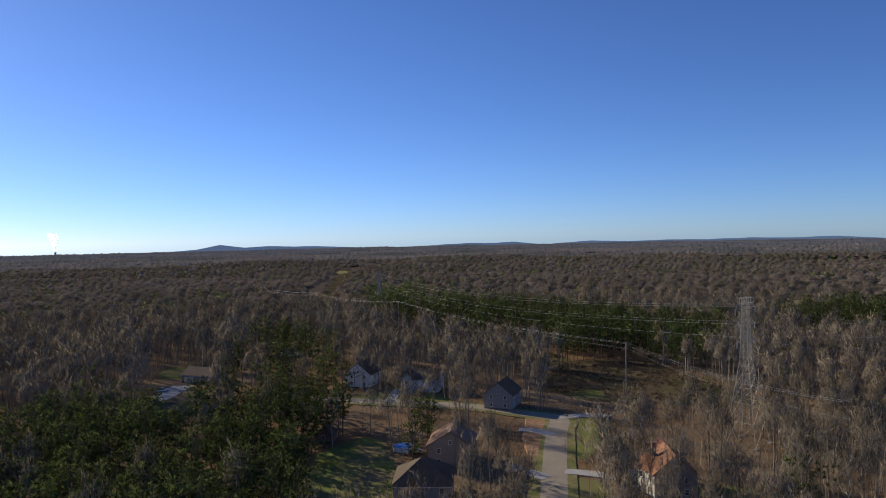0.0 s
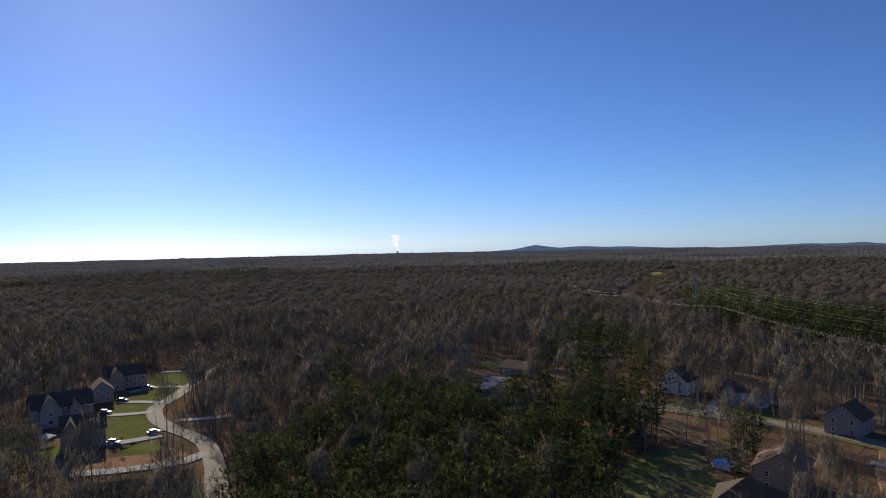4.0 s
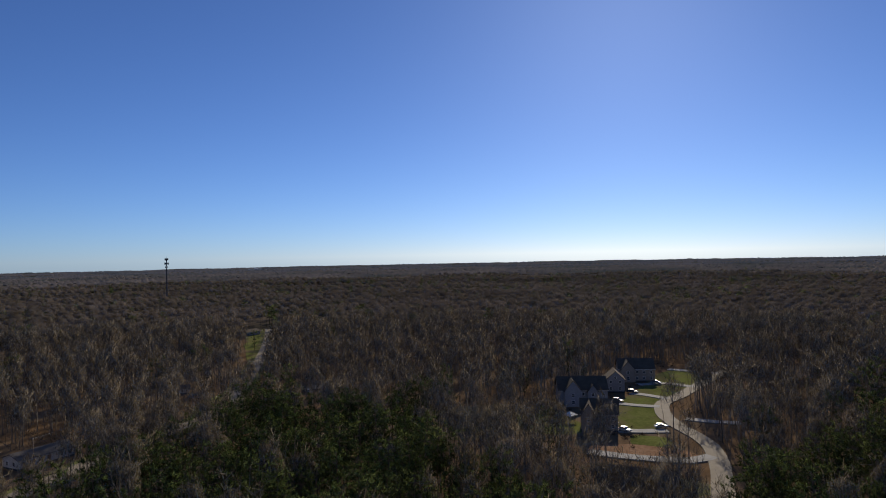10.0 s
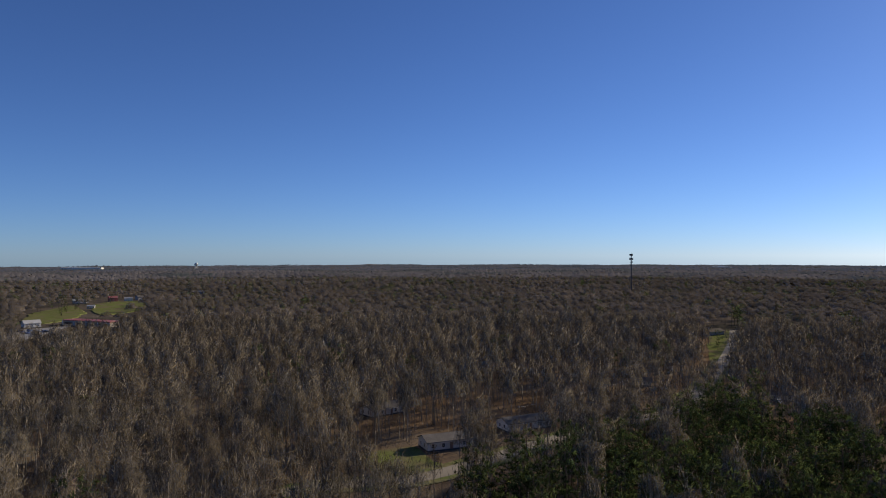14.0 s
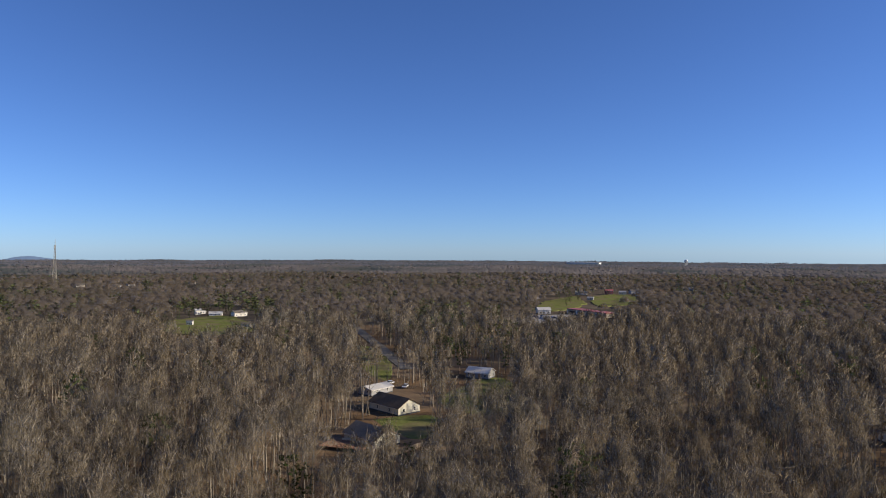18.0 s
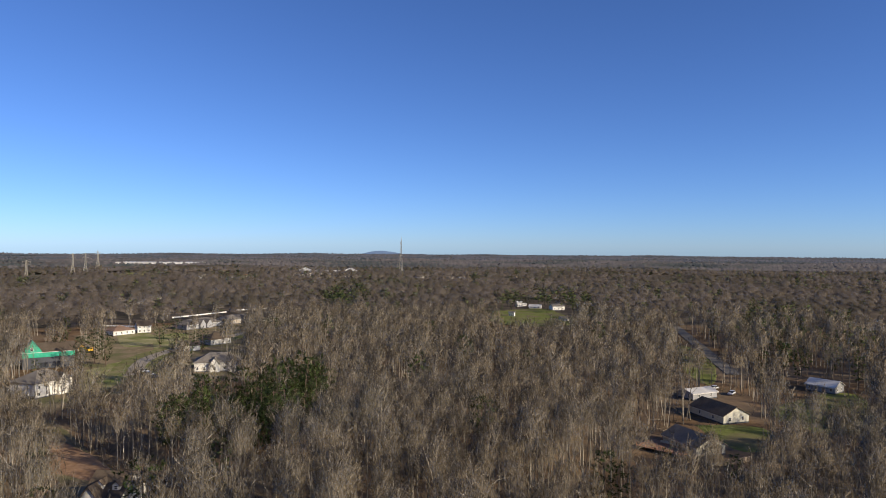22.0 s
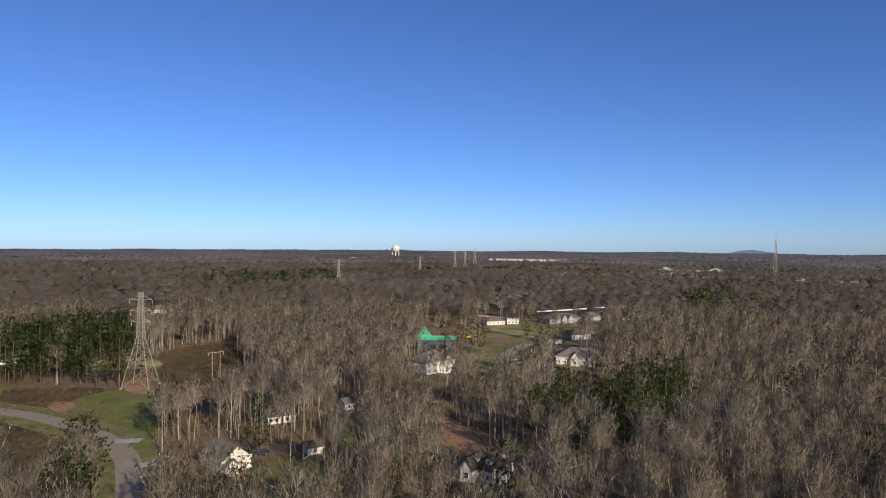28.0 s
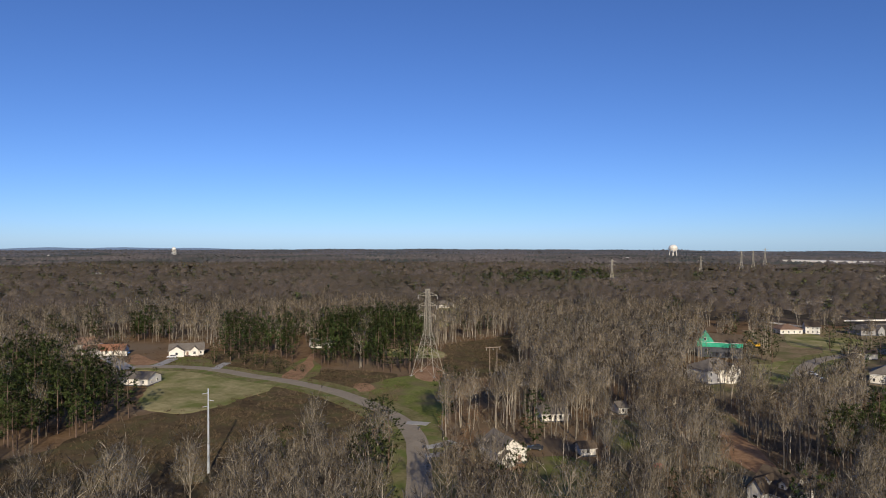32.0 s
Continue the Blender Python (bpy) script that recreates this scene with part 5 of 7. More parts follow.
# far houses, a few metres of white wall among the woods
FAR_HOUSES = [
    ((-374.0, 540.7), 22, 4.5, WHITE, TIN), ((-410.4, 539.8), 14, 3.5, GREYWALL, SHINGLE), ((-418.7, 692.2), 14, 5, WHITE, SHINGLE), ((-394.6, 706.1), 12, 4, GREYWALL, SHINGLE),
    ((-278.8, 687.9), 16, 4, WHITE, SHINGLE), ((-169.4, 380.2), 12, 3, WHITE, GREYSHINGLE), ((-408.3, 677.4), 14, 5, WHITE, SHINGLE), ((-265.8, 658.6), 18, 4, WHITE, SHINGLE),
    ((-316.5, 698.5), 14, 3.5, WHITE, GREYSHINGLE), ((-169.4, 382.5), 14, 3, WHITE, GREYSHINGLE), ((-570.9, 1496.8), 26, 6, WHITE, WHITE), ((-507.1, 1374.1), 30, 6, WHITE, TIN), ((-545.2, 1511.6), 20, 7, TAN, WHITE),
    ((-558.1, 1271.9), 20, 4, WHITE, TIN), ((591.1, 1507.8), 26, 6, WHITE, TIN), ((583.6, 1437.2), 20, 5, WHITE, TIN), ((680.4, 1487.2), 22, 8, WHITE, SHINGLE), ((-79.5, 350.1), 12, 3, WHITE, GREYSHINGLE),
    ((-919.8, 542.7), 14, 4, WHITE, TIN), ((-626.4, 367.7), 12, 3, GREYWALL, TIN), ((-210.2, 281.3), 12, 3.5, WHITE, GREYSHINGLE),
    ((-365.6, 27.3), 10, 5, WHITE, SHINGLE), ((-327.4, 13.7), 14, 3, WHITE, GREYSHINGLE), ((-307.5, 67.3), 12, 3, WHITE, GREYSHINGLE), ((-245.9, -86.9), 12, 3, WHITE, GREYSHINGLE), ((-3946.9, 562.9), 60, 9, WHITE, WHITE),
    ((-1076.9, -330.3), 16, 3.5, WHITE, GREYSHINGLE), ((-1150.6, -276.4), 14, 3.5, WHITE, GREYSHINGLE),
    ((-473.7, -474.0), 26, 5, WHITE, TIN), ((-773.5, -644.1), 22, 7, BARNRED, BARNRED), ((-791.9, -635.4), 18, 5, WHITE, GREYWALL), ((-818.6, -636.2), 24, 6, GREYWALL, GREYSHINGLE),
    ((-720.3, -650.0), 20, 5, WHITE, WHITE), ((-1018.9, -959.1), 22, 5, TAN, GREYSHINGLE), ((-1003.3, -846.3), 18, 5, GREYWALL, SHINGLE), ((-1073.7, -731.3), 20, 5, WHITE, TIN), ((-933.8, -624.5), 20, 5, GREYWALL, TIN),
    ((-856.3, -611.5), 22, 5, TAN, BROWNSHINGLE), ((-521.0, -582.3), 16, 4, TAN, BROWNSHINGLE), ((-676.5, -594.6), 10, 4, WHITE, TIN), ((-467.4, -304.6), 8, 5, GREYWALL, SHINGLE),
    ((-195.5, -648.0), 10, 6, WHITE, WHITE), ((-202.3, -654.9), 9, 3, WHITE, TIN), ((-204.5, -626.9), 18, 3, WHITE, TIN), ((-221.8, -608.5), 22, 5, WHITE, GREYSHINGLE), ((-192.6, -517.8), 10, 4, WHITE, GREYSHINGLE),
    ((-183.2, -471.6), 5, 3.5, WHITE, WHITE), ((-161.3, -558.0), 7, 5, WHITE, GREYSHINGLE), ((-272.5, -573.3), 20, 4, GREYWALL, GREYSHINGLE), ((-184.2, -1229.9), 22, 5, WHITE, TIN), ((-225.6, -1171.1), 18, 4, WHITE, GREYSHINGLE),
    ((-246.1, -1161.9), 18, 5, GREYWALL, SHINGLE), ((-344.7, -1203.0), 34, 5, TAN, BROWNSHINGLE), ((-332.3, -1977.8), 22, 5, WHITE, TIN), ((-398.5, -2010.4), 20, 5, TAN, GREYSHINGLE), ((-308.9, -2225.9), 22, 5, WHITE, TIN),
    ((22.4, -572.1), 16, 5, WHITE, GREYSHINGLE), ((-114.9, -567.5), 8, 6, GREYWALL, SHINGLE),
    ((2673.5, -882.7), 26, 7, WHITE, WHITE), ((1187.2, -467.7), 16, 5, TAN, TIN), ((1834.4, -1516.2), 24, 6, WHITE, TIN), ((953.3, -531.4), 14, 4, TAN, GREYSHINGLE), ((912.2, -1818.3), 24, 5, WHITE, TIN),
    ((848.6, -1741.4), 20, 5, WHITE, TIN), ((950.6, -1707.9), 26, 4, WHITE, TIN), ((1024.7, -1947.4), 26, 4, WHITE, WHITE), ((428.8, -1335.1), 14, 6, WHITE, TIN), ((298.2, -1430.2), 14, 6, GREYWALL, TIN),
    ((237.5, -690.0), 12, 6, WHITE, GREYSHINGLE), ((214.9, -694.3), 12, 5, WHITE, GREYSHINGLE), ((185.4, -697.8), 16, 4, WHITE, GREYSHINGLE), ((176.7, -721.6), 14, 4, WHITE, GREYSHINGLE), ((165.6, -783.0), 12, 4, WHITE, GREYSHINGLE),
]
for (x, y), w, h, wall, top in FAR_HOUSES:
    w *= 0.6
    h *= 0.8
    d = math.hypot(x, y)
    s, c = w / 2 * y / d, w / 2 * -x / d
    k = 0.25 * math.sin(x)
    house((x - s, y - c - k * w), (x + s, y + c + k * w), w * 0.55, h, w * 0.14, "x", wall, top,
          {WHITE: "small far white building among bare woods", BARNRED: "far barn with red walls and roof", TAN: "far tan building among bare woods"}.get(wall, "far grey building among bare woods"),
          cols=3, ends=False, plot=w * 0.6)

# ---- single trees that stand out, with room about them ----
LONE_PINES = [((-452, -512), 12), ((-468, -520), 14), ((-476, -508), 10), ((-520, -548), 13), ((-536, -554), 12), ((-604, -562), 12), ((-640, -582), 14), ((-566, -532), 9), ((-690, -612), 13), ((-742, -622), 12),
              ((304.9, -173.9), 10), ((303.0, -181.3), 16), ((309.8, -190.3), 20), ((289.1, -180.7), 11), ((283.2, -182.8), 10), ((277.1, -183.6), 10), ((271.2, -185.8), 8), ((264.8, -186.8), 4), ((257.7, -187.0), 4), ((252.4, -187.5), 4),
              ((326.7, -192.1), 20), ((329.7, -199.5), 21), ((315.7, -200.8), 18), ((316.9, -207.5), 15), ((344.2, -247.2), 17), ((350.1, -258.9), 16), ((372.8, -261.1), 18),
              ((150.2, -171.5), 18), ((110.8, -164.2), 17), ((90.5, -126.9), 14), ((110.1, -125.8), 11), ((104.9, -128.0), 9), ((22.4, -169.1), 14), ((52.1, -142.2), 13),
              ((58.1, -140.0), 12), ((109.3, -365.3), 17), ((103.1, -362.0), 16), ((89.8, -418.0), 16), ((80.6, -414.6), 17), ((62.7, -395.7), 14), ((126.0, -364.5), 15), ((110.1, -348.4), 16),
              ((-62.3, -141.6), 15), ((-65.9, -141.7), 12), ((-101.0, -151.8), 9), ((-104.0, -147.2), 8), ((-90.9, -166.7), 7), ((-197.9, -103.8), 13), ((-15.7, 245.0), 9), ((-9.9, 212.7), 12),
              ((284.6, -134.5), 6), ((310.9, -129.0), 9), ((393.5, -164.3), 9), ((257.4, -177.7), 8), ((137.8, -126.1), 17), ((129.3, -123.4), 16), ((144.2, -135.7), 15), ((-161.7, -54.1), 8),
              ((-250.7, 144.9), 12), ((-197.1, -328.9), 5), ((-193.3, -312.5), 4), ((401.6, -134.3), 20), ((392.3, -153.2), 15), ((-258.9, -371.2), 15), ((-239.5, -333.4), 15), ((-225.9, -306.9), 14), ((-251.9, -334.2), 16), ((-279.5, -408.7), 14), ((-242.3, -311.0), 13), ((-203.5, -284.5), 12), ((-270.8, -339.6), 15)]
OAKS = [((132, -158), 5), ((136, -165), 6), ((100, -175), 5), ((122, -176), 6), ((117, -137), 6), ((92, -150), 5), ((76, -180), 5), ((143.8, -160.6), 6), ((108.7, -129.6), 8), ((90.4, -169.3), 6), ((140.1, -173.7), 7), ((144.6, -120.0), 7), ((-178.5, -68.3), 7), ((-175.0, -67.0), 6), ((58.8, -321.7), 6), ((32.5, 187.4), 5)]
PLOTS += [(x, y, 2.5 + 0.15 * h) for (x, y), h in LONE_PINES + OAKS]

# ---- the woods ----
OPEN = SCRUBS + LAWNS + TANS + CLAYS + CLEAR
rng = np.random.default_rng(5)
BARE = [bare_tree(i, 10, 6, 6, 5, 0.115) for i in range(8)]
BARE_MID = [bare_tree(20 + i, 7, 5, 3, 3, 0.30) for i in range(6)]
PINE = [pine_tree(40 + i, 9, 4, 3, 8, 5, 0.95, low=0.40, spread=3.8) for i in range(6)]
PINE_MID = [pine_tree(60 + i, 7, 4, 2, 5, 3, 1.35, low=0.24, spread=3.3) for i in range(6)]
FAR_BARE = [far_tree(80 + i, 5) for i in range(7)]
FAR_PINE = [far_pine(90 + i, 14) for i in range(5)]


def plant(r0, r1, step, seed, keep=1.0, scatter=0.06):
    """Places of bare trees and of pines in a ring."""
    p = lattice(r0, r1, step, seed)
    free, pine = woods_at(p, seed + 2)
    g = np.random.default_rng(seed + 1)
    clump = np.array([noise.noise((x * 0.012, y * 0.012, 7.0)) for x, y in p])
    pine |= (g.random(len(p)) < scatter) & (clump > 0.1) | (g.random(len(p)) < scatter * 0.15)
    free &= g.random(len(p)) < np.where(pine, 1.0, keep)
    # fewer trees to the east-north-east, where the camera never looks
    free &= (p @ np.array((0.934, 0.358)) < 0.85 * np.hypot(p[:, 0], p[:, 1])) | (g.random(len(p)) < 0.25)
    return p[free & ~pine], p[free & pine]


def sizes(p, seed, mean, spread, swell=0.12):
    g = np.random.default_rng(seed)
    lift = np.array([noise.noise((x * 0.025, y * 0.025, 1.0)) for x, y in p[:, :2]]) * mean * 0.14
    lift = lift + np.array([noise.noise((x * 0.005, y * 0.005, 5.0)) for x, y in p[:, :2]]) * mean * swell
    tall = np.clip(g.normal(mean, spread, len(p)) + lift, mean * 0.45, mean * 1.4) / 20.0
    return np.c_[p, rise(p)], g.uniform(0, math.tau, len(p)), tall, tall * g.uniform(0.85, 1.4, len(p))


def wood_stuff(name, templates, data, label):
    """Joined trees: stems and twigs as two meshes under one thing."""
    base = thing(name, pose(0, 0, 0), label, "woods", kind="stuff")
    part("stems", spread_mesh("stems", [t[0] for t in templates], *data, BARK if "bare" in name else PINE_BARK), None, base)["kind"] = "stuff"
    part("crowns", spread_mesh("crowns", [t[1] for t in templates], *data, TWIG if "bare" in name else NEEDLE), None, base)["kind"] = "stuff"
    if "bare" in name:
        part("twig_haze", spread_mesh("twig_haze", [t[2] for t in templates], *data, HAZE), None, base)["kind"] = "stuff"


def single_trees(name, templates, data, bark, leaf, label, group):
    """Trees as things of their own, on shared meshes."""
    shared = [(raw_mesh("trunk", *t[0], bark), raw_mesh("crown", *t[1][:2], leaf, t[1][2]), *(raw_mesh("twig_haze", *h[:2], HAZE, h[2]) for h in t[2:])) for t in templates]
    for i, (at, turn, tall, wide) in enumerate(zip(*data)):
        base = tagged(new(name), label, "tree", group)
        base.matrix_basis = Matrix.LocRotScale(Vector(at), Euler((0, 0, float(turn))), Vector((float(wide), float(wide), float(tall))))
        for kind, me in zip(("trunk", "crown", "twig_haze"), shared[i % len(shared)]):
            new(kind, me).parent = base


near_bare, near_pine = plant(98, 235, 7.5, 11)
more = lattice(98, 235, 6.6, 71)
more = more[within_any(more, MIXED) | within_any(more, PINES)]
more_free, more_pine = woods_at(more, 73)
near_pine = np.concatenate([near_pine, more[more_free & more_pine]])
order = np.argsort(np.hypot(near_bare[:, 0], near_bare[:, 1]))
near_bare = near_bare[order]
first, rest = near_bare[:300], near_bare[300:]
single_trees("bare_tree", BARE, sizes(first, 1, 18.5, 2.0), BARK, TWIG, "tall leafless broadleaf tree with grey bark", "bare trees of the near woods")
wood_stuff("bare_woods_near", BARE, sizes(rest, 2, 18.5, 2.0), "winter woods of tall leafless grey-brown trees")
near_pine = near_pine[np.argsort(np.hypot(near_pine[:, 0], near_pine[:, 1]))]
single_trees("pine_tree", PINE, sizes(near_pine[:300], 3, 14.5, 2.6), PINE_BARK, NEEDLE, "tall pine with a bare trunk and dark green crown", "pines of the near woods")
if len(near_pine) > 300:
    wood_stuff("pine_woods_near", PINE, sizes(near_pine[300:], 4, 14.5, 2.6), "stand of tall dark green pines")
mid_bare, mid_pine = plant(235, 520, 8.9, 21)
more = lattice(235, 520, 7.0, 75)
more = more[within_any(more, PINES)]
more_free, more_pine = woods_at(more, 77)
mid_pine = np.concatenate([mid_pine, more[more_free & more_pine]])
wood_stuff("bare_woods_mid", BARE_MID, sizes(mid_bare, 5, 18.5, 2.0), "winter woods of leafless grey-brown trees")
wood_stuff("pine_woods_mid", PINE_MID, sizes(mid_pine, 6, 15.0, 4.0), "dark green pine woods")
below_bare, below_pine = plant(14, 98, 8.5, 31)
wood_stuff("bare_woods_below", BARE_MID, sizes(below_bare, 7, 18.0, 3.0), "leafless trees under the camera")
rings = [plant(520, 950, 11.5, 41, scatter=0.2), plant(950, 1600, 14.0, 43, scatter=0.32)]
far_bare, far_pine_at = (np.concatenate([r[k] for r in rings]) for k in (0, 1))
for name, tpl, at, mat, label in (("bare_woods_far", FAR_BARE, far_bare, FARTWIG, "far winter woods, grey-brown and leafless"), ("pine_woods_far", FAR_PINE, far_pine_at, NEEDLE, "far stands of dark green pine")):
    q, turn, tall, wide = sizes(at, 8, 18.0, 1.6, 0.15)
    tagged(new(name, spread_mesh(name, tpl, q, turn, tall, wide * 1.28, mat)), label, "woods", kind="stuff")

# the canopy towards the horizon
ring = np.geomspace(1500, 4860, 54)
spokes = np.linspace(0, math.tau, 1081)[:-1]
cxy = np.array([(r * math.cos(a), r * math.sin(a)) for r in ring for a in spokes])
bumps = np.array([noise.noise((x * 0.004, y * 0.004, 3.0)) * 2.0 + noise.noise((x * 0.02, y * 0.02, 9.0)) * 2.5 for x, y in cxy])
cv = np.c_[cxy, rise(cxy) + np.where(np.hypot(cxy[:, 0], cxy[:, 1]) < 1520, 6.0, 12.0) + bumps]
ns = len(spokes)
ci = np.arange((len(ring) - 1) * ns).reshape(len(ring) - 1, ns)
nxt = np.roll(ci, -1, 1)
cf = np.concatenate([np.stack([ci, ci + ns, nxt + ns], -1).reshape(-1, 3), np.stack([ci, nxt + ns, nxt], -1).reshape(-1, 3)])
tagged(new("distant_canopy", raw_mesh("distant_canopy", cv, cf, FARFLOOR)), "distant winter woods reaching the horizon", "woods", kind="backdrop")

def crown_dome(seed):
    """The rounded, uneven top of a crown far off."""
    g = np.random.default_rng(seed)
    a = np.arange(5) * math.tau / 5 + g.uniform(0, 6)
    r = g.uniform(3.5, 6.0, 5)
    v = np.concatenate([[(g.normal() * 1.2, g.normal() * 1.2, g.uniform(15.5, 17.5))], np.stack([r * np.cos(a), r * np.sin(a), g.uniform(11.0, 13.5, 5)], -1)])
    n = (v - np.array((0, 0, 11.0))) * 0.35 + np.array((0, 0, 4.0))
    return v, np.array([(0, 1 + k, 1 + (k + 1) % 5) for k in range(5)]), n / np.linalg.norm(n, axis=1, keepdims=True)


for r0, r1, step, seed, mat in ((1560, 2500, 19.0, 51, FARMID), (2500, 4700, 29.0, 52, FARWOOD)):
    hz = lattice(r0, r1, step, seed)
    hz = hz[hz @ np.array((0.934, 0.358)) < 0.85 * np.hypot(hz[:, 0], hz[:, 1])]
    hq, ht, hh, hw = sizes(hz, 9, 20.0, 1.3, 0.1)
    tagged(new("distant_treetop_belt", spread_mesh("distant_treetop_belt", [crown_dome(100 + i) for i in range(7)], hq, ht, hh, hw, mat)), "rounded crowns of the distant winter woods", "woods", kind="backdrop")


def sapling(seed, n, wide):
    """Undergrowth: a tuft of thin upright stems."""
    g = np.random.default_rng(seed)
    out = []
    for k in range(n):
        az = k * 2.4
        p = np.array((math.cos(az), math.sin(az), 0.0)) * g.uniform(0.1, 1.3)
        out.append((blade(g, p, unit(np.array((math.cos(az) * 0.6, math.sin(az) * 0.6, 0.8)) + g.normal(size=3) * 0.3), g.uniform(1.6, 4.0), wide * g.uniform(0.7, 1.4)), TRI))
    return join(out)


# undergrowth between the trees
for name, r0, r1, step, n, wide in (("undergrowth_near", 98, 235, 3.3, 8, 0.13), ("undergrowth_mid", 235, 520, 5.0, 5, 0.26)):
    up = lattice(r0, r1, step, 81 + n)
    ok = ~within_any(up, OPEN + PINES + MIXED + THIN)
    for pts, width, *_ in ROADS:
        ok &= ~beside(up, pts, width / 2 + 2.0)
    for pts, width in DRIVES:
        ok &= ~beside(up, pts, width / 2 + 1.5)
    for x, y, r in PLOTS:
        ok &= np.hypot(up[:, 0] - x, up[:, 1] - y) > r * 0.8
    up = up[ok]
    uq, ut, uh, uw = sizes(up, 82, 19.0, 6.0)
    tagged(new(name, spread_mesh(name, [sapling(120 + i, n, wide) for i in range(6)], uq, ut, uh, uw, TWIG)), "leafless saplings and brush under the trees", "undergrowth", kind="stuff")

# brush on the open fields
bp = lattice(120, 420, 1.5, 61)
bp = bp[within_any(bp, SCRUBS)]
br = np.random.default_rng(62)
clump = np.array([noise.noise((x * 0.06, y * 0.06, 2.0)) for x, y in bp])
bp = bp[br.random(len(bp)) < np.clip(0.45 + clump, 0.05, 1)]
bq, bt, bh, bw = sizes(bp, 63, 20.0, 7.0)
tagged(new("dry_brush", spread_mesh("dry_brush", [bush(110 + i, 11, 1.0, 0.13) for i in range(6)], bq, bt, bh, bw, BRUSH)), "knee-high dry brown brush over the open field", "brush", kind="stuff")

# rough grass and shrubs on the open ground beside the fields and the road
sp = lattice(110, 420, 3.4, 64)
ok = within_any(sp, CLEAR[9:11] + SCRUBS + [CLEAR[4]]) & ~within_any(sp, LAWNS + TANS)
for pts, width, *_ in ROADS:
    ok &= ~beside(sp, pts, width / 2 + 1.5)
for pts, width in DRIVES:
    ok &= ~beside(sp, pts, width / 2 + 1.0)
for x, y, r in PLOTS:
    ok &= np.hypot(sp[:, 0] - x, sp[:, 1] - y) > r * 0.7
sp = sp[ok]
knot = np.array([noise.noise((x * 0.035, y * 0.035, 8.0)) for x, y in sp])
br = np.random.default_rng(65)
sp = sp[br.random(len(sp)) < np.clip(0.2 + 1.0 * knot, 0.03, 0.7)]
sq, st, sh, sw = sizes(sp, 66, 18.0, 8.0)
tagged(new("shrubs", spread_mesh("shrubs", [bush(130 + i, 22, 1.2, 0.13) for i in range(6)], sq, st, sh, sw * 1.2, BRUSH)), "waist-high brown shrubs and rough grass", "shrubs", kind="stuff")

# ---- pylons, poles and cables ----


def lattice_tower(x, y, turn, tall, foot, waist, waist_at, arms, label, name="power_pylon", bar=0.10):
    """Four-legged steel lattice tower: legs, braces and cross-arms as (height, half reach)."""
    base = thing(name, pose(x, y, rise_at(x, y), 0, 0, turn), label, "pylon")

    def half(z):
        if z < waist_at:
            return foot + (waist - foot) * z / waist_at
        return waist + (waist * 0.55 - waist) * (z - waist_at) / (tall - waist_at)

    for sx in (-1, 1):
        for sy in (-1, 1):
            s = Shape()
            for z0, z1 in ((0, waist_at), (waist_at, tall)):
                s.tube((sx * half(z0), sy * half(z0), z0), (sx * half(z1), sy * half(z1), z1), bar * 1.25, bar, 4)
            part("leg", s, STEEL, base)
            part("footing", Shape().box(sx * foot, sy * foot, -0.4, 1.0, 1.0, 0.8), CONCRETE, base)
    levels = [0.0]
    while levels[-1] < tall - 1.5:
        levels.append(min(tall, levels[-1] + max(1.8, half(levels[-1]) * 1.5)))
    for k, turn_side in enumerate(((1, 0), (0, 1), (-1, 0), (0, -1))):
        s = Shape()
        for z0, z1 in zip(levels[:-1], levels[1:]):
            a, b = half(z0), half(z1)
            if turn_side[0]:
                c = turn_side[0]
                s.tube((c * a, -a, z0), (c * b, b, z1), bar * 0.6, bar * 0.6, 3).tube((c * a, a, z0), (c * b, -b, z1), bar * 0.6, bar * 0.6, 3).tube((c * b, -b, z1), (c * b, b, z1), bar * 0.6, bar * 0.6, 3)
            else:
                c = turn_side[1]
                s.tube((-a, c * a, z0), (b, c * b, z1), bar * 0.6, bar * 0.6, 3).tube((a, c * a, z0), (-b, c * b, z1), bar * 0.6, bar * 0.6, 3).tube((-b, c * b, z1), (b, c * b, z1), bar * 0.6, bar * 0.6, 3)
        part("brace", s, STEEL, base)
    for z, reach in arms:
        for side in (-1, 1):
            s = Shape()
            for sy in (-1, 1):
                s.tube((side * half(z), sy * half(z), z), (side * reach, 0, z + 0.2), bar * 0.8, bar * 0.6, 4)
                s.tube((side * half(z + 1.6), sy * half(z + 1.6), z + 1.6), (side * reach, 0, z + 0.3), bar * 0.6, bar * 0.5, 4)
            arm = part("cross_arm", s, STEEL, base)
            part("insulator", Shape().tube((side * reach, 0, z + 0.1), (side * reach, 0, z - 1.5), 0.11, 0.11, 6), CONCRETE, arm)
    return base


def cable(points, sag, label, r=0.035):
    """A conductor that sags between its supports."""
    s = Shape()
    for a, b in zip(points[:-1], points[1:]):
        a, b = Vector(a), Vector(b)
        prev = a
        for k in range(1, 15):
            t = k / 14
            q = a.lerp(b, t) - Vector((0, 0, sag * 4 * t * (1 - t)))
            s.tube(prev, q, r, r, 4, False)
            prev = q
    tagged(new("power_line", s.mesh("power_line", WIRE)), label, "cable", "overhead cables")


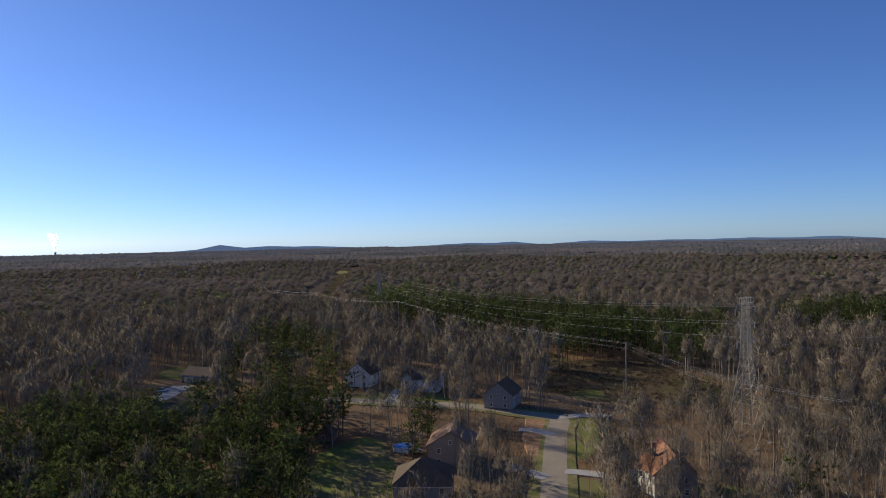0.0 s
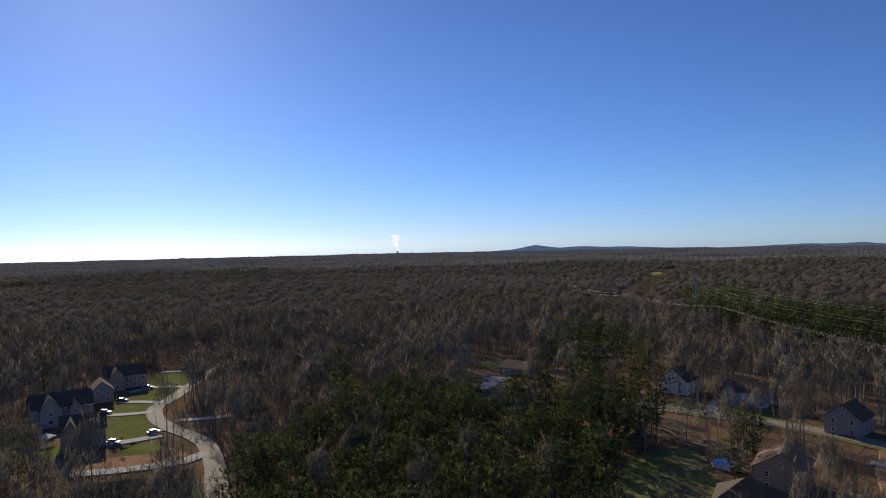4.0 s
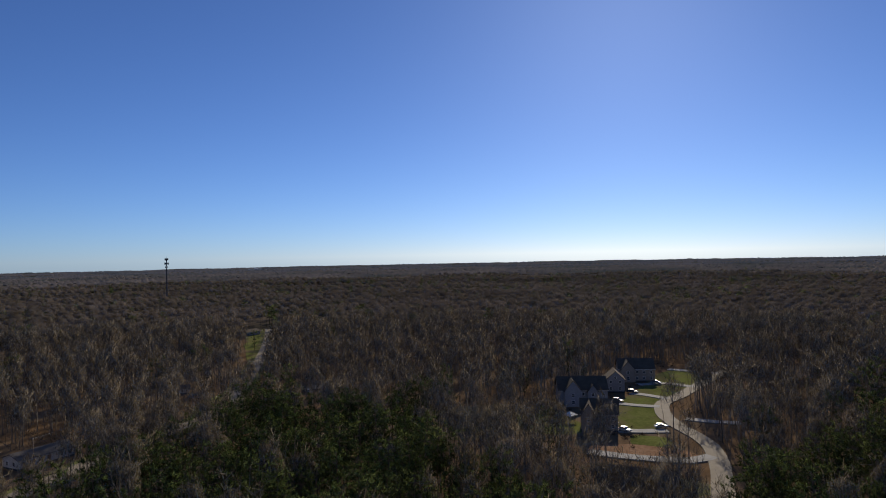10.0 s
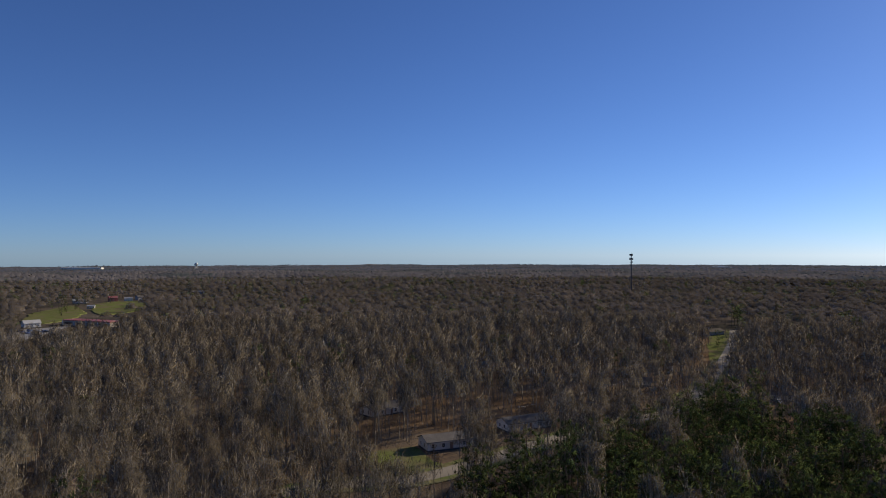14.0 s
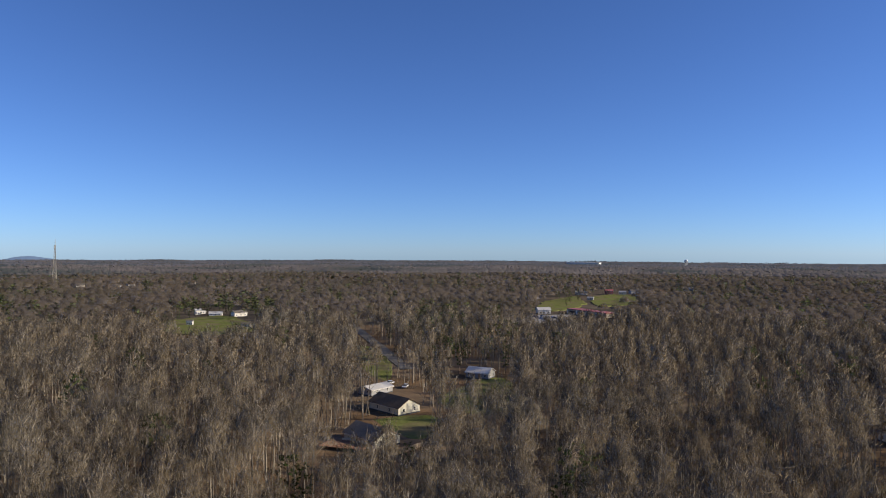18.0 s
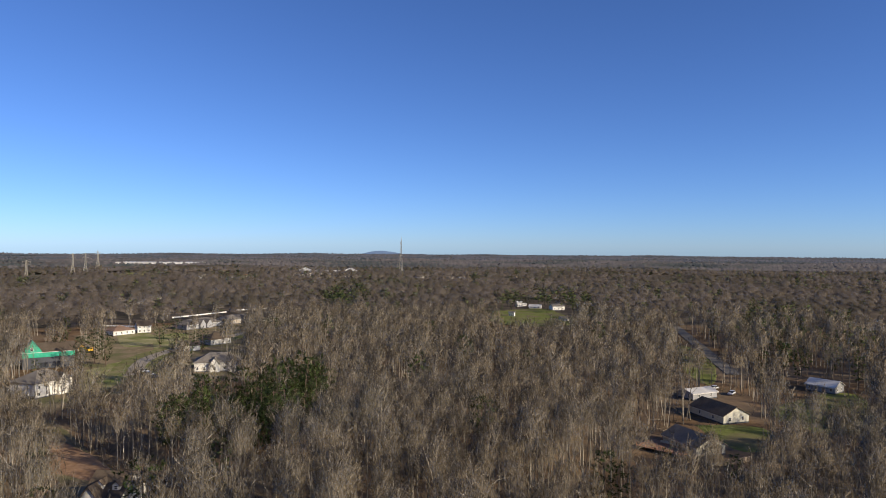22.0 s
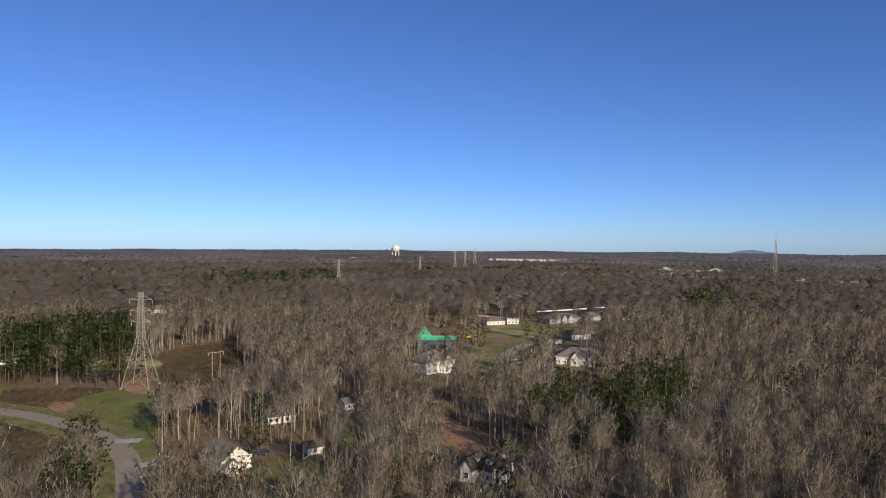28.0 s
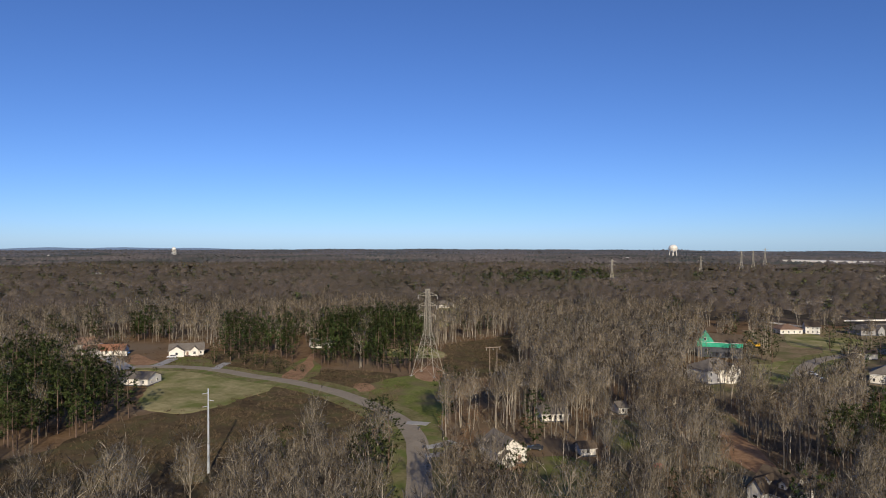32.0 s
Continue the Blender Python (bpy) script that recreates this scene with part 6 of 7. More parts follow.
def utility_pole(x, y, tall, label, mat, r=0.2, arms=((0.93, 1.3),), turn=0.0):
    base = thing("utility_pole", pose(x, y, 0, 0, 0, turn), label, "pole")
    part("pole", Shape().tube((0, 0, -0.5), (0, 0, tall), r, r * 0.6, 8), mat, base)
    for h, reach in arms:
        arm = part("cross_arm", Shape().box(0, 0.12, tall * h, reach * 2, 0.14, 0.16), mat, base)
        for side in (-0.92, 0.92):
            part("insulator", Shape().tube((side * reach, 0.12, tall * h + 0.16), (side * reach, 0.12, tall * h + 0.5), 0.08, 0.05, 6), CONCRETE, arm)
    return base


P1 = (84.5, 191.3)
P2 = (207.7, -222.5)
pylon = lattice_tower(*P1, 41, 41.0, 4.4, 1.2, 24, ((38.2, 6.0), (33.5, 5.6), (29.0, 5.2)), "steel lattice power pylon among bare trees")
lattice_tower(*P2, 20, 38.5, 5.6, 1.3, 20, ((35.5, 4.6), (31.0, 4.2), (26.5, 3.8)), "steel lattice power pylon on a clay mound")
head = Shape()
for z in (39.6, 41.2):
    for v in (-0.9, 0.9):
        head.tube((-2.9, v, z), (2.9, v, z), 0.11, 0.11, 4)
    for u in np.linspace(-2.9, 2.9, 5):
        head.tube((float(u), -0.9, z), (float(u), 0.9, z), 0.08, 0.08, 4)
for u in np.linspace(-2.9, 2.9, 5):
    for v in (-0.9, 0.9):
        head.tube((float(u), v, 39.6), (float(u), v, 41.2), 0.08, 0.08, 4)
part("head_frame", head, STEEL, pylon, "boxed steel frame at the pylon's head")
FAR_PYLONS = [((-50.1, 525.3), 34), ((410.0, -776.6), 38), ((443.8, -1153.1), 38), ((420.1, -1283.7), 44), ((418.7, -1344.8), 44), ((433.0, -1464.4), 40), ((1311.6, -1313.2), 44), ((425.7, -1096.3), 34)]
for (x, y), tall in FAR_PYLONS[:6]:
    lattice_tower(x, y, math.degrees(math.atan2(y, x)) + 80, tall, 4.6, 1.2, tall * 0.55, ((tall * 0.92, 5.5), (tall * 0.8, 5.0)), "far steel lattice pylon above the woods", bar=0.17)
# the line that runs past the first pylon
line = [((-50.1, 525.3), 33.0), (P1, 40.5), ((201.1, 239.4), 34.0)]
for off, z in ((-4, 0.0), (4, 0.0), (-3.4, -5.0), (3.4, -5.0), (3, -9.5)):
    pts = []
    for (x, y), top in line:
        pts.append((x + off * 0.79, y + off * 0.62, top + z - 1.4))
    cable(pts, 6.0, "thin bright conductor between steel pylons", 0.022)
POLE1 = (63.2, 238.2)
utility_pole(*POLE1, 22.0, "tall grey transmission pole in a scrub clearing", WOOD, 0.26, ((0.975, 0.9), (0.88, 0.9)), 30)
FARPOLES = [((-29.1, 429.3), 20.0), ((-105.2, 535.3), 19.0)]
for (x, y), tall in FARPOLES:
    utility_pole(x, y, tall, "far wooden transmission pole beside a cleared strip", WOOD, 0.25, ((0.97, 1.2),), 40)
for off, z in ((-0.9, 21.6), (0.9, 21.6), (0.9, 19.5)):
    route = [((-178.7, 640.2), 19.0), (FARPOLES[1][0], 19.0), (FARPOLES[0][0], 20.0), (POLE1, z), ((91.2, 154.8), z - 1)]
    cable([(x + off, y + off * 0.4, h + (z - 21.6 if h < z else 0)) for (x, y), h in route], 2.4, "bright conductor strung between wooden poles", 0.024)
WPOLE = (161.6, -90.4)
base = thing("steel_pole", pose(*WPOLE, 0, 0, 0, 40), "tall pale steel transmission pole in dry scrub", "pole")
part("pole", Shape().tube((0, 0, -0.5), (0, 0, 21.9), 0.36, 0.16, 10), PALESTEEL, base)
for z, side in ((20.8, 1), (19.0, -1), (17.4, 1)):
    arm = part("cross_arm", Shape().tube((0, 0, z), (side * 1.1, 0, z - 0.25), 0.09, 0.06, 6), PALESTEEL, base)
    part("insulator", Shape().tube((side * 0.9, 0, z - 0.2), (side * 1.5, 0, z - 0.3), 0.13, 0.1, 8), CONCRETE, arm)
HP = [(188.8, -243.3), (187.2, -246.5)]
base = thing("wooden_pole_frame", pose(*HP[0], 0, 0, 0, math.degrees(math.atan2(HP[1][1] - HP[0][1], HP[1][0] - HP[0][0]))), "two weathered wooden poles joined by a cross-beam", "pole")
span = math.hypot(HP[1][0] - HP[0][0], HP[1][1] - HP[0][1])
for u in (0, span):
    part("pole", Shape().tube((u, 0, -0.5), (u, 0, 12.6), 0.19, 0.13, 8), WOOD, base)
part("cross_beam", Shape().box(span / 2, 0.25, 11.7, span + 4.0, 0.18, 0.3), WOOD, base)
for u in (-1.6, span / 2, span + 1.6):
    part("insulator", Shape().tube((u, 0.25, 11.6), (u, 0.25, 10.5), 0.12, 0.12, 6), CONCRETE, base)
STREETPOLES = [((104.2, -132.4), 11.5), ((-230.1, -31.1), 9.5), ((-277.8, 26.2), 10.0), ((-265.1, 20.2), 9.0), ((-298.7, 8.0), 9.0), ((-220.7, -374.5), 9.0), ((-181.5, -258.2), 8.0), ((-149.9, 132.1), 9.5)]
for (x, y), tall in STREETPOLES:
    utility_pole(x, y, tall, "wooden utility pole with a short cross-arm", WOOD, 0.17, ((0.93, 1.0),), math.degrees(math.atan2(y, x)))
ends = [(*STREETPOLES[k][0], STREETPOLES[k][1] - 0.5) for k in (1, 4, 3, 2)]
cable(ends, 0.9, "dark service cable along the country road", 0.03)

# ---- masts and tanks ----
CELL = (-957.6, 23.5)
base = thing("cell_tower", pose(*CELL, rise_at(*CELL)), "slender dark telecom mast with antennas above the woods", "mast")
part("mast", Shape().tube((0, 0, 0), (0, 0, 62.5), 0.95, 0.6, 10), DARKWALL, base)
for z, r, n in ((61.0, 2.0, 9), (55.5, 2.4, 9), (51.0, 1.6, 6)):
    plat = part("antenna_ring", Shape().tube((0, 0, z - 0.2), (0, 0, z), r, r, 12), STEEL, base)
    for k in range(n):
        a = k * math.tau / n
        part("antenna", Shape().box(r * math.cos(a), r * math.sin(a), z - 1.2, 0.5, 0.5, 2.6, a), DARKWALL, plat)
part("lightning_rod", Shape().tube((0, 0, 62.5), (0, 0, 65), 0.15, 0.05, 6), STEEL, base)
MAST = (-145.3, -1206.8)
base = thing("lattice_mast", pose(*MAST, rise_at(*MAST)), "tall grey three-legged lattice mast", "mast")
for k in range(3):
    a, b = k * math.tau / 3, (k + 1) * math.tau / 3
    part("leg", Shape().tube((4.2 * math.cos(a), 4.2 * math.sin(a), 0), (0.7 * math.cos(a), 0.7 * math.sin(a), 66), 0.34, 0.24, 5), STEEL, base)
    s = Shape()
    for i in range(16):
        z0, z1 = 66 * i / 16, 66 * (i + 1) / 16
        r0, r1 = 4.2 - 3.5 * z0 / 66, 4.2 - 3.5 * z1 / 66
        s.tube((r0 * math.cos(a), r0 * math.sin(a), z0), (r1 * math.cos(b), r1 * math.sin(b), z1), 0.2, 0.2, 3)
        s.tube((r0 * math.cos(b), r0 * math.sin(b), z0), (r1 * math.cos(a), r1 * math.sin(a), z1), 0.2, 0.2, 3)
    part("brace", s, STEEL, base)
part("spire", Shape().tube((0, 0, 66), (0, 0, 75), 0.35, 0.2, 6), STEEL, base)
part("antenna", Shape().tube((1.2, 0, 61), (1.2, 0, 65), 0.5, 0.5, 6), STEEL, base)


def water_tower(x, y, tall, r, label):
    base = thing("water_tower", pose(x, y, rise_at(x, y)), label, "water tower")
    s = Shape().ball(0, 0, tall - r * 0.85, r, r, r * 0.85, 16, 10)
    part("tank", s, WHITE, base)
    part("riser", Shape().tube((0, 0, 0), (0, 0, tall - r), r * 0.14, r * 0.14, 8), WHITE, base)
    for k in range(6):
        a = k * math.tau / 6
        part("leg", Shape().tube((r * 0.95 * math.cos(a), r * 0.95 * math.sin(a), 0), (r * 0.8 * math.cos(a), r * 0.8 * math.sin(a), tall - r * 0.8), 0.6, 0.6, 6), WHITE, base)
    part("walkway", Shape().tube((0, 0, tall - r * 0.95), (0, 0, tall - r * 0.9), r * 1.06, r * 1.06, 16), STEEL, base)


water_tower(*[1.0 * v for v in (854.0, -1999.8)], 46, 13.5, "white domed water tower on legs over the woods")
water_tower(*[0.82 * v for v in (-3494.3, -2348.0)], 38, 9, "far white water tower on the horizon")
water_tower(*[0.82 * v for v in (3049.8, -1535.2)], 34, 8, "far white water tower on the horizon")

# ---- large pale buildings and the far town ----


def hall(p, q, depth, h, label, wall=WHITE, top=WHITE, gables=()):
    """A long low commercial building from p to q, with pilasters, a flat roof and gabled entrances."""
    w = math.hypot(q[0] - p[0], q[1] - p[1])
    base = thing("commercial_building", pose(*p, rise_at(*p), 0, 0, math.degrees(math.atan2(q[1] - p[1], q[0] - p[0]))), label, "building")
    part("wall", Shape().box(w / 2, depth / 2, 0, w, depth, h), wall, base)
    part("roof", Shape().box(w / 2, depth / 2, h, w + 1.0, depth + 1.0, 0.6), top, base)
    n = max(4, int(w / 14))
    for k in range(n):
        u = w * (k + 0.5) / n
        part("window", Shape().box(u, -0.1, 1.0, w / n * 0.6, 0.2, h * 0.4), PANE, base)
        part("pilaster", Shape().box(w * k / n + 0.4, -0.25, 0, 0.8, 0.5, h), TRIM, base)
    for u, gw in gables:
        part("entrance", gable_walls(u - gw / 2, u + gw / 2, -2.0, 5.0, h + 2.0, gw * 0.2, "y"), wall, base)
        part("entrance_roof", gable_roof(u - gw / 2, u + gw / 2, -2.0, 5.0, h + 2.0, gw * 0.2, "y", 0.6, 0.4), TIN, base)
    PLOTS.append(((p[0] + q[0]) / 2, (p[1] + q[1]) / 2, w / 2 + 8))


hall(*[(481.3, -1762.7), (286.3, -1742.5)], 60, 9, "very long white warehouse on the horizon")
hall(*[(48.0, -1319.4), (-46.9, -1301.5)], 40, 11, "long white store with gabled entrances", gables=((24, 22), (110, 22)))
hall(*[(241.7, -1284.2), (205.6, -1264.1)], 20, 8, "low white commercial building")
hall(*[(172.3, -1288.4), (132.8, -1268.3)], 24, 7, "low store with a red-brown roof", TAN, ORANGESHINGLE)
hall(*[(-2690.9, -2533.6), (-2758.7, -2368.1)], 40, 14, "pale industrial buildings on the horizon")
hall(*[(-3569.5, 471.7), (-3559.6, 539.2)], 40, 12, "pale industrial building on the horizon")
hall(*[(-3762.3, 497.7), (-3638.7, 542.8)], 40, 12, "pale industrial building far off")

# ---- the power station and the hills ----


def at_angle(t_az, r):
    return (-r * math.sin(radians(t_az)), r * math.cos(radians(t_az)))


STACK = 29.63
x, y = at_angle(STACK, 4700)
zb = float(land(4700)) + 4
base = thing("power_station", pose(x, y, zb, 0, 0, STACK), "far power station with chimneys on the horizon", "power station")
part("chimney", Shape().tube((0, 0, 0), (0, 0, 30), 7, 5, 10), GREYWALL, base)
for u, h in ((-60, 14), (28, 12), (52, 10), (90, 13), (125, 8)):
    part("block", Shape().box(u, 0, 0, 18, 18, h), GREYWALL, base)
plume = Shape()
prng = random.Random(4)
for k in range(46):
    t = k / 45
    plume.ball(prng.uniform(-1, 1) * (3 + 24 * t) - 12 * t, prng.uniform(-8, 8), 32 + 105 * t ** 0.9, prng.uniform(4, 7) + 5 * t, 6, prng.uniform(3, 6) + 4 * t * prng.random(), 9, 6)
tagged(part("steam_plume", plume, STEAM, None), "white steam rising from the far chimney", "steam", kind="backdrop").matrix_basis = pose(x, y, zb, 0, 0, STACK)


def hill(az0, az1, heights, r, name, label):
    """A far ridge, as a thin wall of land standing on the horizon."""
    s = Shape()
    n = len(heights)
    prof = [np.interp(k / 60 * (n - 1), range(n), heights) for k in range(61)]
    for k, h in enumerate(prof):
        a = az0 + (az1 - az0) * k / 60
        h += 2.0 * noise.noise((k * 0.35, az0, 0)) * (h > 3)
        for rr, z in ((r - 40, -40.0), (r, float(h)), (r + 40, -40.0)):
            px, py = at_angle(a, rr)
            s.put([(px, py, z)], [])
    for k in range(60):
        o = 3 * k
        s.f += [(o, o + 3, o + 4, o + 1), (o + 1, o + 4, o + 5, o + 2)]
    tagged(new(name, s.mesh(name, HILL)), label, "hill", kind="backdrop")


H0 = 60 + 4800 * math.tan(radians(-0.71))
hill(21.87, 6.82, [H0, H0 + 9, H0 + 38, H0 + 16, H0 + 24, H0 + 16, H0 + 16, H0 + 8, H0], 4820, "backdrop_hill", "twin-peaked hill on the horizon, painted with blue haze")
hill(1.63, -7.82, [H0, H0 + 9, H0 + 14, H0 + 12, H0 + 16, H0], 4830, "backdrop_hill", "low ridge on the horizon, painted with pale blue haze")
hill(-9.21, -32.99, [H0, H0 + 14, H0 + 6, H0 + 12, H0 + 9, H0 + 16, H0 + 12, H0 + 18, H0], 4830, "backdrop_hill", "far mountain ridge, painted faint with haze")
hill(176.40, 172.91, [H0, H0 + 18, H0 + 22, H0 + 12, H0], 4820, "backdrop_hill", "low hill on the horizon, painted with blue haze")
hill(-105.24, -121.46, [H0 + 8, H0 + 16, H0 + 10, H0 + 15, H0 + 8, H0 + 10, H0], 4830, "backdrop_hill", "far mountain ridge, painted faint with haze")

# ---- yards: decks, fences, cars and small things ----


def car(x, y, turn, paint, label, long=4.6, name="car"):
    """Body, cabin, glass, lamps and four wheels."""
    base = thing(name, pose(x, y, 0.31, 0, 0, turn), label, "car", "parked vehicles")
    b = Shape()
    prof = [(-long / 2, 0.35), (long / 2, 0.35), (long / 2, 0.75), (long * 0.30, 0.92), (-long * 0.42, 0.95), (-long / 2, 0.85)]
    prism(b, [(p, z) for p, z in prof], -0.9, 0.9, "y")
    part("body", b, paint, base)
    g = Shape()
    prism(g, [(-long * 0.40, 0.93), (long * 0.24, 0.92), (long * 0.08, 1.42), (-long * 0.28, 1.44)], -0.78, 0.78, "y")
    part("glass", g, PANE, base)
    part("roof", Shape().box(-long * 0.10, 0, 1.42, long * 0.38, 1.5, 0.06), paint, base)
    for sx in (-0.3, 0.3):
        for sy in (-0.85, 0.85):
            wh = part("wheel", Shape().tube((sx * long, sy - 0.1, 0.32), (sx * long, sy + 0.1, 0.32), 0.33, 0.33, 10), RUBBER, base)
            part("rim", Shape().tube((sx * long, sy - 0.11, 0.32), (sx * long, sy + 0.11, 0.32), 0.19, 0.19, 8), STEEL, wh)
    for sy in (-0.6, 0.6):
        part("headlight", Shape().box(long / 2, sy, 0.6, 0.06, 0.35, 0.16), TRIM, base)
    return base


def board_fence(p, q, h, mat, label, gap=2.4):
    """Posts and panels from p to q."""
    w = math.hypot(q[0] - p[0], q[1] - p[1])
    base = thing("fence", pose(*p, 0, 0, 0, math.degrees(math.atan2(q[1] - p[1], q[0] - p[0]))), label, "fence")
    n = max(2, int(w / gap))
    post = Shape().box(0, 0, 0, 0.14, 0.14, h + 0.15).mesh("post", mat)
    panel = Shape().box(w / n / 2, 0, 0.1, w / n - 0.14, 0.04, h - 0.1).box(w / n / 2, -0.05, h * 0.85, w / n - 0.14, 0.05, 0.1).box(w / n / 2, -0.05, h * 0.2, w / n - 0.14, 0.05, 0.1).mesh("panel", mat)
    for k in range(n + 1):
        o = new("post", post)
        o.parent, o.location = base, (w * k / n, 0, 0)
        if k < n:
            o = new("panel", panel)
            o.parent, o.location = base, (w * k / n, 0, 0)
    return base


D = [(-93.3, -189.4), (-101.9, -177.0)]
dw = math.hypot(D[1][0] - D[0][0], D[1][1] - D[0][1])
deck = thing("deck", pose(*D[0], 0, 0, 0, math.degrees(math.atan2(D[1][1] - D[0][1], D[1][0] - D[0][0]))), "red-brown wooden deck beside the cream house", "deck")
plank = Shape().box(0, 5.0, 0.9, 0.42, 10.0, 0.06).mesh("plank", DECKWOOD)
for k in range(int(dw / 0.45)):
    o = new("plank", plank)
    o.parent, o.location = deck, (0.25 + 0.45 * k, 0, 0)
for u in np.linspace(0.2, dw - 0.2, 6):
    for v in (0.15, 9.85):
        part("post", Shape().box(float(u), v, 0, 0.14, 0.14, 1.9), DECKWOOD, deck)
for v in (0.15, 9.85):
    part("rail", Shape().box(dw / 2, v, 1.85, dw, 0.12, 0.09).box(dw / 2, v, 1.3, dw, 0.06, 0.06), DECKWOOD, deck)
part("bench", Shape().box(dw * 0.35, 8.5, 0.96, 3.0, 0.6, 0.5), CREAM, deck)
board_fence(*[(-99.8, -175.2), (-109.9, -170.2)], 1.6, WOOD, "weathered board fence behind the cream house")
board_fence(*[(-109.9, -170.2), (-119.7, -172.2)], 1.6, WOOD, "weathered board fence behind the cream house")
board_fence(*[(157.0, -532.6), (126.6, -521.7)], 1.1, TRIM, "long white vinyl fence round new houses")
board_fence(*[(115.7, -581.1), (79.0, -625.4)], 1.1, TRIM, "long white vinyl fence round new houses")
board_fence(*[(72.7, -640.4), (46.9, -657.7)], 1.1, TRIM, "long white vinyl fence round new houses")
board_fence(*[(370.6, -132.0), (367.7, -127.3)], 1.8, WOOD, "weathered fence beside the ranch house")

# the half-built house: green sheathing on the upper storey
part("sheathing_gable", prism(Shape(), [(-0.1, 5.4), (8.0, 5.4), (8.0, 8.4), (3.95, 13.4), (-0.1, 8.4)], -0.5, 6.5, "y"), GREENWRAP, green_house, "bright green sheathing boards")
part("sheathing_band", Shape().box(15.0, -0.1, 5.4, 14.0, 0.16, 2.5), GREENWRAP, green_house, "bright green sheathing boards")
window(green_house, 3.95, -0.55, 8.6, 1.2, 1.6)
part("opening", Shape().box(9, -0.06, 0.5, 3.0, 0.1, 2.3).box(15, -0.06, 0.5, 3.0, 0.1, 2.3), PANE, green_house)
EX = (123.9, -404.2)
base = thing("excavator", pose(*EX, 0, 0, 0, 30), "yellow excavator by the half-built house", "excavator")
for v in (-1.1, 1.1):
    part("track", prism(Shape(), [(-2.0, 0.1), (2.0, 0.1), (2.3, 0.5), (2.0, 0.95), (-2.0, 0.95), (-2.3, 0.5)], v - 0.3, v + 0.3, "y"), RUBBER, base)
part("body", Shape().box(-0.4, 0, 1.0, 3.4, 2.4, 1.1).box(-1.5, 0, 2.1, 1.2, 2.2, 0.5), YELLOW, base)
part("cab", Shape().box(0.6, 0.6, 2.1, 1.4, 1.1, 1.4), PANE, base)
part("boom", Shape().tube((1.2, -0.3, 1.8), (3.6, -0.3, 4.4), 0.28, 0.22, 6), YELLOW, base)
part("arm", Shape().tube((3.6, -0.3, 4.4), (5.4, -0.3, 2.2), 0.22, 0.16, 6), YELLOW, base)
part("bucket", prism(Shape(), [(5.0, 1.2), (5.9, 1.2), (6.0, 2.2), (5.3, 2.4)], -0.8, 0.2, "y"), STEEL, base)

CARS = [
    ((-222.0, 170.8), 20, CARDARK, "dark pickup parked on a driveway"), ((-233.2, 187.2), 25, CARDARK, "dark car parked on a driveway"), ((-243.7, 208.8), 30, CARSILVER, "silver car on a driveway"),
    ((-263.9, 248.2), 10, CARDARK, "dark car parked by the upper lawn"), ((-182.5, 158.2), 70, CARSILVER, "silver car at the kerb"), ((-184.6, 144.7), 15, CARWHITE, "white car beside the house"),
    ((80.0, -338.2), 160, CARWHITE, "white pickup on the new street"), ((71.6, -323.5), 150, CARDARK, "dark car on the new street"), ((76.2, -330.5), 155, CARSILVER, "silver car on the new street"),
    ((45.4, 165.5), 60, BLUE, "blue car on the driveway"), ((-9.4, 188.2), 30, CARSILVER, "silver car beside the house"), ((-114.2, 273.8), 40, CARWHITE, "white car on the drive"),
    ((363.9, -156.4), 20, BLUE, "blue car beside the ranch house"), ((333.8, -166.8), 40, CARWHITE, "white car on the drive"), ((110.0, -163.1), 30, CARDARK, "dark car beside the white house"),
    ((-164.4, -262.4), 15, CARWHITE, "white car behind the cream house"), ((-165.9, -251.8), 40, CARWHITE, "white car by the road"), ((-338.6, 15.5), 40, CARWHITE, "white car among trees"),
    ((-301.8, 64.8), 20, CARWHITE, "white car among trees"),
]
first_cars = {}
for (x, y), turn, paint, label in CARS:
    if paint.name in first_cars:
        tagged(copy_thing(first_cars[paint.name], pose(x, y, 0.2, 0, 0, turn)), label)
    else:
        first_cars[paint.name] = car(x, y, turn, paint, label)
yard = [(-449.4, -476.9), (-441.3, -418.4)]
yrng = random.Random(8)
for k in range(22):
    t, o = k / 21, yrng.uniform(-12, 14)
    x, y = yard[0][0] + (yard[1][0] - yard[0][0]) * t + o * 0.5, yard[0][1] + (yard[1][1] - yard[0][1]) * t - o
    tagged(copy_thing(yrng.choice(list(first_cars.values())), pose(x, y, 0.25, 0, 0, yrng.uniform(0, 180))), "vehicle parked in the gravel yard")
for p, q, h in (([(-501.2, -469.8), (-492.4, -413.6)][0], [(-501.2, -469.8), (-492.4, -413.6)][1], 4.0),):
    hall(p, q, 12, h, "long low red-roofed shed at the yard", TAN, BARNRED)

P = (-12.5, 192.4)
pool = thing("garden_pool", pose(*P, 0), "round blue above-ground pool", "pool")
part("wall", Shape().tube((0, 0, 0), (0, 0, 1.2), 3.0, 3.0, 24, False).tube((0, 0, 0), (0, 0, 1.2), 2.9, 2.9, 24, False), TRIM, pool)
part("cover", Shape().tube((0, 0, 0.6), (0, 0, 1.05), 2.9, 2.88, 24), BLUE, pool, "blue pool cover")
house(*[(70.1, 155.3), (74.8, 153.7)], 5, 2.2, 1.0, "x", BARNRED, BARNRED, "low red barn among bare trees", cols=1, ends=False, name="shed")
tent = (-204.8, 136.7)
base = thing("canopy_tent", pose(*tent, 0, 0, 0, 20), "white canopy tent behind the large house", "tent")
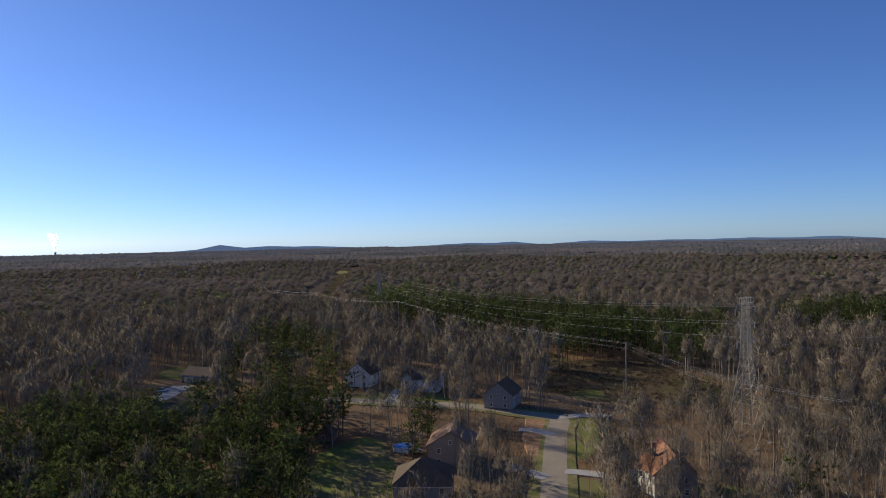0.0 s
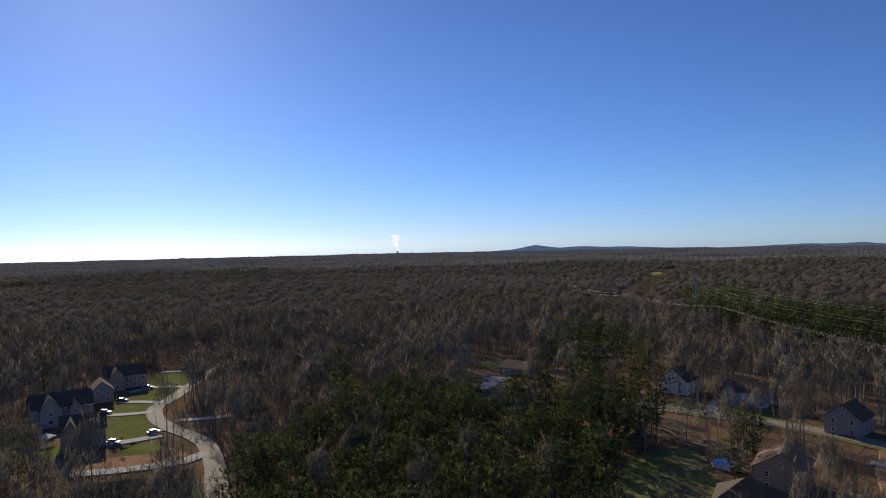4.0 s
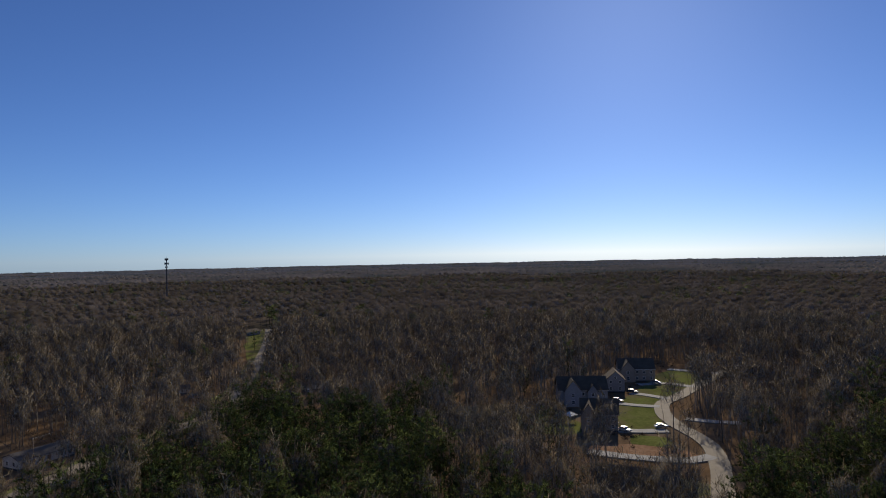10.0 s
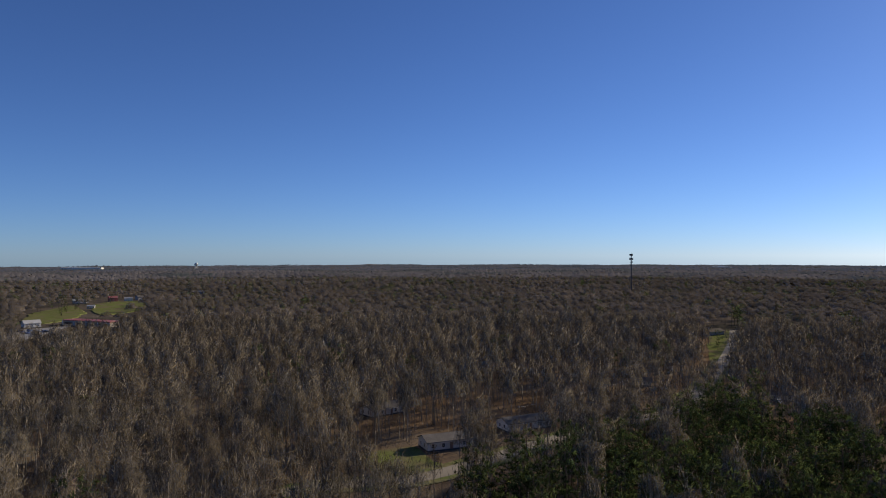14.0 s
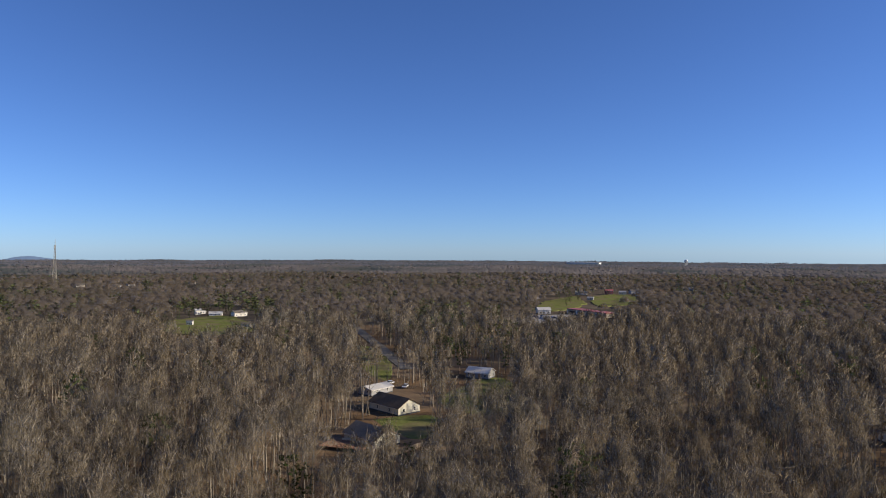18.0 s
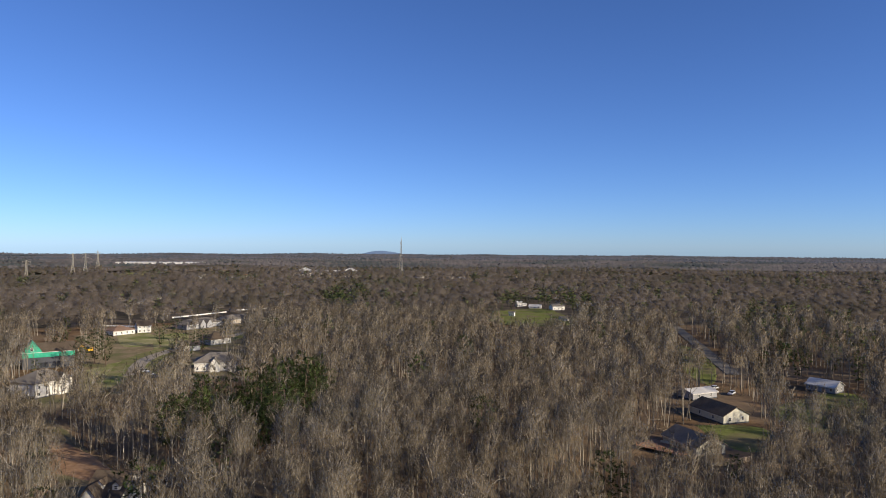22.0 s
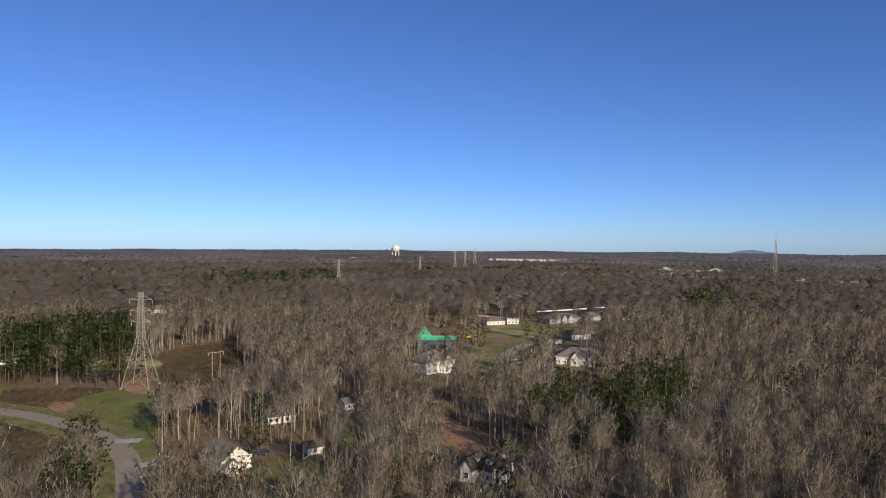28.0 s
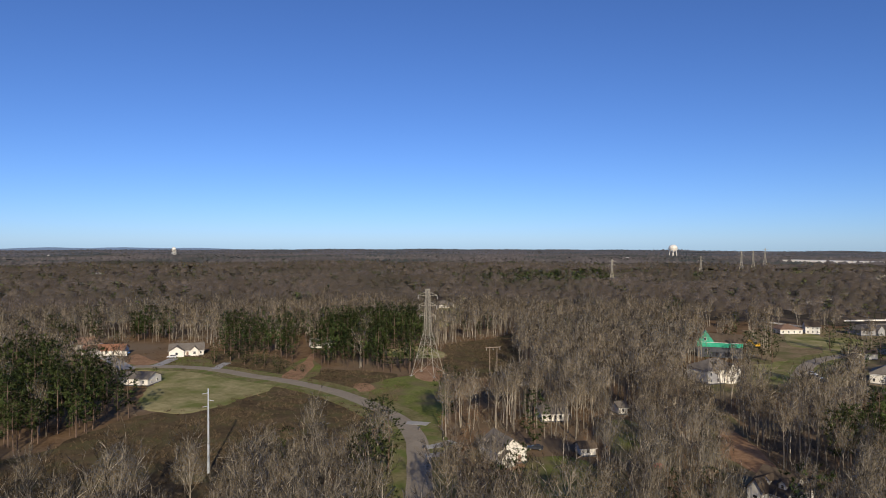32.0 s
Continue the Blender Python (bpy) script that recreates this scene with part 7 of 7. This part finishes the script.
for sx in (-1.8, 1.8):
    for sy in (-1.8, 1.8):
        part("leg", Shape().tube((sx, sy, 0), (sx, sy, 2.3), 0.05, 0.05, 6), STEEL, base)
part("canopy", hip_roof(-1.8, 1.8, -1.8, 1.8, 2.3, 1.3, 0.2, 0.25), TRIM, base)
red = (75.2, -168.0)
base = thing("garden_canopy", pose(*red, 0), "small red garden canopy under bare trees", "canopy")
for sx in (-1.2, 1.2):
    for sy in (-1.2, 1.2):
        part("leg", Shape().tube((sx, sy, 0), (sx, sy, 1.9), 0.05, 0.05, 6), STEEL, base)
part("canopy", hip_roof(-1.2, 1.2, -1.2, 1.2, 1.9, 0.9, 0.15, 0.2), RED, base)
for p in ((133.4, -141.6), (127.3, -136.5), (148.2, -155.0), (38.8, 220.8), (-179.0, 158.8)):
    base = thing("mailbox", pose(*p, 0.02, 0, 0, 30), "dark mailbox on a post by the kerb", "mailbox", "roadside mailboxes")
    part("post", Shape().box(0, 0, 0, 0.14, 0.14, 1.1), WOOD, base)
    part("box", prism(Shape(), [(-0.25, 1.1), (0.25, 1.1), (0.25, 1.4), (0.12, 1.55), (-0.12, 1.55), (-0.25, 1.4)], -0.4, 0.4, "y"), DARKWALL, base)

# single trees that stand out
lp = np.array([p for p, h in LONE_PINES])
lh = np.array([h for p, h in LONE_PINES]) / 20.0
BUSHY = [pine_tree(140 + i, 12, 5, 2, 9, 5, 0.9, low=0.12, spread=3.6) for i in range(4)]
single_trees("pine_tree", BUSHY, (np.c_[lp, np.zeros(len(lp))], np.linspace(0, 9, len(lp)), lh, np.clip(lh * 1.4, 0.45, 1.25)), PINE_BARK, NEEDLE, "full green pine standing among bare trees", "lone pines")
op = np.array([p for p, h in OAKS])
oh = np.array([h for p, h in OAKS]) / 20.0
LEAFY = [pine_tree(150 + i, 10, 5, 2, 6, 5, 0.8, low=0.12, spread=5.0) for i in range(3)]
single_trees("oak_tree", LEAFY, (np.c_[op, np.zeros(len(op))], np.linspace(0, 9, len(op)), oh, oh * 1.1), BARK, OAKLEAF, "small oak that keeps its withered orange-brown leaves", "withered oaks")
